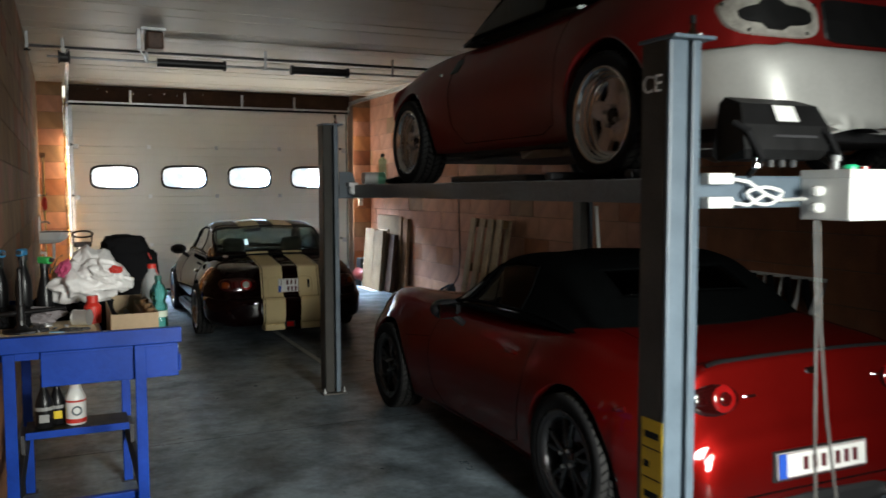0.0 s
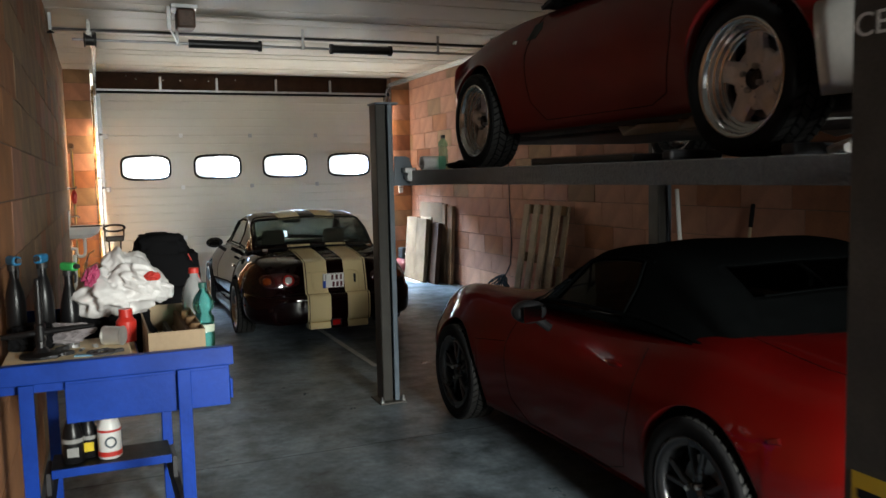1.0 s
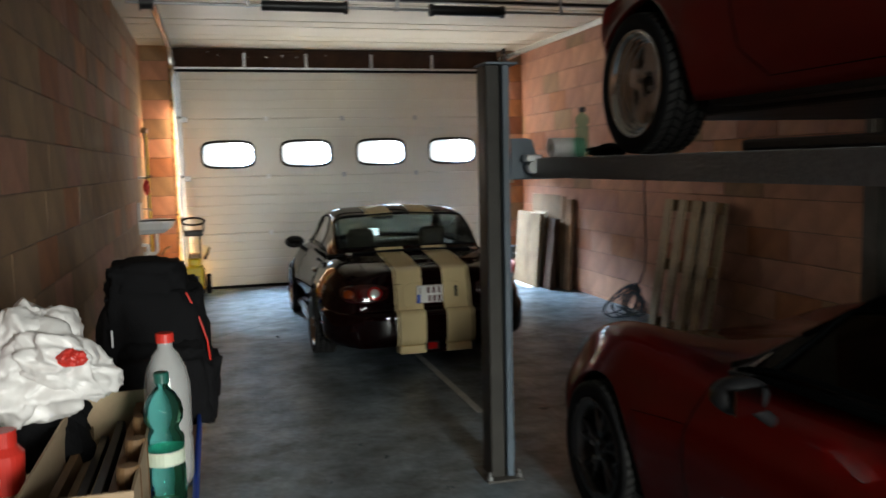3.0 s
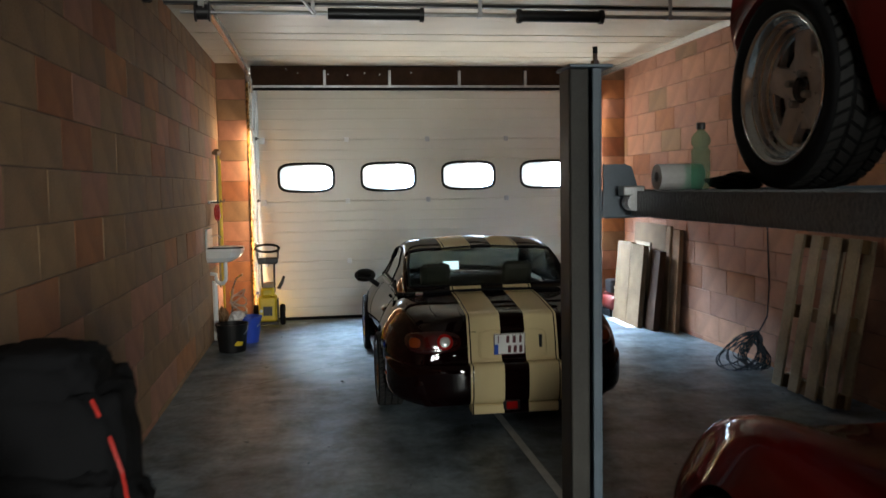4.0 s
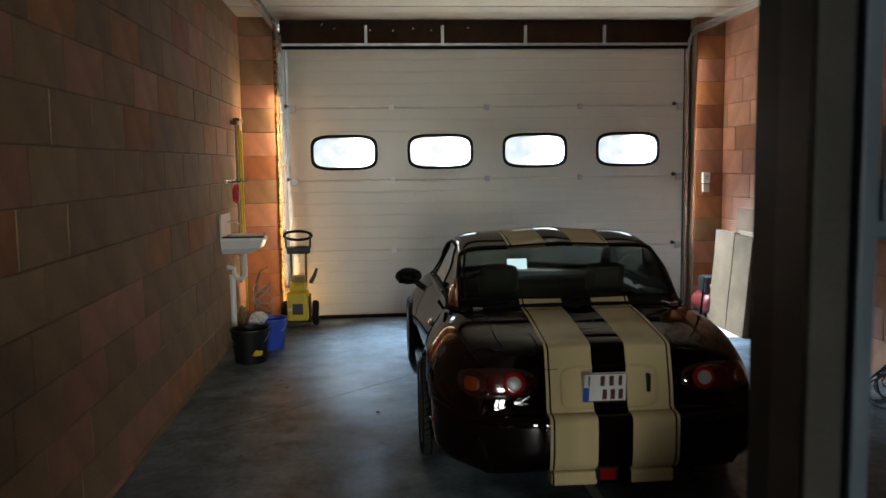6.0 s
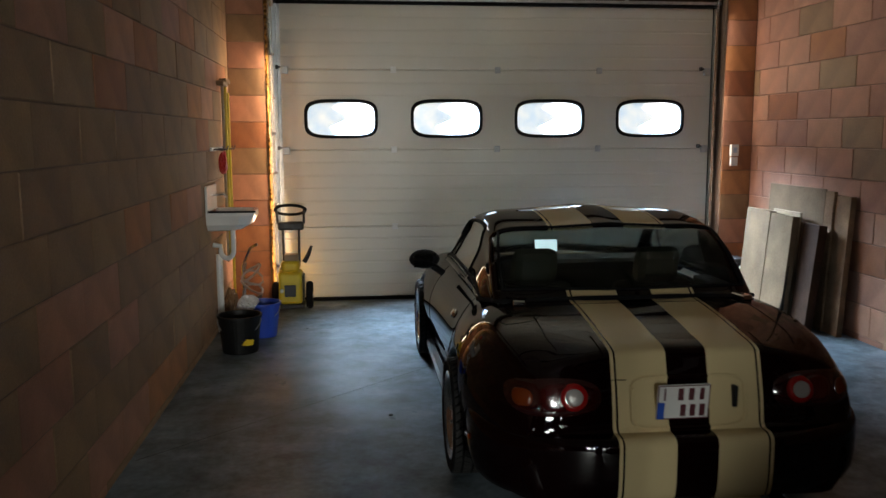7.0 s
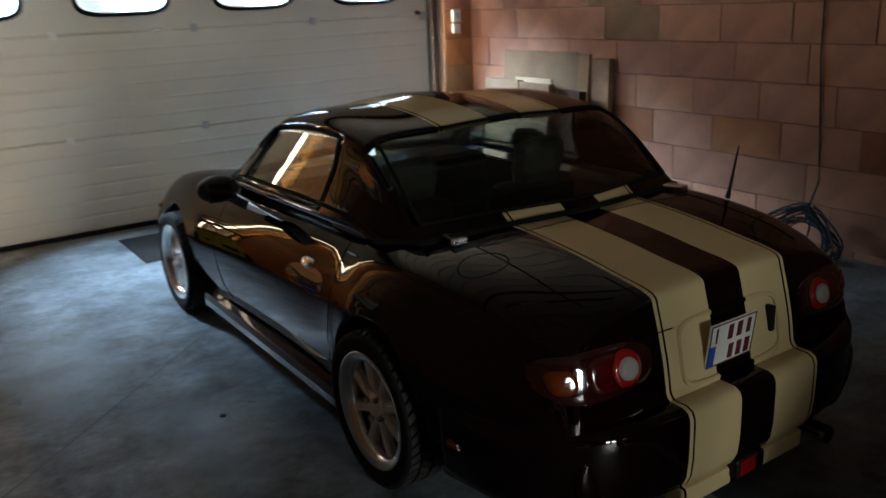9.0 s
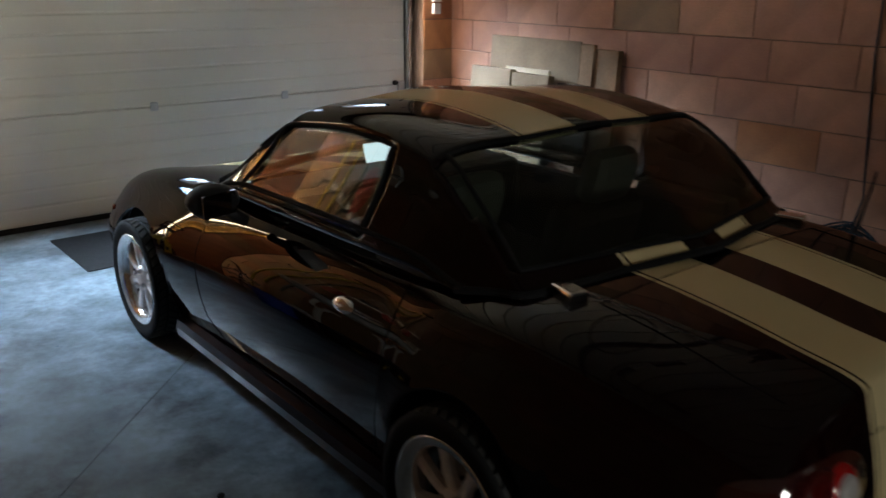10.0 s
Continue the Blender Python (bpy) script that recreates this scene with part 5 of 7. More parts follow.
def lifted_roadster(x, y, z):
    car = thing("car", pose(x, y, z), "dull red roadster without tail lamps, raised on the lift", "car")
    body = part("body", car_body([(2.615, 0.74, 0.70, 0.70, 0.55, 0.0), (2.60, 0.80, 0.722, 0.722, 0.5, 0.012)] + [r for r in low_shelf(SMALL_ROADSTER, -0.055) if r[0] < 2.58], 2.265, 0.335, 0.285, (0.15, 1.62, 0.76)), [DULL_RED, SILVER_PAINT], car, smooth=True)
    for p in body.data.polygons:
        if p.center.z < 0.468 and p.center.y < -0.36:
            p.material_index = 1
    tree = tree_of(body)
    fwd = (0, 1, 0)
    # silver bumper skin over the tail
    keys = [(0.482, 0.02), (0.472, 0.034), (0.45, 0.042), (0.41, 0.044), (0.36, 0.046), (0.30, 0.052), (0.25, 0.056), (0.205, 0.056), (0.19, 0.048)]
    bm, rows = bmesh.new(), []
    for zz, lift in keys:
        row = []
        for k in range(49):
            a = math.radians(-82 + 164 * k / 48)
            eye = Vector((2.0 * math.sin(a), -0.25 - 2.0 * math.cos(a), zz))
            p = on_surface(tree, eye, Vector((0, -0.25, zz)) - eye, 0.012 + lift)
            above = rows[-1][k].co if rows else Vector((0, -0.8, zz))
            row.append(p if p is not None else Vector((above.x * 0.985, above.y + 0.012, zz)))
        rows.append([bm.verts.new(p) for p in row])
    for a, b in zip(rows, rows[1:]):
        for k in range(48):
            bm.faces.new((a[k], a[k + 1], b[k + 1], b[k]))
    bmesh.ops.recalc_face_normals(bm, faces=bm.faces)
    bmesh.ops.solidify(bm, geom=list(bm.faces), thickness=0.004)
    part("rear_bumper", bm, SILVER_PAINT, car, "silver grey rear bumper skin", smooth=True)
    for s in (-1, 1):
        w = (-s, 0, 0)
        seam(car, tree, [(s * 2, 0.42, 0.84), (s * 2, 0.40, 0.5), (s * 2, 0.48, 0.28), (s * 2, 0.6, 0.24), (s * 2, 1.5, 0.24), (s * 2, 1.62, 0.34), (s * 2, 1.66, 0.6), (s * 2, 1.64, 0.83)], w)
    # empty lamp openings with bare edges, and the dark panel between them
    for s in (-1, 1):
        edge = patch(tree, oval(s * 0.545, 0.605, 0.205, 0.09, -1.5, 40, 3.4), fwd, 0.007, 0.0, 9)
        lamp = part("lamp_opening", edge, BARE_METAL, car, "empty tail lamp opening with bare flange")
        hole = [(px, -1.5, pz + (0.022 if abs(px - s * 0.565) < 0.055 else 0.0) * (1 if pz > 0.60 else -1)) for px, _, pz in oval(s * 0.545, 0.605, 0.165, 0.042, -1.5, 40, 2.8)]
        part("lamp_hole", patch(tree, hole, fwd, 0.012, 0.0, 9), LAMP_DARK, lamp, "dark empty lamp hole")
        for hx, hz in ((-0.17, 0.045), (-0.13, -0.06), (0.17, 0.05), (0.12, -0.062), (0.0, 0.073)):
            q = on_surface(tree, (s * 0.545 + hx, -1.5, 0.605 + hz), fwd, 0.006)
            if q is not None:
                part("screw_hole", turned([(0.001, -0.004), (0.007, -0.004), (0.007, 0.0)], "y", 10, tuple(q)), LAMP_DARK, lamp)
    part("plate_panel", patch(tree, oval(0, 0.605, 0.355, 0.092, -1.5, 48, 8), fwd, 0.006, 0.0, 10), LAMP_DARK, car, "dirty dark panel between the lamp openings")
    rows = [((0.70, 0.22, 0.86), (0.60, 0.02, 0.885), (0, -0.05, 0.915)), ((0.705, 0.35, 0.865), (0.60, 0.2, 0.97), (0, 0.15, 1.0)),
            ((0.705, 0.56, 0.87), (0.575, 0.5, 1.16), (0, 0.46, 1.19)), ((0.705, 0.85, 0.865), (0.57, 0.80, 1.205), (0, 0.8, 1.23)),
            ((0.71, 1.35, 0.865), (0.55, 1.17, 1.17), (0, 1.22, 1.21)), ((0.715, 1.52, 0.865), (0.57, 1.28, 1.12), (0, 1.33, 1.17)), ((0.70, 1.66, 0.86), (0.64, 1.68, 0.865), (0, 1.86, 0.89))]
    grid = greenhouse(rows)
    nu = len(grid[0]) - 1
    u_of = lambda j: min(j + 0.5, nu - j - 0.5) / (nu / 2)
    sideg = lambda i, j, m: 26 <= i < 54 and 0.04 < u_of(j) < 0.44
    screen = lambda i, j, m: 51 <= i < 59 and u_of(j) >= 0.53
    grid_part("soft_top", grid, lambda i, j, m: i < 50 and not sideg(i, j, m), CANVAS, car, 0.012, "black canvas soft top")
    grid_part("side_window", grid, lambda i, j, m: sideg(i, j, m) and j < nu / 2, DARK_GLASS, car, 0.004, inset=0.005, even=True)
    grid_part("side_window", grid, lambda i, j, m: sideg(i, j, m) and j > nu / 2, DARK_GLASS, car, 0.004, inset=0.005, even=True)
    grid_part("windscreen", grid, screen, DARK_GLASS, car, 0.005, inset=0.004)
    grid_part("windscreen_frame", grid, lambda i, j, m: i >= 50 and not sideg(i, j, m) and not screen(i, j, m), BLACK_TRIM, car, 0.02)
    part("radiator_panel", boxed(-0.6, 2.44, 0.24, 0.6, 2.58, 0.62, bevel=0.02), BLACK_PLASTIC, car, "dark radiator panel behind the missing bumper")
    part("bumper_beam", boxed(-0.55, 2.6, 0.36, 0.55, 2.66, 0.44, bevel=0.015), DARK_STEEL, car, "bare steel bumper beam")
    tub(car, 0.2, 1.62, 0.62, 0.86)
    underside(car, 2.265, 0.335, 0.285, -0.6, 2.56, 0.8)
    for ax in (0.0, 2.265):
        wheel(car, (-0.742, ax, 0.285), -1, 0.285, 0.2, 0.212, "star")
        wheel(car, (0.742, ax, 0.285), 1, 0.285, 0.2, 0.212, "star")
    for s in (-1, 1):
        part("side_indicator", patch(tree, [(s * 2, 1.86, 0.68), (s * 2, 1.80, 0.67), (s * 2, 1.81, 0.70), (s * 2, 1.86, 0.71)], (-s, 0, 0), 0.004, 0.004, 2), CLEAR_LENS, car)
    part("fender_patch", patch(tree, [(-2, yy, zz) for yy, zz in ((1.72, 0.66), (1.58, 0.66), (1.55, 0.73), (1.6, 0.79), (1.7, 0.78))], (1, 0, 0), 0.002, 0.001, 3), BLACK_TRIM, car, "black primed patch on the fender")
    return car


maroon_roadster(2.185, 9.25)
red_roadster(3.0, 3.24)
lifted_roadster(3.065, 3.10, 1.6035)


# ---- four-post lift ----
YELLOW = material("yellow_sticker", (0.75, 0.48, 0.02), 0.45, vary=0.06, bump=0.0)
# flanks and foot plates are a darker grey than the posts' fronts
DARK_GREY_PAINT = material("dark_grey_post_paint", (0.105, 0.098, 0.088), 0.5, vary=0.25, scale=5, fine=90, bump=0.05, spec=0.2)
DARK_POST_PAINT = material("dark_post_paint", (0.05, 0.047, 0.042), 0.55, vary=0.25, scale=5, fine=90, bump=0.05, spec=0.2)
TREAD = material("checker_plate", (0.16, 0.17, 0.175), 0.5, vary=0.25, scale=8, fine=60, bump=0.5)


def lift_post(lift, x0, y0, w, d, h, far):
    """A channel section post on its foot plate, open towards the walk."""
    post = part("post", boxed(x0, y0 + 0.02, 0.012, x0 + 0.005, y0 + d, h), DARK_GREY_PAINT, lift, "post with a dark grey flank")
    bm = bmesh.new()
    t = 0.005
    box(bm, x0 + w - t, y0, 0.012, x0 + w, y0 + d, h)
    box(bm, x0 + t, y0 + d - t, 0.012, x0 + w - t, y0 + d, h)
    # the far posts' lips are darker: their channels' shade is put into the paint
    part("lip", boxed(x0, y0, 0.012, x0 + 0.07, y0 + 0.0195, h, bevel=0.006), DARK_POST_PAINT if far else GREY_PAINT, post)
    box(bm, x0 + w - 0.035, y0 - 0.006, 0.012, x0 + w - t - 0.001, y0 + 0.012, h, bevel=0.004)
    part("channel", bm, GREY_PAINT, post)
    bm = bmesh.new()
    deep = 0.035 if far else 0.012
    box(bm, x0 + 0.072, y0 + deep, 0.05, x0 + w - 0.042, y0 + deep + 0.008, h - 0.03)
    part("ladder_strip", bm, GREY_PAINT, post)
    for k in range(12):
        z = 0.22 + k * 0.15
        part("slot", boxed(x0 + 0.0725, y0 + deep - 0.0015, z, x0 + w - 0.043, y0 + deep + 0.0002, z + 0.06), DARK_STEEL, post)
    part("foot_plate", boxed(x0 - 0.035, y0 - 0.05, 0.0, x0 + w + 0.035, y0 + d + 0.05, 0.012, bevel=0.003), DARK_GREY_PAINT, post)
    part("top_plate", boxed(x0 - 0.01, y0 - 0.03, h, x0 + w + 0.035, y0 + d + 0.01, h + 0.012, bevel=0.003), GREY_PAINT, post)
    part("top_bolt", turned([(0.016, h + 0.012), (0.016, h + 0.03), (0.009, h + 0.031), (0.009, h + 0.055), (0.001, h + 0.055)], "z", 6, (x0 + w * 0.86, y0 + 0.02, 0)), CHROME, post)
    part("bolt_cap", turned([(0.0095, h + 0.055), (0.0095, h + 0.08), (0.001, h + 0.081)], "z", 8, (x0 + w * 0.86, y0 + 0.02, 0)), BLACK_RUBBER, post)
    for bx, by in ((-0.018, -0.025), (w + 0.018, -0.025)):
        part("anchor_bolt", turned([(0.014, 0.012), (0.014, 0.026), (0.007, 0.027), (0.007, 0.05), (0.001, 0.05)], "z", 6, (x0 + bx, y0 + by, 0)), STEEL, post)
    return post


GREY_CABLE = material("grey_cable", (0.09, 0.085, 0.08), 0.6)


def car_lift():
    lift = thing("car_lift", pose(0, 0, 0), "grey four-post car lift with its runways raised", "car lift")
    near = lift_post(lift, 1.755, 2.06, 0.118, 0.135, 2.02, False)
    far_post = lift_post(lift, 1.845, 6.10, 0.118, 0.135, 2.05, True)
    part("rear_web", boxed(1.951, 6.236, 0.0, 1.963, 6.555, 2.05, bevel=0.003), DARK_POST_PAINT, far_post, "dark web plate behind the post")
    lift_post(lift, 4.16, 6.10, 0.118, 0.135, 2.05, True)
    lift_post(lift, 4.14, 2.06, 0.118, 0.135, 2.02, False)
    # signs on the near post's flank
    text = bpy.data.curves.new("ce_mark", "FONT")
    text.body, text.size, text.extrude = "CE", 0.078, 0.0008
    ob = new("ce_mark", text)
    ob.data.materials.append(WHITE_PAINT)
    ob.parent = near
    ob.matrix_basis = Matrix(((0, 0, -1, 1.7535), (-1, 0, 0, 2.192), (0, 1, 0, 1.865), (0, 0, 0, 1)))
    sign = part("warning_sticker", boxed(1.7525, 2.068, 0.35, 1.7535, 2.172, 0.827), YELLOW, near, "yellow warning sticker with black pictures as bars")
    for k in range(5):
        z = 0.765 - k * 0.098
        part("sticker_bar", boxed(1.7515, 2.13 if k % 2 else 2.085, z, 1.7524, 2.158 if k % 2 else 2.155, z + 0.022), BLACK_TRIM, sign)
        part("sticker_bar", boxed(1.7515, 2.074, z - 0.035, 1.7524, 2.166, z - 0.031), BLACK_TRIM, sign)
    for x0, x1 in ((2.06, 2.54), (3.5, 3.98)):
        run = part("runway", boxed(x0, 2.21, 1.51, x0 + 0.006, 6.05, 1.597), CHECKER, lift)
        part("runway_side", boxed(x1 - 0.006, 2.21, 1.51, x1, 6.05, 1.597), CHECKER, run)
        part("deck", boxed(x0, 2.21, 1.5975, x1, 6.05, 1.6005), TREAD, run, "worn checker plate runway deck")
        part("runway_end", boxed(x0 + 0.007, 6.02, 1.51, x1 - 0.007, 6.03, 1.596), GREY_PAINT, run)
        for k in range(30):
            yy = 2.3 + k * 0.125
            part("deck_rib", boxed(x0 + 0.03, yy, 1.6005, x1 - 0.03, yy + 0.012, 1.6035), TREAD, run)
    part("cross_beam", boxed(1.876, 2.075, 1.50, 4.138, 2.18, 1.605, bevel=0.006), GREY_PAINT, lift)
    part("cross_beam", boxed(1.966, 6.115, 1.50, 4.158, 6.22, 1.605, bevel=0.006), GREY_PAINT, lift)
    bm = bmesh.new()
    vs = [(1.966, 1.535), (2.10, 1.535), (2.115, 1.56), (2.075, 1.69), (2.05, 1.70), (1.966, 1.70)]
    for yy in (6.09, 6.10):
        bm.faces.new([bm.verts.new((a, yy, b)) for a, b in vs])
    bm.verts.ensure_lookup_table()
    for k in range(6):
        bm.faces.new((bm.verts[k], bm.verts[(k + 1) % 6], bm.verts[6 + (k + 1) % 6], bm.verts[6 + k]))
    bmesh.ops.recalc_face_normals(bm, faces=bm.faces)
    part("gusset_plate", bm, GREY_PAINT, lift)
    part("cable_roller", turned([(0.001, 6.0), (0.03, 6.0), (0.03, 6.012), (0.022, 6.014), (0.022, 6.03), (0.03, 6.032), (0.03, 6.06), (0.001, 6.06)], "y", 20, (2.055, 0, 1.56)), STEEL, lift)
    part("cable_bracket", boxed(2.01, 6.0, 1.585, 2.09, 6.06, 1.62, bevel=0.005), STEEL, lift)
    for px, py in ((1.93, 2.13), (1.975, 6.15), (4.13, 2.13), (4.14, 6.15)):
        part("lift_cable", tubed([(px, py, 1.6), (px, py, 2.06)], 0.004, 6), STEEL, lift)
    box_ob = part("control_box", boxed(2.323, 1.876, 1.459, 2.62, 2.074, 1.622, bevel=0.006), WHITE_PAINT, lift, "pale grey electric control box")
    part("box_lid", boxed(2.32, 1.873, 1.595, 2.623, 2.0755, 1.6245, bevel=0.004), WHITE_PAINT, box_ob)
    GREEN = material("green_button", (0.02, 0.5, 0.22), 0.35, vary=0.05, bump=0.0)
    part("green_button", turned([(0.022, 1.624), (0.022, 1.634), (0.018, 1.64), (0.001, 1.641)], "z", 20, (2.385, 1.93, 0)), GREEN, box_ob, "green push button")
    part("red_button", turned([(0.018, 1.624), (0.018, 1.634), (0.001, 1.637)], "z", 20, (2.445, 1.93, 0)), RED_LENS, box_ob, "red push button")
    part("metal_knob", turned([(0.012, 1.624), (0.012, 1.65), (0.017, 1.652), (0.017, 1.67), (0.001, 1.672)], "z", 12, (2.345, 1.955, 0)), STEEL, box_ob)
    for gz in (1.50, 1.555):
        part("cable_gland", turned([(0.017, 2.29), (0.017, 2.323), (0.012, 2.285), (0.001, 2.285)], "x", 12, (0, 1.99, gz)), WHITE_PAINT, box_ob)
    for sz in (1.595, 1.52):
        sw = part("limit_switch", boxed(1.89, 2.03, sz - 0.018, 1.99, 2.074, sz + 0.018, bevel=0.005), WHITE_PAINT, lift, "white limit switch")
        part("switch_wire", tubed([(1.99, 2.05, sz), (2.06, 2.04, sz - 0.01), (2.13, 2.035, 1.545), (2.2, 2.04, 1.525), (2.29, 2.02, 1.53)], 0.006, 6), WHITE_PAINT, sw)
    part("wire_loop", tubed([(2.13 + 0.07 * math.cos(a) * (1 + 0.2 * math.sin(3 * a)), 2.04, 1.54 + 0.028 * math.sin(a)) for a in (2 * math.pi * k / 20 for k in range(21))], 0.006, 6), WHITE_PAINT, lift)
    for cx, dx in ((2.31, 0.05), (2.33, 0.16)):
        part("power_cable", tubed([(cx, 2.0, 1.46), (cx + 0.01, 1.99, 1.1), (cx - 0.01 + dx * 0.3, 1.98, 0.8), (cx + dx, 2.0, 0.3), (cx + dx + 0.05, 2.0, 0.0)], 0.0055, 6), GREY_CABLE, lift)
    return lift


car_lift()


def motor_case():
    """A dark plastic case standing on two bent straps on the lift's cross beam."""
    case = thing("motor_case", pose(2.22, 2.13, 1.605), "black plastic motor case with white label on the cross beam", "motor case")
    bm, rows = bmesh.new(), []
    for y, z, w in ((-0.075, 0.055, 0.165), (-0.095, 0.085, 0.185), (-0.09, 0.165, 0.19), (-0.055, 0.235, 0.17), (0.03, 0.262, 0.155), (0.05, 0.24, 0.16), (0.055, 0.07, 0.18), (0.04, 0.05, 0.17)):
        rows.append([bm.verts.new((s * k, y, z)) for k, s in ((-1.0, w), (-0.97, w * 0.97), (0.97, w * 0.97), (1.0, w))])
    for p, q in zip(rows, rows[1:] + rows[:1]):
        for k in range(3):
            bm.faces.new((p[k], p[k + 1], q[k + 1], q[k]))
    bm.faces.new([r[0] for r in rows])
    bm.faces.new([r[3] for r in rows][::-1])
    bmesh.ops.recalc_face_normals(bm, faces=bm.faces)
    part("case", bm, LAMP_DARK, case)
    part("label_sticker", boxed(-0.04, -0.03, 0.0, 0.055, 0.03, 0.001, m=pose(0.0, -0.075, 0.2035, 63, 0, 0)), PLATE_WHITE, case)
    part("case_slot", boxed(-0.06, -0.098, 0.125, 0.13, -0.0925, 0.133), DARK_STEEL, case)
    for k in range(4):
        part("cable_gland", turned([(0.001, 0), (0.013, 0), (0.013, 0.03), (0.001, 0.03)], "z", 12, (-0.07 + 0.05 * k, -0.04, 0.03)), BLACK_PLASTIC, case)
    for x0, x1 in ((-0.2, -0.125), (0.15, 0.225)):
        part("strap_bracket", tubed([(x0, -0.06, 0.17), (x0 + 0.02, -0.105, 0.14), (x1, -0.11, 0.06), (x1 + 0.004, -0.05, 0.0)], 0.011, 8), BLACK_RUBBER, case)
        part("strap_clip", turned([(0.013, 0.022), (0.0145, 0.026), (0.0145, 0.055), (0.013, 0.059)], "z", 14, (x1, -0.085, 0)), CHROME, case)


motor_case()


# ---- workbench and what lies on it ----
CREAM_CARD = material("beige_board", (0.82, 0.67, 0.45), 0.8, vary=0.14, scale=5, fine=60, bump=0.1)
WHITE_BAG = material("white_plastic_bag", (0.74, 0.72, 0.71), 0.38, vary=0.12, scale=9, fine=60, bump=0.1)
BLACK_CLOTH = material("black_cloth", (0.006, 0.006, 0.007), 0.9, vary=0.25, scale=10, fine=200, bump=0.3, spec=0.12)
PINK = material("pink_plastic", (0.5, 0.07, 0.17), 0.5, vary=0.15, bump=0.05)
RED_PLASTIC = material("red_plastic", (0.55, 0.03, 0.02), 0.4, vary=0.1, bump=0.04)
BLUE_PLASTIC = material("blue_plastic", (0.02, 0.07, 0.5), 0.45, vary=0.1, bump=0.04)
TEAL_CAP = material("blue_cap", (0.02, 0.2, 0.42), 0.4, vary=0.1, bump=0.03)
GREEN_CAP = material("green_cap", (0.05, 0.5, 0.12), 0.4, vary=0.1, bump=0.03)
YELLOW_PLASTIC = material("yellow_plastic", (0.72, 0.52, 0.02), 0.4, vary=0.1, bump=0.03)
WOOD_DARK = material("dark_wood", (0.22, 0.12, 0.05), 0.7, vary=0.3, scale=8, fine=70, bump=0.2)
CERAMIC = material("white_ceramic", (0.8, 0.79, 0.76), 0.15, vary=0.04, bump=0.0)


def bottle_plastic(name, colour, clear):
    m = bpy.data.materials.new(name)
    m.use_nodes = True
    nt, N = m.node_tree, m.node_tree.nodes
    b, t, mix = N["Principled BSDF"], N.new("ShaderNodeBsdfTransparent"), N.new("ShaderNodeMixShader")
    b.inputs["Base Color"].default_value, b.inputs["Roughness"].default_value = (*colour, 1), 0.12
    t.inputs[0].default_value = (*(min(1, 0.35 + c) for c in colour), 1)
    mix.inputs[0].default_value = clear
    nt.links.new(b.outputs[0], mix.inputs[1])
    nt.links.new(t.outputs[0], mix.inputs[2])
    nt.links.new(mix.outputs[0], N["Material Output"].inputs[0])
    return m


TEAL = bpy.data.materials.new("teal_water_bottle")
TEAL.use_nodes = True
water = TEAL.node_tree.nodes["Principled BSDF"]
water.inputs["Base Color"].default_value, water.inputs["Roughness"].default_value = (0.22, 0.82, 0.76, 1), 0.03
water.inputs["Transmission Weight"].default_value, water.inputs["IOR"].default_value = 1.0, 1.22
CLEAR_PET = bottle_plastic("clear_bottle_plastic", (0.6, 0.6, 0.6), 0.62)
GREEN_PET = bottle_plastic("green_bottle_plastic", (0.3, 0.52, 0.42), 0.9)
TOP = 0.83


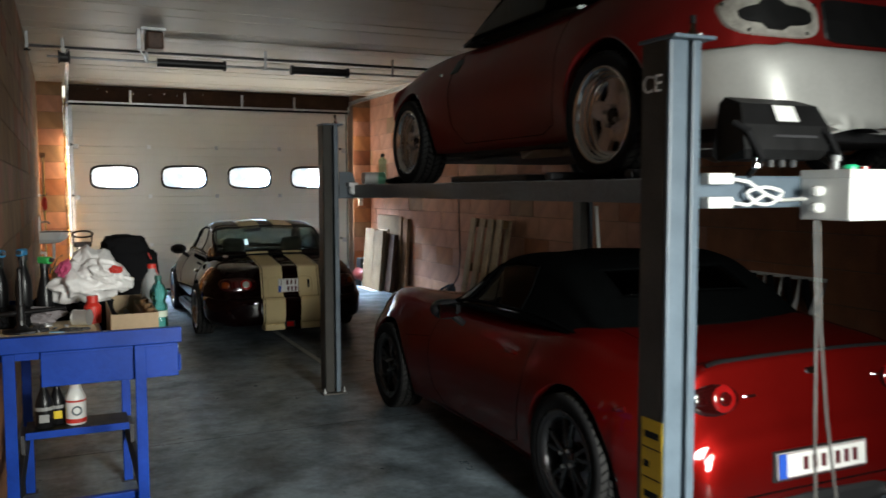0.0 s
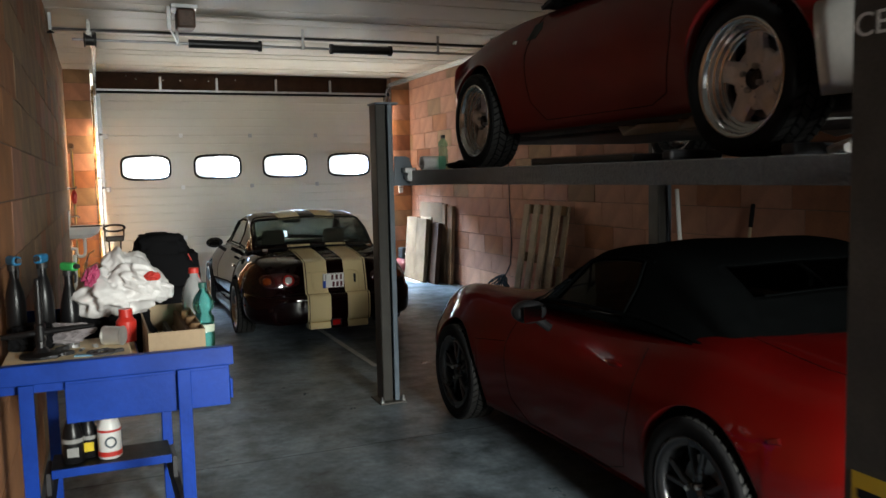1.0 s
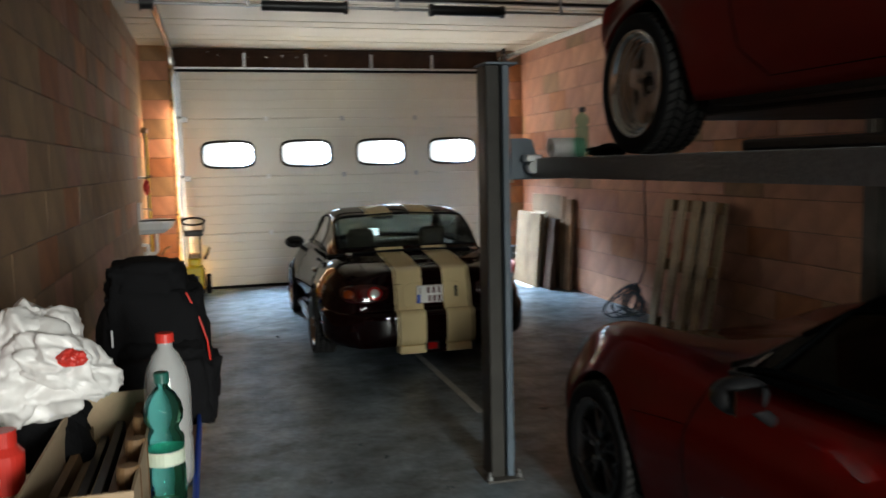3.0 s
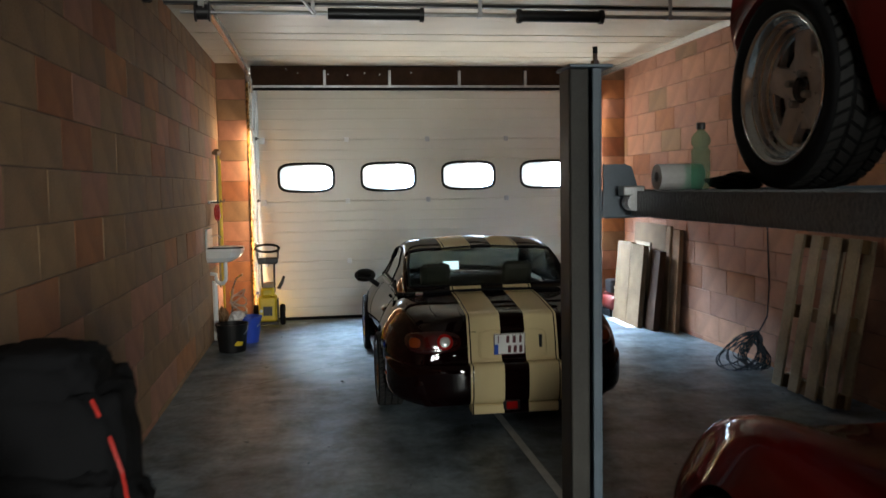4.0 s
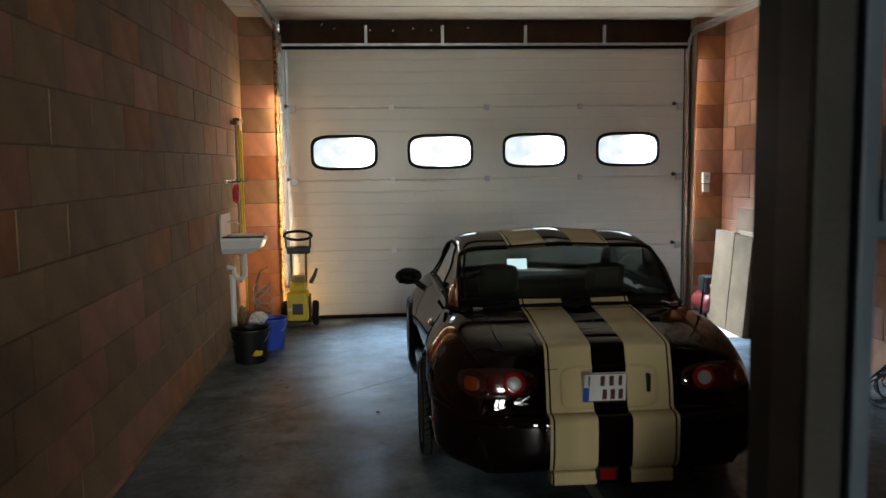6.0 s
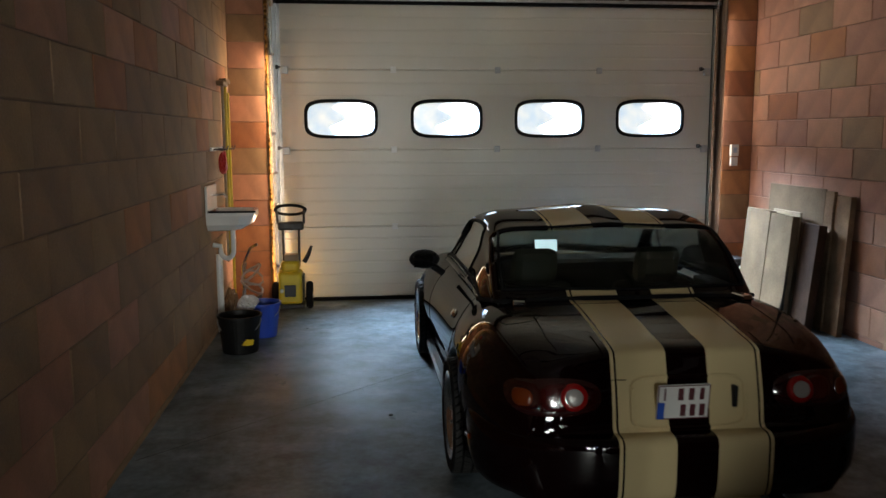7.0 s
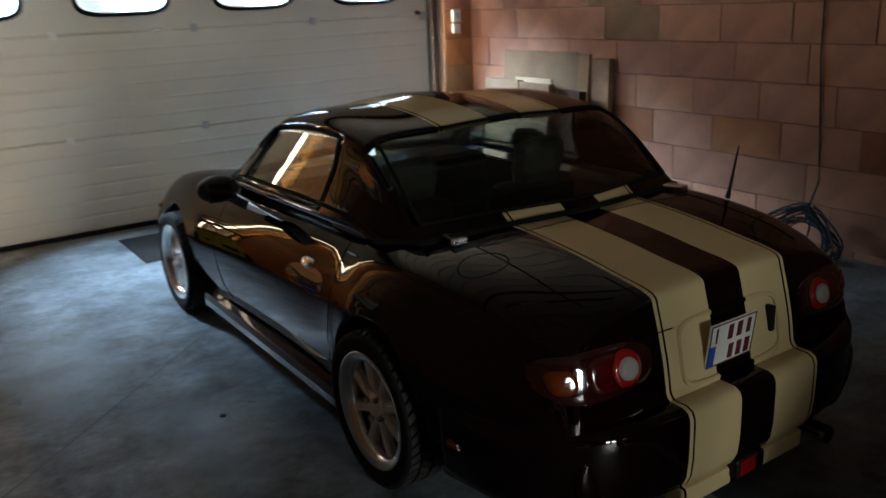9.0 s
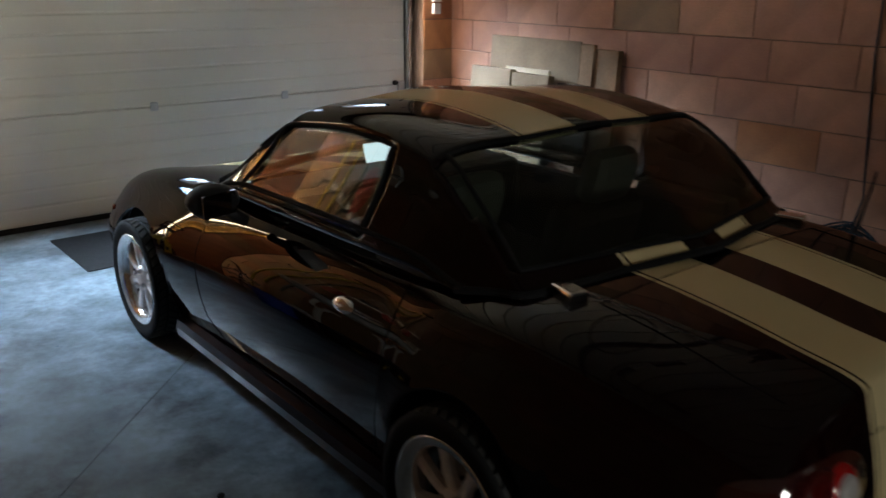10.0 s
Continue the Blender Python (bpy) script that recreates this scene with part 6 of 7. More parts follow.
def workbench():
    bench = thing("workbench", pose(0, 0, 0), "blue painted steel workbench with raised rim and drawer", "workbench")
    x0, x1, y0, y1 = LEFT + 0.002, 0.50, 3.70, 5.15
    part("tabletop", boxed(x0 + 0.012, y0 + 0.45, TOP - 0.02, x1 - 0.012, y1 - 0.012, TOP, bevel=0.003), CREAM_CARD, bench, "worn beige wooden tabletop")
    part("tabletop", boxed(0.2, y0 + 0.012, TOP - 0.02, x1 - 0.012, y0 + 0.449, TOP, bevel=0.003), CREAM_CARD, bench, "worn beige wooden tabletop")
    part("raised_top", boxed(x0 + 0.002, y0 + 0.012, 0.9, 0.199, y0 + 0.449, 0.94, bevel=0.003), BLUE_PAINT, bench, "raised blue front shelf under the boards")
    for px in (-0.02, 0.16):
        part("shelf_support", boxed(px, y0 + 0.40, TOP - 0.02, px + 0.02, y0 + 0.449, 0.8995), BLUE_PAINT, bench)
    part("front_rim", boxed(x0, y0 - 0.03, 0.92, x1, y0 + 0.01, 0.985, bevel=0.003), BLUE_PAINT, bench)
    part("side_rim", boxed(x1 - 0.01, y0 + 0.011, 0.79, x1, y1, 0.86, bevel=0.003), BLUE_PAINT, bench)
    part("rear_rim", boxed(x0, y1 - 0.01, 0.79, x1 - 0.011, y1, 0.96, bevel=0.003), BLUE_PAINT, bench)
    drawer = part("drawer", boxed(-0.045, y0 - 0.006, 0.772, 0.487, y0 + 0.01, 0.918, bevel=0.003), BLUE_PAINT, bench)
    part("drawer_edge", boxed(-0.043, y0 - 0.012, 0.905, 0.485, y0 - 0.0065, 0.916, bevel=0.002), BLUE_PAINT, drawer)
    part("apron", boxed(x0, y0 + 0.0105, 0.885, -0.02, y0 + 0.03, 0.919), BLUE_PAINT, bench)
    for lx, ly in ((-0.158, y0 + 0.03), (0.332, y0 + 0.03), (-0.143, 4.74), (0.332, 4.74)):
        front = ly < 4
        leg = part("leg", boxed(lx - 0.0225, y0 - 0.03 if front else ly - 0.0225, 0.004, lx + 0.0225, y0 - 0.0125 if front else ly + 0.0225, 0.919 if front else 0.789, bevel=0.003), BLUE_PAINT, bench)
        part("foot", boxed(lx - 0.035, ly - 0.035, 0.0, lx + 0.035, ly + 0.035, 0.004), DARK_STEEL, leg)
    # side rails and shelf are matt black, unlike the blue frame
    for lx in (-0.15, 0.332):
        part("side_rail", boxed(lx - 0.012, y0 + 0.01, 0.25, lx + 0.012, 4.71, 0.345, bevel=0.004), LAMP_DARK, bench, "plain black side rail")
    part("lower_bar", boxed(-0.135, y0 + 0.015, 0.245, 0.319, y0 + 0.045, 0.285, bevel=0.003), BLUE_PAINT, bench)
    part("shelf", boxed(-0.135, 4.245, 0.435, 0.315, 4.45, 0.448, bevel=0.002), LAMP_DARK, bench, "plain black lower shelf")
    part("shelf_rim", boxed(-0.135, 4.233, 0.415, 0.315, 4.244, 0.449, bevel=0.002), BLUE_PAINT, bench)
    for lx in (-0.147, 0.327):
        part("shelf_bracket", boxed(lx - 0.008, 4.25, 0.3455, lx + 0.008, 4.42, 0.434), DARK_STEEL, bench)
    return bench


workbench()


def bottle(at, prof, mat, label, cap_mat, cap_r, label_mat=None, band=None, name="bottle"):
    """prof: (radius, height) rings from foot to neck; the cap sits on the neck."""
    ob = thing(name, pose(*at), label, "bottle")
    part("bottle_body", turned([(0.001, 0.0)] + prof, "z", 28), mat, ob, smooth=True)
    z = prof[-1][1]
    part("cap", turned([(cap_r, z - 0.006), (cap_r, z + 0.014), (cap_r - 0.002, z + 0.016), (0.001, z + 0.016)], "z", 20), cap_mat, ob)
    if band:
        r = band[2]
        part("label_band", turned([(r, band[0]), (r + 0.0008, band[0]), (r + 0.0008, band[1]), (r, band[1])], "z", 28), label_mat, ob)
    return ob


big = [(0.026, 0.004), (0.03, 0.0), (0.042, 0.008), (0.044, 0.022), (0.04, 0.03), (0.044, 0.038), (0.044, 0.052), (0.04, 0.06), (0.044, 0.068), (0.044, 0.082), (0.04, 0.09), (0.044, 0.098), (0.044, 0.135), (0.0415, 0.145), (0.0415, 0.175), (0.044, 0.183), (0.044, 0.2), (0.034, 0.212), (0.033, 0.22), (0.043, 0.235), (0.045, 0.252), (0.041, 0.27), (0.03, 0.288), (0.016, 0.302), (0.0135, 0.306), (0.0135, 0.318)]
bottle((0.447, 4.05, TOP + 0.001), [(r * 0.9, h * 1.02) for r, h in big], TEAL, "teal green plastic water bottle with pale label", material("dark_green_cap", (0.01, 0.09, 0.07), 0.4), 0.0155, material("pale_label", (0.55, 0.62, 0.5), 0.5), (0.150, 0.179, 0.0385))
wide = [(0.04, 0.0), (0.052, 0.008), (0.053, 0.12), (0.05, 0.13), (0.053, 0.14), (0.053, 0.25), (0.046, 0.29), (0.03, 0.325), (0.018, 0.34), (0.017, 0.36)]
bottle((0.442, 4.30, TOP), wide, CLEAR_PET, "clear plastic bottle with red cap", RED_PLASTIC, 0.021)
bottle((2.215, 5.82, 1.6035), [(r * 0.72, h * 0.66) for r, h in big], GREEN_PET, "empty green plastic bottle on the runway", BLACK_PLASTIC, 0.015)
spray = [(0.036, 0.0), (0.041, 0.006), (0.041, 0.105), (0.036, 0.13), (0.02, 0.175), (0.014, 0.19), (0.013, 0.235)]
GLOSS_BLACK = material("glossy_black_plastic", (0.008, 0.008, 0.009), 0.32, vary=0.1, bump=0.0, spec=0.3)
GREY_LABEL = material("grey_label", (0.3, 0.3, 0.29), 0.5)
for bx, by, size, tint in ((-0.055, 4.315, 1.0, GREY_LABEL), (0.0, 4.365, 0.92, YELLOW_PLASTIC)):
    jar = bottle((bx, by, 0.449), [(r * size, h * size) for r, h in spray], GLOSS_BLACK, "black bottle with narrow neck and printed label" if size == 1.0 else "small dark bottle with yellow label", GLOSS_BLACK, 0.015, GREY_LABEL, (0.085 * size, 0.102 * size, 0.0415 * size))
    part("label_patch", boxed(-0.022, -0.0425 * size, 0.03, 0.022, -0.0375 * size, 0.068, bevel=0.002), tint, jar)
jar = bottle((0.082, 4.32, 0.449), [(0.04, 0.0), (0.046, 0.006), (0.046, 0.125), (0.04, 0.143), (0.022, 0.19), (0.016, 0.205), (0.016, 0.24)], WHITE_PLASTIC, "white cleaner bottle with red and white label", RED_PLASTIC, 0.018, RED_PLASTIC, (0.012, 0.032, 0.0465))
part("label_band", turned([(0.0465, 0.112), (0.0472, 0.112), (0.0472, 0.121), (0.0465, 0.121)], "z", 28), RED_PLASTIC, jar)
part("label_ring", turned([(0.016, 0.0), (0.023, 0.0), (0.023, 0.008), (0.016, 0.008), (0.016, 0.0)], "y", 24, (0.004, -0.0505, 0.072)), material("slate_print", (0.08, 0.11, 0.13), 0.5), jar)
dark = [(0.03, 0.0), (0.034, 0.005), (0.034, 0.17), (0.03, 0.2), (0.018, 0.245), (0.014, 0.255), (0.014, 0.285)]
def trigger_head(can, z, mat, turn):
    """A pump head: a rounded hood with its nozzle and a hooked trigger below."""
    m = pose(0, 0, z, 0, 0, turn)
    head = part("spray_head", boxed(-0.016, -0.045, 0.0, 0.016, 0.03, 0.032, bevel=0.009, m=m), mat, can)
    part("nozzle", turned([(0.001, -0.06), (0.009, -0.06), (0.011, -0.044), (0.001, -0.044)], "y", 12, (0, 0, 0.018)), BLACK_PLASTIC, head).matrix_basis = pose(0, 0, z, 0, 0, turn)
    lever = [m @ Vector(p) for p in ((0, -0.03, 0.004), (0, -0.042, -0.02), (0, -0.036, -0.045))]
    part("trigger", tubed([tuple(p) for p in lever], 0.005, 6), BLACK_PLASTIC, head)


for bx, by, cap, turn in ((-0.20, 4.02, TEAL_CAP, 25), (-0.11, 4.06, TEAL_CAP, -15), (-0.03, 4.2, GREEN_CAP, 40)):
    can = bottle((bx, by, 0.983 if by < 4.1 else TOP), dark if by < 4.1 else [(r * 1.1, h * 1.37) for r, h in dark], GLOSS_BLACK, "black spray bottle with coloured trigger head", BLACK_PLASTIC, 0.019, name="spray_bottle")
    trigger_head(can, 0.299 if by < 4.1 else 0.404, cap, turn)


def crumpled(size, seed, m, rough=0.25, boxy=1.0):
    """A crushed bag: a ball of facets pushed in and out."""
    bm = bmesh.new()
    bmesh.ops.create_icosphere(bm, subdivisions=4, radius=1.0)
    off = Vector((seed * 3.1, seed * 1.7, seed))
    for v in bm.verts:
        d = v.co.normalized()
        n1, n2 = noise.noise(d * 1.6 + off), noise.noise(d * 4.2 + off)
        ridge = abs(noise.noise(d * 3.0 - off)) + 0.5 * abs(noise.noise(d * 7.0 + off))
        r = 1.0 + rough * n1 + rough * 0.5 * n2 - rough * 0.9 * ridge
        p = Vector([math.copysign(abs(c) ** boxy, c) for c in d]) * r
        v.co = Vector((p.x * size[0], p.y * size[1], max(-0.72, p.z) * size[2]))
    for v in bm.verts:
        v.co.z += 0.72 * size[2]
    bmesh.ops.transform(bm, matrix=m, verts=bm.verts)
    return bm


def folded(size, seed, m, deep=0.34):
    """Thin plastic film in broad folds that meet in sharp raised creases."""
    bm = bmesh.new()
    bmesh.ops.create_icosphere(bm, subdivisions=5, radius=1.0)
    off = Vector((seed * 2.3, seed * 1.1, seed * 0.7))
    for v in bm.verts:
        d = v.co.normalized()
        q = d + 0.3 * Vector((noise.noise(d * 2 + off), noise.noise(d * 2 - off), noise.noise(d * 2 + 2 * off)))
        r = 0.86 + 0.35 * noise.noise(q * 1.2 + off)
        for freq, high in ((1.5, deep), (3.1, deep * 0.46), (6.3, deep * 0.2)):
            r += high * (0.42 - 1.7 * abs(noise.noise(Vector((q.x * freq, q.y * freq * 0.8, q.z * freq * 1.1)) - off * freq)))
        p = d * max(0.35, r)
        v.co = Vector((p.x * size[0], p.y * size[1], max(-0.7, p.z) * size[2] + 0.7 * size[2]))
    bmesh.ops.transform(bm, matrix=m, verts=bm.verts)
    return bm


bag = thing("plastic_bag", pose(0.135, 4.24, TOP + 0.215), "crumpled white plastic shopping bag on clutter", "bag")
part("bag_body", folded((0.165, 0.15, 0.125), 3.0, Matrix(), 0.27), WHITE_BAG, bag, smooth=True)
part("bag_fold", folded((0.10, 0.10, 0.1), 8.0, pose(0.0, 0.05, 0.11, 15, 20, 0), 0.24), WHITE_BAG, bag, smooth=True)
part("bag_corner", folded((0.12, 0.08, 0.07), 5.0, pose(0.09, -0.06, 0.08, 0, 30, 20), 0.24), WHITE_BAG, bag, smooth=True)
part("red_print", crumpled((0.03, 0.02, 0.02), 2.0, pose(0.135, -0.125, 0.14)), RED_PLASTIC, bag)
tagged(finish(crumpled((0.028, 0.04, 0.05), 4.0, pose(0.04, 4.14, TOP + 0.345, 0, 18, 0), 0.35), "pink_cloth", PINK), "crumpled pink plastic wrap behind the bag", "cloth")
tagged(finish(crumpled((0.22, 0.16, 0.16), 6.0, pose(0.08, 4.32, TOP), 0.2), "dark_cloth", BLACK_CLOTH), "dark bundled cloth under the white bag", "cloth")

pack = thing("backpack", pose(0.375, 4.98, TOP), "black fabric backpack with red piping standing upright", "bag")
bm = crumpled((0.165, 0.16, 0.265), 1.0, Matrix(), 0.16, 0.55)
part("pack_body", bm, BLACK_CLOTH, pack, smooth=True)
part("pack_pocket", crumpled((0.145, 0.08, 0.15), 9.0, pose(0.02, -0.13, 0.0), 0.18, 0.55), BLACK_CLOTH, pack, smooth=True)
part("pack_flap", crumpled((0.125, 0.12, 0.065), 7.0, pose(-0.015, -0.02, 0.372), 0.2, 0.5), BLACK_CLOTH, pack, smooth=True)
part("pack_side", crumpled((0.09, 0.11, 0.13), 4.4, pose(0.085, -0.07, 0.0, 0, 8, 0), 0.2, 0.6), BLACK_CLOTH, pack, smooth=True)
part("piping", tubed([(0.10, -0.13, 0.39), (0.135, -0.14, 0.31), (0.155, -0.14, 0.24), (0.16, -0.13, 0.18)], 0.003, 6), RED_PLASTIC, pack, "red piping")
part("zip_tag", boxed(-0.11, -0.185, 0.25, -0.105, -0.18, 0.3), STEEL, pack)


def tray(name, x0, y0, z0, x1, y1, h, t, mat, label, category):
    ob = thing(name, pose((x0 + x1) / 2, (y0 + y1) / 2, z0), label, category)
    w, d = (x1 - x0) / 2, (y1 - y0) / 2
    part("box_bottom", boxed(-w, -d, 0, w, d, t), mat, ob)
    for a in ((-w, -d, t, w, -d + t, h), (-w, d - t, t, w, d, h), (-w, -d + t, t, -w + t, d - t, h), (w - t, -d + t, t, w, d - t, h)):
        part("box_side", boxed(*a), mat, ob)
    return ob


tray("cardboard_box", 0.225, 3.73, TOP, 0.415, 4.42, 0.215, 0.005, CARD, "long open cardboard box filled with sticks", "box")
rnd = random.Random(9)
stick_mats = [WOOD_DARK, CARD, BLACK_PLASTIC, WOOD, DARK_STEEL, CARD, WOOD_DARK, CARD]
for k in range(8):
    x = 0.243 + k * 0.0215
    tilt = 0.02 * rnd.random()
    st = tagged(finish(boxed(-0.009, 0, 0, 0.009, 0.66, 0.1 + 0.09 * rnd.random(), bevel=0.002, m=pose(x, 3.742, TOP + 0.0055, 0, 0, rnd.uniform(-1, 1))), "wooden_strip", stick_mats[k]), "long wooden strip lying in the cardboard box", "strip", "strips in the box")
for k in range(3):
    tagged(finish(turned([(0.001, 0), (0.022, 0), (0.022, 0.14), (0.018, 0.15), (0.001, 0.15)], "z", 14, (0.395, 3.85 + 0.16 * k, TOP + 0.07)), "wooden_peg", WOOD_DARK), "brown turned wooden peg in the box", "peg", "pegs in the box")

# beige boards stacked behind the rim, with loose tools
for k, (x0, y0, x1, y1, z) in enumerate(((-0.235, 3.715, 0.19, 4.13, 0.9405), (-0.23, 3.72, 0.17, 4.1, 0.961))):
    tagged(finish(boxed(x0, y0, z, x1, y1, z + 0.02, bevel=0.004), "wood_board", CREAM_CARD), "worn beige board lying on the workbench", "board")
LEVEL = TOP + 0.1505 + 0.0015
stand = thing("clamp_stand", pose(-0.115, 3.83, LEVEL), "black steel clamp stand with cross arm", "stand")
part("base_disc", turned([(0.001, 0), (0.07, 0), (0.07, 0.008), (0.03, 0.016), (0.018, 0.03), (0.001, 0.03)], "z", 28), GLOSS_BLACK, stand)
part("rod", turned([(0.016, 0.03), (0.0115, 0.1), (0.0105, 0.258), (0.008, 0.266), (0.001, 0.268)], "z", 16), GLOSS_BLACK, stand)
part("arm", tubed([(-0.12, 0.01, 0.072), (-0.03, 0, 0.08), (0.03, 0, 0.084), (0.17, -0.01, 0.094)], [0.009, 0.011, 0.011, 0.008], 10), GLOSS_BLACK, stand)
part("collar", turned([(0.013, 0.05), (0.018, 0.055), (0.018, 0.108), (0.013, 0.113)], "z", 16), GLOSS_BLACK, stand)
can = thing("tin_can", pose(0.085, 3.93, LEVEL + 0.0355, 90, 0, 62), "silver tin can lying among the tools", "can")
part("can_wall", turned([(0.001, 0), (0.034, 0), (0.035, 0.004), (0.033, 0.008), (0.033, 0.066), (0.035, 0.07), (0.03, 0.07), (0.001, 0.066)], "z", 28), material("brushed_tin", (0.72, 0.72, 0.7), 0.34, metal=0.7, vary=0.1, bump=0.04), can)
can = thing("paint_can", pose(0.162, 3.975, LEVEL), "red plastic can with dark top", "can")
part("can_wall", turned([(0.001, 0), (0.033, 0), (0.036, 0.06), (0.036, 0.075), (0.024, 0.09), (0.024, 0.12), (0.001, 0.12)], "z", 24), RED_PLASTIC, can)
for k in range(16):
    x, y = rnd.uniform(-0.08, 0.15), rnd.uniform(3.76, 3.95)
    w = rnd.uniform(0.008, 0.022)
    bm = bmesh.new()
    if k % 3:
        box(bm, -w, -w * 0.6, 0, w, w * 0.6, w * 0.7, bevel=w * 0.15, m=pose(x, y, LEVEL, 0, 0, rnd.uniform(0, 180)))
    else:
        lathe(bm, [(w * 0.6, 0), (w, 0), (w, w * 0.5), (w * 0.6, w * 0.5), (w * 0.6, 0)], "z", 14, (x, y, LEVEL))
    tagged(finish(bm, "small_part", [STEEL, DARK_STEEL, BLACK_PLASTIC][k % 3]), "small loose metal part on the boards", "part", "loose parts on the workbench")
ring_m = turned([(0.024, 0), (0.05, 0), (0.05, 0.006), (0.024, 0.006), (0.024, 0)], "z", 30, (0.075, 3.79, LEVEL))
tagged(finish(ring_m, "steel_ring", DARK_STEEL), "flat dark steel ring on the boards", "ring")
tagged(finish(boxed(-0.012, -0.03, 0, 0.012, 0.03, 0.004, m=pose(0.02, 3.765, LEVEL, 0, 0, 70)), "blue_packet", material("light_blue", (0.2, 0.42, 0.6), 0.5)), "small light blue paper packet", "packet")
tagged(finish(crumpled((0.11, 0.055, 0.045), 11.0, pose(-0.06, 4.035, LEVEL), 0.4), "rag", material("grey_rag", (0.3, 0.27, 0.28), 0.9, vary=0.3)), "grey crumpled rag among the tools", "cloth")
tagged(finish(crumpled((0.08, 0.05, 0.055), 14.0, pose(-0.155, 3.985, LEVEL), 0.3, 0.7), "tool_pouch", BLACK_CLOTH), "black fabric tool pouch among the cans", "pouch")

# ---- along the left wall near the door ----
basin = thing("wash_basin", pose(LEFT + 0.001, 12.2, 0), "small white wash basin fixed to the wall", "basin")
bm = bmesh.new()
rows = []
for z, d, hw in ((1.03, 0.37, 0.235), (1.0, 0.375, 0.24), (0.93, 0.34, 0.22), (0.885, 0.26, 0.17), (0.87, 0.16, 0.1)):
    rows.append([bm.verts.new((0.004, -hw, z)), bm.verts.new((d * 0.7, -hw, z)), bm.verts.new((d * 0.95, -hw * 0.75, z)), bm.verts.new((d, 0, z)), bm.verts.new((d * 0.95, hw * 0.75, z)), bm.verts.new((d * 0.7, hw, z)), bm.verts.new((0.004, hw, z))])
inner = [bm.verts.new((max(0.03, v.co.x - 0.03), v.co.y * 0.88, 1.03)) for v in rows[0]]
deep = [bm.verts.new((max(0.05, v.co.x * 0.7), v.co.y * 0.6, 0.91)) for v in rows[0]]
for a, b in ((inner, rows[0]), (deep, inner), *zip(rows, rows[1:])):
    for k in range(6):
        bm.faces.new((a[k], a[k + 1], b[k + 1], b[k]))
bm.faces.new(deep)
bm.faces.new(rows[-1])
bmesh.ops.recalc_face_normals(bm, faces=bm.faces)
part("bowl", bm, CERAMIC, basin)
part("rim_edge", boxed(0.02, -0.245, 1.026, 0.38, -0.235, 1.04), BLACK_RUBBER, basin)
part("splash_plate", boxed(0.002, -0.24, 1.03, 0.022, 0.2, 1.23, bevel=0.006), CERAMIC, basin)
part("tap", tubed([(0.022, 0.02, 1.15), (0.1, 0.02, 1.16), (0.13, 0.02, 1.13)], 0.011, 8), CHROME, basin)
pts = [(0.17, 0, 0.87), (0.17, 0, 0.70)] + [(0.17 - 0.05 * (1 - math.cos(a)), 0, 0.70 - 0.06 * math.sin(a)) for a in (math.pi * k / 8 for k in range(1, 9))] + [(0.07, 0, 0.74), (0.01, 0, 0.75)]
part("trap_pipe", tubed(pts, 0.02, 10), WHITE_PLASTIC, basin)
part("drain_pipe", tubed([(0.04, 0.09, 0.66), (0.04, 0.09, 0.02)], 0.026, 10), WHITE_PLASTIC, basin)
rail = thing("tool_rail", pose(LEFT + 0.001, 12.65, 0), "steel tool rail with hanging brooms", "tool rail")
part("bar", boxed(0.001, -0.36, 1.49, 0.02, 0.4, 1.52, bevel=0.004), STEEL, rail)
for hy in (-0.3, -0.05, 0.2, 0.36):
    part("hook", tubed([(0.02, hy, 1.505), (0.09, hy, 1.5), (0.1, hy, 1.53)], 0.007, 8), DARK_STEEL, rail)
for k, (hy, mat, top) in enumerate(((12.62, WOOD, 2.02), (12.78, YELLOW_PLASTIC, 2.05), (12.92, YELLOW_PLASTIC, 1.98))):
    br = thing("broom", pose(LEFT + 0.065, hy, 0), "long handled broom with wooden shaft hanging upside down", "broom", "brooms on the rail")
    part("shaft", tubed([(0, 0, 0.55 if k < 2 else 0.0), (0, 0.01, top)], 0.012, 10), mat, br)
    if k < 2:
        part("head", boxed(-0.03, -0.12, top, 0.03, 0.12, top + 0.04, bevel=0.008), WOOD_DARK, br)
cloth = crumpled((0.035, 0.07, 0.11), 12.0, pose(LEFT + 0.075, 12.45, 1.31, -14, 0, 0), 0.3)
tagged(finish(cloth, "work_glove", RED_PLASTIC), "red and black work glove hanging on the rail", "glove")


def bucket(at, r0, r1, h, mat, label):
    ob = thing("bucket", pose(*at), label, "bucket", "buckets by the wall")
    part("bucket_wall", turned([(0.001, 0), (r0, 0), (r0 + 0.003, 0.01), (r1, h - 0.02), (r1 + 0.008, h - 0.02), (r1 + 0.008, h), (r1 - 0.004, h), (r0 - 0.004, 0.012), (0.001, 0.012)], "z", 36), mat, ob, smooth=False)
    part("bail_handle", tubed([(r1 * math.cos(a) * 1.02, -0.03 - 0.5 * r1 * math.sin(a), h - 0.03 - 0.75 * r1 * math.sin(a)) for a in (math.pi * k / 14 for k in range(15))], 0.004, 6), STEEL, ob)
    return ob


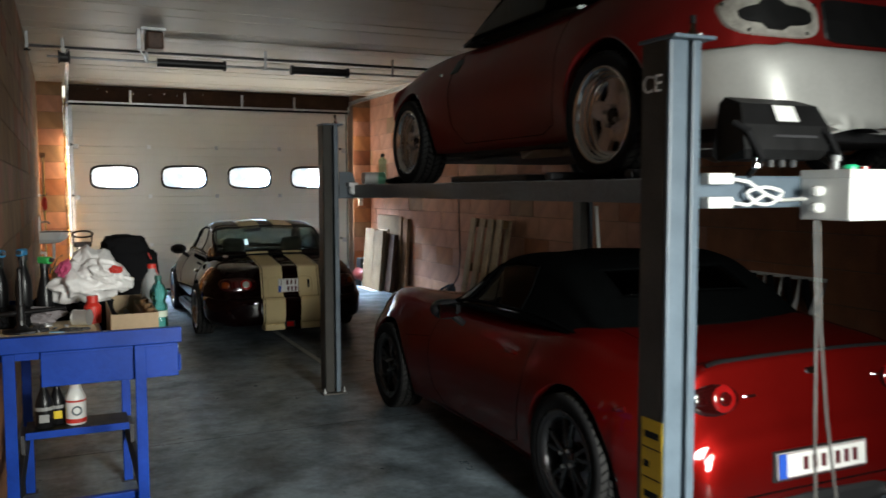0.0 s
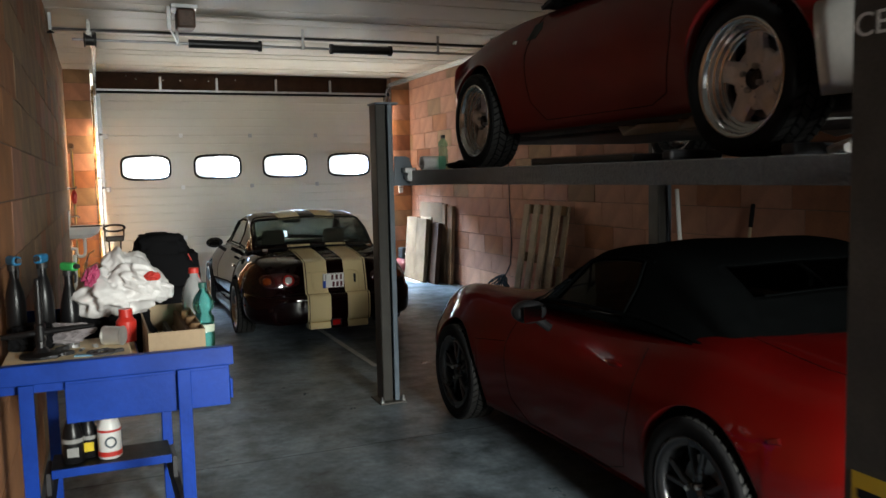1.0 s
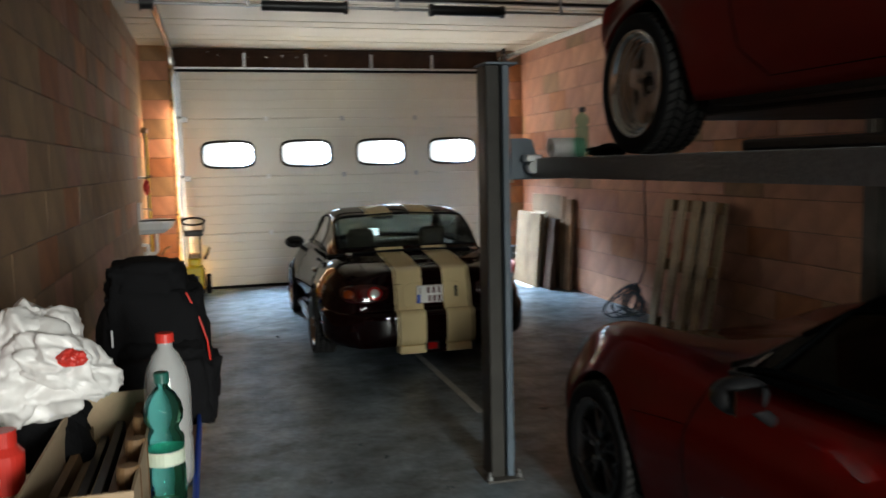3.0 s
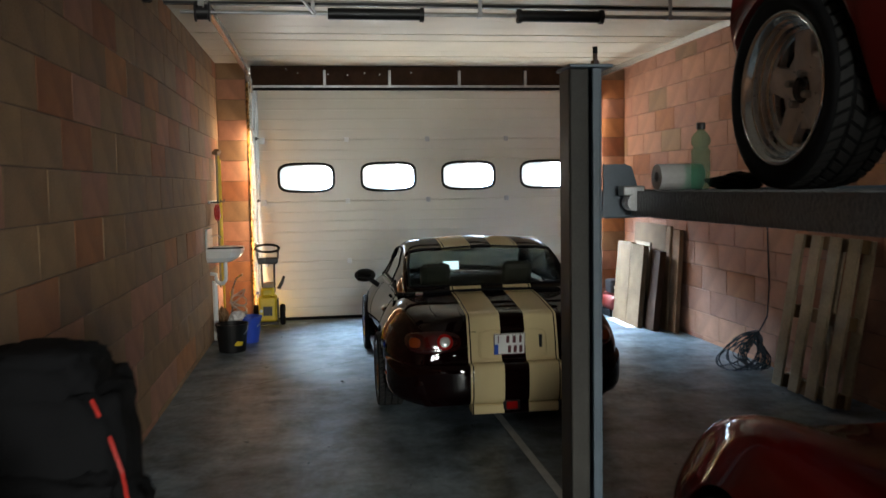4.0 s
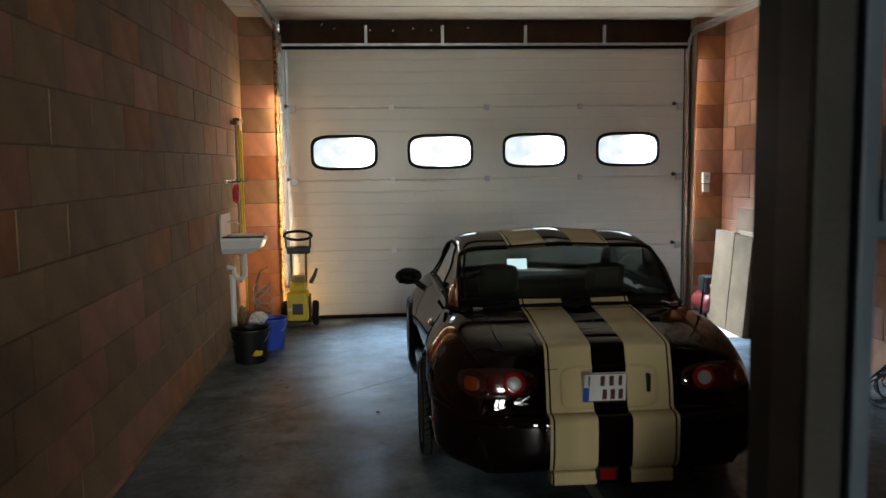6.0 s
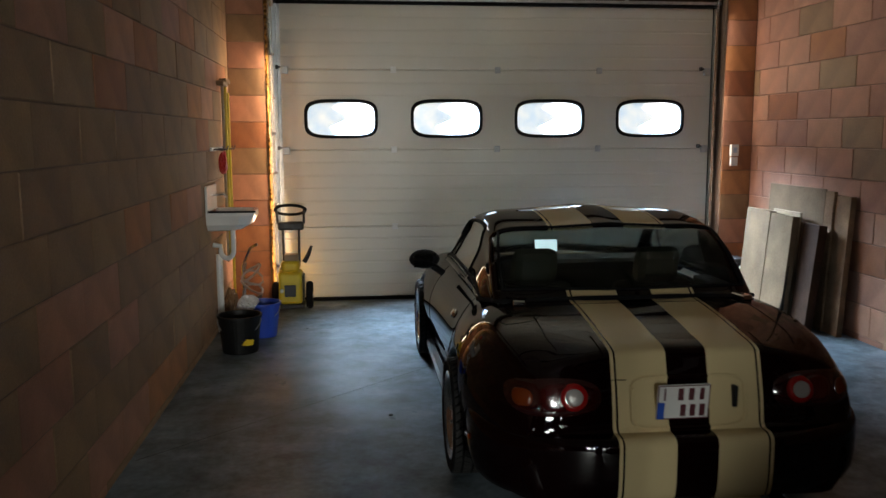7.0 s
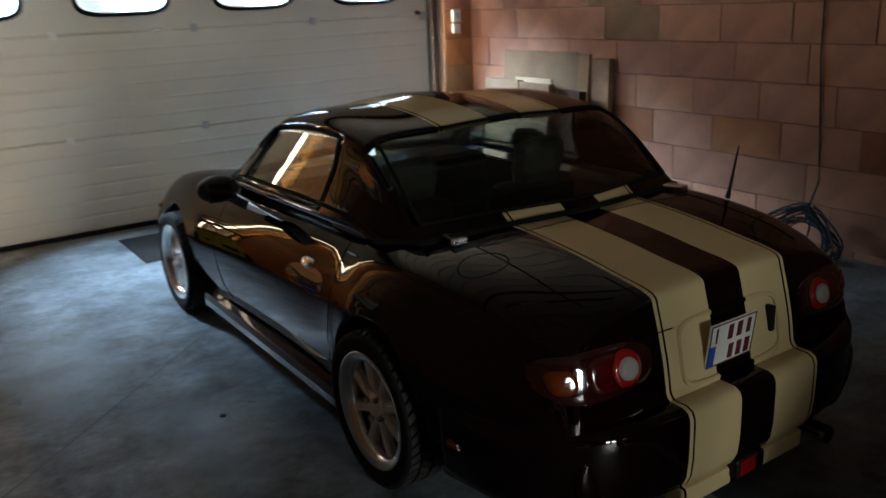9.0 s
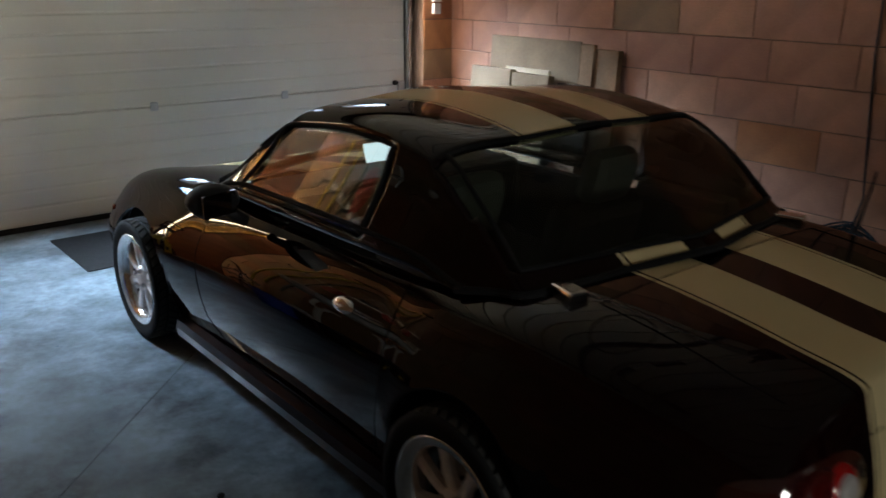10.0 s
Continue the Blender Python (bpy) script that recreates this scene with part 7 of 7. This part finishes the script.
black_bucket = bucket((0.01, 11.72, 0), 0.13, 0.158, 0.285, LAMP_DARK, "black plastic bucket with torn yellow label")
part("bucket_label", crumpled((0.045, 0.006, 0.028), 5.0, pose(0.075, -0.122, 0.07, 0, 0, 30), 0.4), YELLOW_PLASTIC, black_bucket)
bucket((0.13, 12.2, 0), 0.105, 0.14, 0.28, BLUE_PLASTIC, "blue plastic bucket with a cloth over the rim")
tagged(finish(crumpled((0.09, 0.09, 0.05), 7.0, pose(0.03, 12.13, 0.26, 15, -20, 30), 0.3), "white_cloth", WHITE_BAG), "white cloth hanging over the blue bucket", "cloth")
tagged(finish(crumpled((0.07, 0.16, 0.2), 13.0, pose(LEFT + 0.09, 12.45, 0.0), 0.3), "dark_sack", WOOD_DARK), "dark crumpled sack against the wall", "sack")

washer = thing("pressure_washer", pose(0.29, 13.2, 0), "yellow and black pressure washer with loop handle", "pressure washer")
part("housing", boxed(-0.115, -0.11, 0.07, 0.10, 0.1, 0.37, bevel=0.025), YELLOW_PLASTIC, washer, "yellow plastic housing")
part("motor_cover", boxed(-0.085, -0.09, 0.36, 0.075, 0.09, 0.47, bevel=0.03), YELLOW_PLASTIC, washer)
part("base_plate", boxed(-0.12, -0.12, 0.03, 0.12, 0.12, 0.07, bevel=0.012), BLACK_PLASTIC, washer)
part("front_panel", boxed(-0.06, -0.1145, 0.14, 0.045, -0.1085, 0.25, bevel=0.004), BLACK_PLASTIC, washer, "black front panel")
part("side_cover", boxed(0.1005, -0.09, 0.1, 0.116, 0.085, 0.33, bevel=0.006), BLACK_PLASTIC, washer)
part("outlet", turned([(0.001, -0.135), (0.017, -0.135), (0.02, -0.125), (0.02, -0.1145)], "y", 14, (-0.085, 0, 0.2)), STEEL, washer)
for wx in (-0.15, 0.16):
    part("wheel", turned([(0.001, wx - 0.03), (0.115, wx - 0.03), (0.128, wx - 0.014), (0.128, wx + 0.014), (0.115, wx + 0.03), (0.001, wx + 0.03)], "x", 28, (0, 0.05, 0.128)), BLACK_RUBBER, washer)
    part("hub_cap", turned([(0.001, wx - 0.033), (0.035, wx - 0.033), (0.035, wx + 0.033), (0.001, wx + 0.033)], "x", 16, (0, 0.05, 0.128)), STEEL, washer)
part("handle_frame", tubed([(-0.07, 0.06, 0.4), (-0.075, 0.06, 0.78), (-0.075, 0.06, 0.80)], 0.012, 8), DARK_STEEL, washer)
part("handle_frame", tubed([(0.07, 0.06, 0.4), (0.075, 0.06, 0.78), (0.075, 0.06, 0.80)], 0.012, 8), DARK_STEEL, washer)
part("hose_cradle", boxed(-0.12, 0.03, 0.74, 0.12, 0.1, 0.82, bevel=0.02), BLACK_PLASTIC, washer)
part("loop_handle", tubed([(0.14 * math.cos(a), 0.05 - 0.07 * math.sin(a), 0.93 + 0.05 * math.sin(a)) for a in (2 * math.pi * k / 24 for k in range(25))], 0.014, 8), BLACK_RUBBER, washer)
part("handle_stay", tubed([(-0.12, 0.06, 0.80), (-0.125, 0.05, 0.94)], 0.012, 8), DARK_STEEL, washer)
part("handle_stay", tubed([(0.12, 0.06, 0.80), (0.125, 0.05, 0.94)], 0.012, 8), DARK_STEEL, washer)
part("spray_gun", tubed([(0.12, -0.02, 0.45), (0.16, -0.02, 0.52), (0.19, -0.03, 0.60)], [0.022, 0.02, 0.014], 8), BLACK_PLASTIC, washer)
part("tool_box", boxed(-0.06, -0.09, 0.47, 0.07, 0.03, 0.53, bevel=0.012), CARD, washer)
hose = [(-0.02 + 0.10 * math.cos(2.3 * a) * (1 - 0.02 * a), 12.78 + 0.10 * math.sin(1.7 * a), 0.12 + 0.03 * a + 0.05 * math.sin(3 * a)) for a in (k * 0.28 for k in range(46))]
tagged(finish(tubed([(-0.02, 12.78, 0.0)] + hose, 0.011, 6), "garden_hose", material("grey_hose", (0.4, 0.33, 0.28), 0.3, vary=0.2)), "tangled grey hose with metal fittings by the wall", "hose")
tagged(finish(tubed([(-0.1, 12.95, 0.0), (-0.12, 12.95, 0.45), (-0.05, 12.93, 0.62), (0.02, 12.9, 0.66)], 0.014, 8), "metal_lance", CHROME), "bent chrome lance standing against the wall", "lance")

# ---- floor marks ----
tagged(finish(boxed(1.43, 12.55, 0.001, 2.25, 13.28, 0.006, bevel=0.002), "floor_mat", BLACK_RUBBER), "black rubber mat before the car", "mat")
structure("floor_strip", boxed(2.12, 7.2, 0.0005, 2.17, 9.2, 0.004), material("pale_strip", (0.42, 0.43, 0.42), 0.6, vary=0.2), "pale joint strip let into the concrete floor", "floor strip")
for k, (a, b) in enumerate((((LEFT + 0.03, 9.6), (2.2, 11.9)), ((LEFT + 0.03, 5.3), (RIGHT - 0.03, 5.3)))):
    structure("floor_joint", tubed([(a[0], a[1], 0.0), (b[0], b[1], 0.0)], 0.0016, 4), DARK_STEEL, "thin dark saw cut in the concrete floor", "floor joint")
tagged(finish(turned([(0.001, 0), (0.014, 0), (0.011, 0.006), (0.001, 0.008)], "z", 9, (1.075, 10.13, 0)), "pebble", BLACK_RUBBER), "small dark pebble on the floor", "pebble")

# ---- along the right wall ----
def leaning(name, y0, y1, h, foot, top, t, mat, label, category, group=""):
    """A flat sheet standing on the floor and leaning on the right wall."""
    lean = math.atan2(foot - top, h)
    bm = boxed(-t, y0, 0, 0, y1, h, bevel=min(0.004, t * 0.3))
    bmesh.ops.transform(bm, matrix=Matrix.Translation((RIGHT - foot, 0, 0.0)) @ Matrix.Rotation(lean, 4, "Y"), verts=bm.verts)
    low = min(v.co.z for v in bm.verts)
    for v in bm.verts:
        v.co.z -= low
    return tagged(finish(bm, name, mat), label, category, group)


# a big flattened carton in three folds, two cartons standing before it
leaning("cardboard_sheet", 11.90, 12.82, 1.165, 0.135, 0.075, 0.012, WORN_CARD, "large flattened cardboard carton leaning on the wall", "cardboard", "cartons on the right wall")
leaning("cardboard_sheet", 11.78, 12.76, 1.15, 0.115, 0.055, 0.03, DARK_CARD, "large flattened cardboard carton leaning on the wall", "cardboard", "cartons on the right wall")
leaning("cardboard_sheet", 11.58, 11.92, 1.12, 0.075, 0.018, 0.05, DARK_CARD, "dark folded cardboard carton against the wall", "cardboard", "cartons on the right wall")
leaning("cardboard_sheet", 11.99, 12.36, 0.93, 0.33, 0.25, 0.06, WORN_CARD, "brown cardboard carton leaning before others", "cardboard", "cartons on the right wall")
leaning("cardboard_sheet", 12.37, 12.80, 0.945, 0.33, 0.25, 0.06, WORN_CARD, "brown cardboard carton leaning before others", "cardboard", "cartons on the right wall")
# dark sheet put in for the shade on the cartons' near ends
leaning("carton_shade_board", 11.74, 11.985, 0.88, 0.24, 0.15, 0.07, BROWN_BOARD, "dark brown sheet standing in for the cartons' shaded ends", "board")
leaning("cardboard_sheet", 12.1, 12.55, 0.955, 0.235, 0.17, 0.02, CARD, "pale cardboard sheet between the cartons", "cardboard", "cartons on the right wall")
tagged(finish(boxed(4.33, 12.05, 0.0, 4.49, 12.75, 0.004, m=pose(0, 0, 0)), "paper_sheet", WHITE_BAG), "pale sheet of paper lying before the cartons", "paper")

pallet = thing("pallet", pose(4.44, 9.2, 0.03, 0, 0, -90) @ pose(0, 0, 0, -9.0, 0, 0), "weathered wooden pallet standing on end", "pallet")
DARK_BLOCK = material("stained_wood_block", (0.2, 0.11, 0.04), 0.85, vary=0.3)
for k in range(4):
    part("slat", boxed(k * 0.226, 0.0, 0, 0.122 + k * 0.226, 0.022, 1.2, bevel=0.003), WOOD, pallet)
for z in (0.0, 0.55, 1.1):
    for x in (0.02, 0.35, 0.68):
        part("block", boxed(x, 0.023, z, x + 0.1, 0.10, z + 0.1, bevel=0.003), DARK_BLOCK, pallet)
    part("cross_board", boxed(0.0, 0.101, z, 0.8, 0.122, z + 0.1, bevel=0.003), WOOD, pallet)
for k in range(3):
    part("back_slat", boxed(0.03 + k * 0.33, 0.123, 0, 0.13 + k * 0.33, 0.143, 1.2, bevel=0.003), WOOD, pallet)

cord = [(RIGHT - 0.012, 9.93, 1.75), (RIGHT - 0.012, 9.92, 1.2), (RIGHT - 0.012, 9.88, 0.7), (RIGHT - 0.05, 9.84, 0.45)]
coil, turns = [], random.Random(21)
for k in range(15):
    # loose loops slung over one another, each pinched at the top and lying on the floor below
    wide, high, lean, shift = turns.uniform(0.16, 0.34), turns.uniform(0.2, 0.33), turns.uniform(-0.3, 0.0), turns.uniform(-0.12, 0.16)
    for q in range(24):
        a = math.pi / 2 - 2 * math.pi * q / 24
        up = 0.5 + 0.5 * math.sin(a)
        coil.append((4.66 + lean * (1 - up) - 0.02 * math.sin(3 * a + k), 9.84 + shift * (1 - up) + wide * math.cos(a) * (1.15 - 0.6 * up), 0.012 + high * up))
tagged(finish(tubed(cord + coil, 0.006, 6), "cable_coil", material("blue_black_cable", (0.02, 0.035, 0.05), 0.7, vary=0.3, spec=0.2)), "dark cable hanging down the wall into a coil", "cable")
tagged(finish(tubed([(4.36, 6.02, 0.0), (4.22, 5.92, 1.0), (4.165, 5.89, 1.42)], 0.016, 10), "white_pole", WHITE_PAINT), "thin white pole leaning against the lift post", "pole")
pole = thing("broom", pose(4.6, 5.75, 0, 0, 8, 0), "wooden broom with dark grip against the wall", "broom")
part("shaft", tubed([(0, 0, 0.0), (0, 0, 1.25)], 0.013, 10), WOOD, pole)
part("grip", turned([(0.017, 1.12), (0.019, 1.2), (0.017, 1.3), (0.001, 1.305)], "z", 12), BLACK_RUBBER, pole)
switch = thing("switch_box", pose(4.62, 13.398, 1.40), "white surface mounted switch box with socket", "switch")
part("switch_case", boxed(-0.04, -0.045, -0.005, 0.04, 0.0, 0.11, bevel=0.006), WHITE_PLASTIC, switch)
part("socket_case", boxed(-0.035, -0.04, -0.10, 0.035, 0.0, -0.015, bevel=0.006), WHITE_PLASTIC, switch)
part("rocker", boxed(-0.018, -0.052, 0.03, 0.018, -0.0455, 0.08, bevel=0.003), material("pale_blue_rocker", (0.45, 0.6, 0.75), 0.4), switch)
comp = thing("air_compressor", pose(4.5, 12.98, 0), "small red air compressor with black pump", "compressor")
part("tank", turned([(0.001, -0.22), (0.08, -0.21), (0.11, -0.17), (0.11, 0.17), (0.08, 0.21), (0.001, 0.22)], "y", 24, (0, 0, 0.17)), material("dusty_red_paint", (0.2, 0.018, 0.012), 0.5, vary=0.2), comp, smooth=True)
part("pump", boxed(-0.07, -0.12, 0.285, 0.07, 0.1, 0.45, bevel=0.02), BLACK_PLASTIC, comp)
part("gauge", turned([(0.001, -0.14), (0.03, -0.14), (0.03, -0.12), (0.001, -0.12)], "y", 16, (0, 0, 0.36)), WHITE_PLASTIC, comp)
for sx in (-0.08, 0.08):
    part("foot", boxed(sx - 0.015, -0.15, 0.0, sx + 0.015, 0.15, 0.09, bevel=0.004), BLACK_RUBBER, comp)

# rack with hanging straps on the right wall
rack = thing("strap_rack", pose(RIGHT - 0.002, 4.5, 0.93), "white strap rack with dark and pale hanging loops", "rack")
part("rack_bar", boxed(-0.03, -0.42, -0.012, 0.0, 0.42, 0.012, bevel=0.003), WHITE_PAINT, rack)
for k in range(5):
    y = -0.32 + 0.16 * k
    part("strap", tubed([(-0.03, y - 0.055, 0.0), (-0.035, y - 0.03, -0.15), (-0.035, y, -0.24), (-0.035, y + 0.005, -0.34)], [0.012, 0.016, 0.02, 0.014], 8), WHITE_BAG if k % 2 else WHITE_PAINT, rack)
    part("dark_loop", tubed([(-0.04, y + 0.055, 0.0), (-0.045, y + 0.035, -0.12), (-0.04, y + 0.008, -0.22)], [0.022, 0.026, 0.012], 8), BLACK_CLOTH, rack)

# lit tube lamp under the ceiling
tube_lamp = thing("tube_lamp", pose(4.36, 6.0, CEIL), "short lit white tube lamp under the ceiling", "lamp")
part("lamp_housing", boxed(-0.35, -0.05, -0.035, 0.35, 0.05, 0.004, bevel=0.008), WHITE_PAINT, tube_lamp)
part("tube", turned([(0.001, -0.32), (0.013, -0.32), (0.013, 0.32), (0.001, 0.32)], "x", 14, (0, 0, -0.052)), glow("lit_tube", (1.0, 0.97, 0.9), 7.0), tube_lamp)

# things left on the runway
tagged(finish(turned([(0.018, 0), (0.045, 0), (0.045, 0.16), (0.018, 0.16), (0.018, 0)], "x", 24, (2.10, 5.92, 1.6495)), "paper_roll", WHITE_BAG), "white paper roll lying on the runway", "roll")
tagged(finish(crumpled((0.1, 0.1, 0.035), 3.3, pose(2.34, 5.80, 1.6035), 0.3), "dark_cloth", BLACK_CLOTH), "dark cloth on the runway before the wheel", "cloth")
chock = bmesh.new()
tube(chock, [(2.15, 2.55, 1.62), (2.25, 2.62, 1.64), (2.3, 2.75, 1.62)], 0.016, 8)
tagged(finish(chock, "white_strap", WHITE_BAG), "pale strap end lying on the runway", "strap")
tagged(finish(boxed(2.2, 3.7, 1.604, 2.48, 4.6, 1.64, bevel=0.01), "jack_tray", BLACK_PLASTIC), "black jack tray lying between the wheels", "tray")
for ax in (2.80, 3.42):
    tagged(finish(boxed(2.16, ax - 0.03, 1.604, 2.42, ax + 0.03, 1.645, bevel=0.012), "wheel_chock", DARK_STEEL), "dark steel wheel chock on the runway", "chock", "wheel chocks")


# ---- single pieces of walls and floor ----
def block_meshes(name, mats, depth):
    """A few clay blocks of one size, each a bevelled slab standing 6 mm proud of the joint."""
    out = []
    for m, mat in enumerate(mats):
        for v in range(3):
            bm = bmesh.new()
            rnd = random.Random(11 + 7 * m + v)
            L, Hh, j, e = LENGTH - 0.006, COURSE - 0.006, 0.0016, 0.004
            a = [(-L / 2, -Hh / 2), (L / 2, -Hh / 2), (L / 2, Hh / 2), (-L / 2, Hh / 2)]
            base = [bm.verts.new((-depth, p, q)) for p, q in a]
            edge = [bm.verts.new((-0.003 + rnd.uniform(-j, j), p, q)) for p, q in a]
            top = [bm.verts.new((rnd.uniform(-j, j), p * (1 - 2 * e / L), q * (1 - 2 * e / Hh))) for p, q in a]
            for lo, hi in ((base, edge), (edge, top)):
                for k in range(4):
                    bm.faces.new((lo[k], lo[(k + 1) % 4], hi[(k + 1) % 4], hi[k]))
            bm.faces.new(top)
            me = bpy.data.meshes.new(name)
            bm.to_mesh(me)
            bm.free()
            me.materials.append(mat)
            out.append(me)
    return out


BLOCKS = block_meshes("brick", [CLAY, CLAY_PINK, CLAY_PALE], 0.006)


def lay_blocks(wall, origin, along, face, length, shift, rnd, y_near, share=(0.4, 0.75)):
    """Courses of blocks on a wall face, cut at its ends."""
    turn = Matrix((face, along, Vector((0, 0, 1)))).transposed().to_4x4()
    spare = bmesh.new()
    row, count = 0, 0
    z = 0.045 - COURSE
    while z < CEIL:
        off = -shift[row % len(shift)] * LENGTH
        s = off
        while s < length:
            a, b = max(0.0, s), min(length, s + LENGTH)
            za, zb = max(0.0, z), min(CEIL, z + COURSE)
            if b - a > 0.03 and zb - za > 0.02:
                pick = rnd.random()
                me = BLOCKS[rnd.randrange(3) + 3 * (0 if pick < share[0] else 1 if pick < share[1] else 2)]
                mid = origin + along * ((a + b) / 2) + Vector((0, 0, (za + zb) / 2))
                m = Matrix.Translation(mid + face * rnd.uniform(-0.0015, 0.0015)) @ turn @ Matrix.Diagonal((1, (b - a) / LENGTH, (zb - za) / COURSE, 1))
                if y_near[0] < mid.y < y_near[1] and count < 300:
                    ob = new("brick", me)
                    ob.parent = wall
                    ob.matrix_basis = m
                    count += 1
                else:
                    tmp = bmesh.new()
                    tmp.from_mesh(me)
                    bmesh.ops.transform(tmp, matrix=m, verts=tmp.verts)
                    add = bpy.data.meshes.new("tmp")
                    tmp.to_mesh(add)
                    tmp.free()
                    spare.from_mesh(add)
                    bpy.data.meshes.remove(add)
            s += LENGTH
        z += COURSE
        row += 1
    if len(spare.faces):
        ob = part("far_bricks", spare, CLAY, wall)
        tagged(ob, kind="stuff")
    else:
        spare.free()


rnd = random.Random(5)
# more pink blocks here, partly the cool daylight's tint put into the clay
lay_blocks(wall_right, Vector((RIGHT, BACK, 0)), Vector((0, 1, 0)), Vector((-1, 0, 0)), DOOR - BACK, (0.38, 0.05, 0.70, 0.33, 0.0, 0.62), rnd, (5.5, 20), (0.1, 0.93))
lay_blocks(wall_left, Vector((LEFT, BACK, 0)), Vector((0, 1, 0)), Vector((1, 0, 0)), DOOR - BACK, (0.1, 0.55, 0.25, 0.8, 0.4), rnd, (5.0, 20), (0.2, 0.34))
lay_blocks(pillar_left, Vector((LEFT + 0.003, 13.404, 0)), Vector((1, 0, 0)), Vector((0, -1, 0)), 0.335, (0.0, 0.0), rnd, (0, 20))
lay_blocks(pillar_right, Vector((4.51, 13.404, 0)), Vector((1, 0, 0)), Vector((0, -1, 0)), 0.30, (0.0, 0.0), rnd, (0, 20))
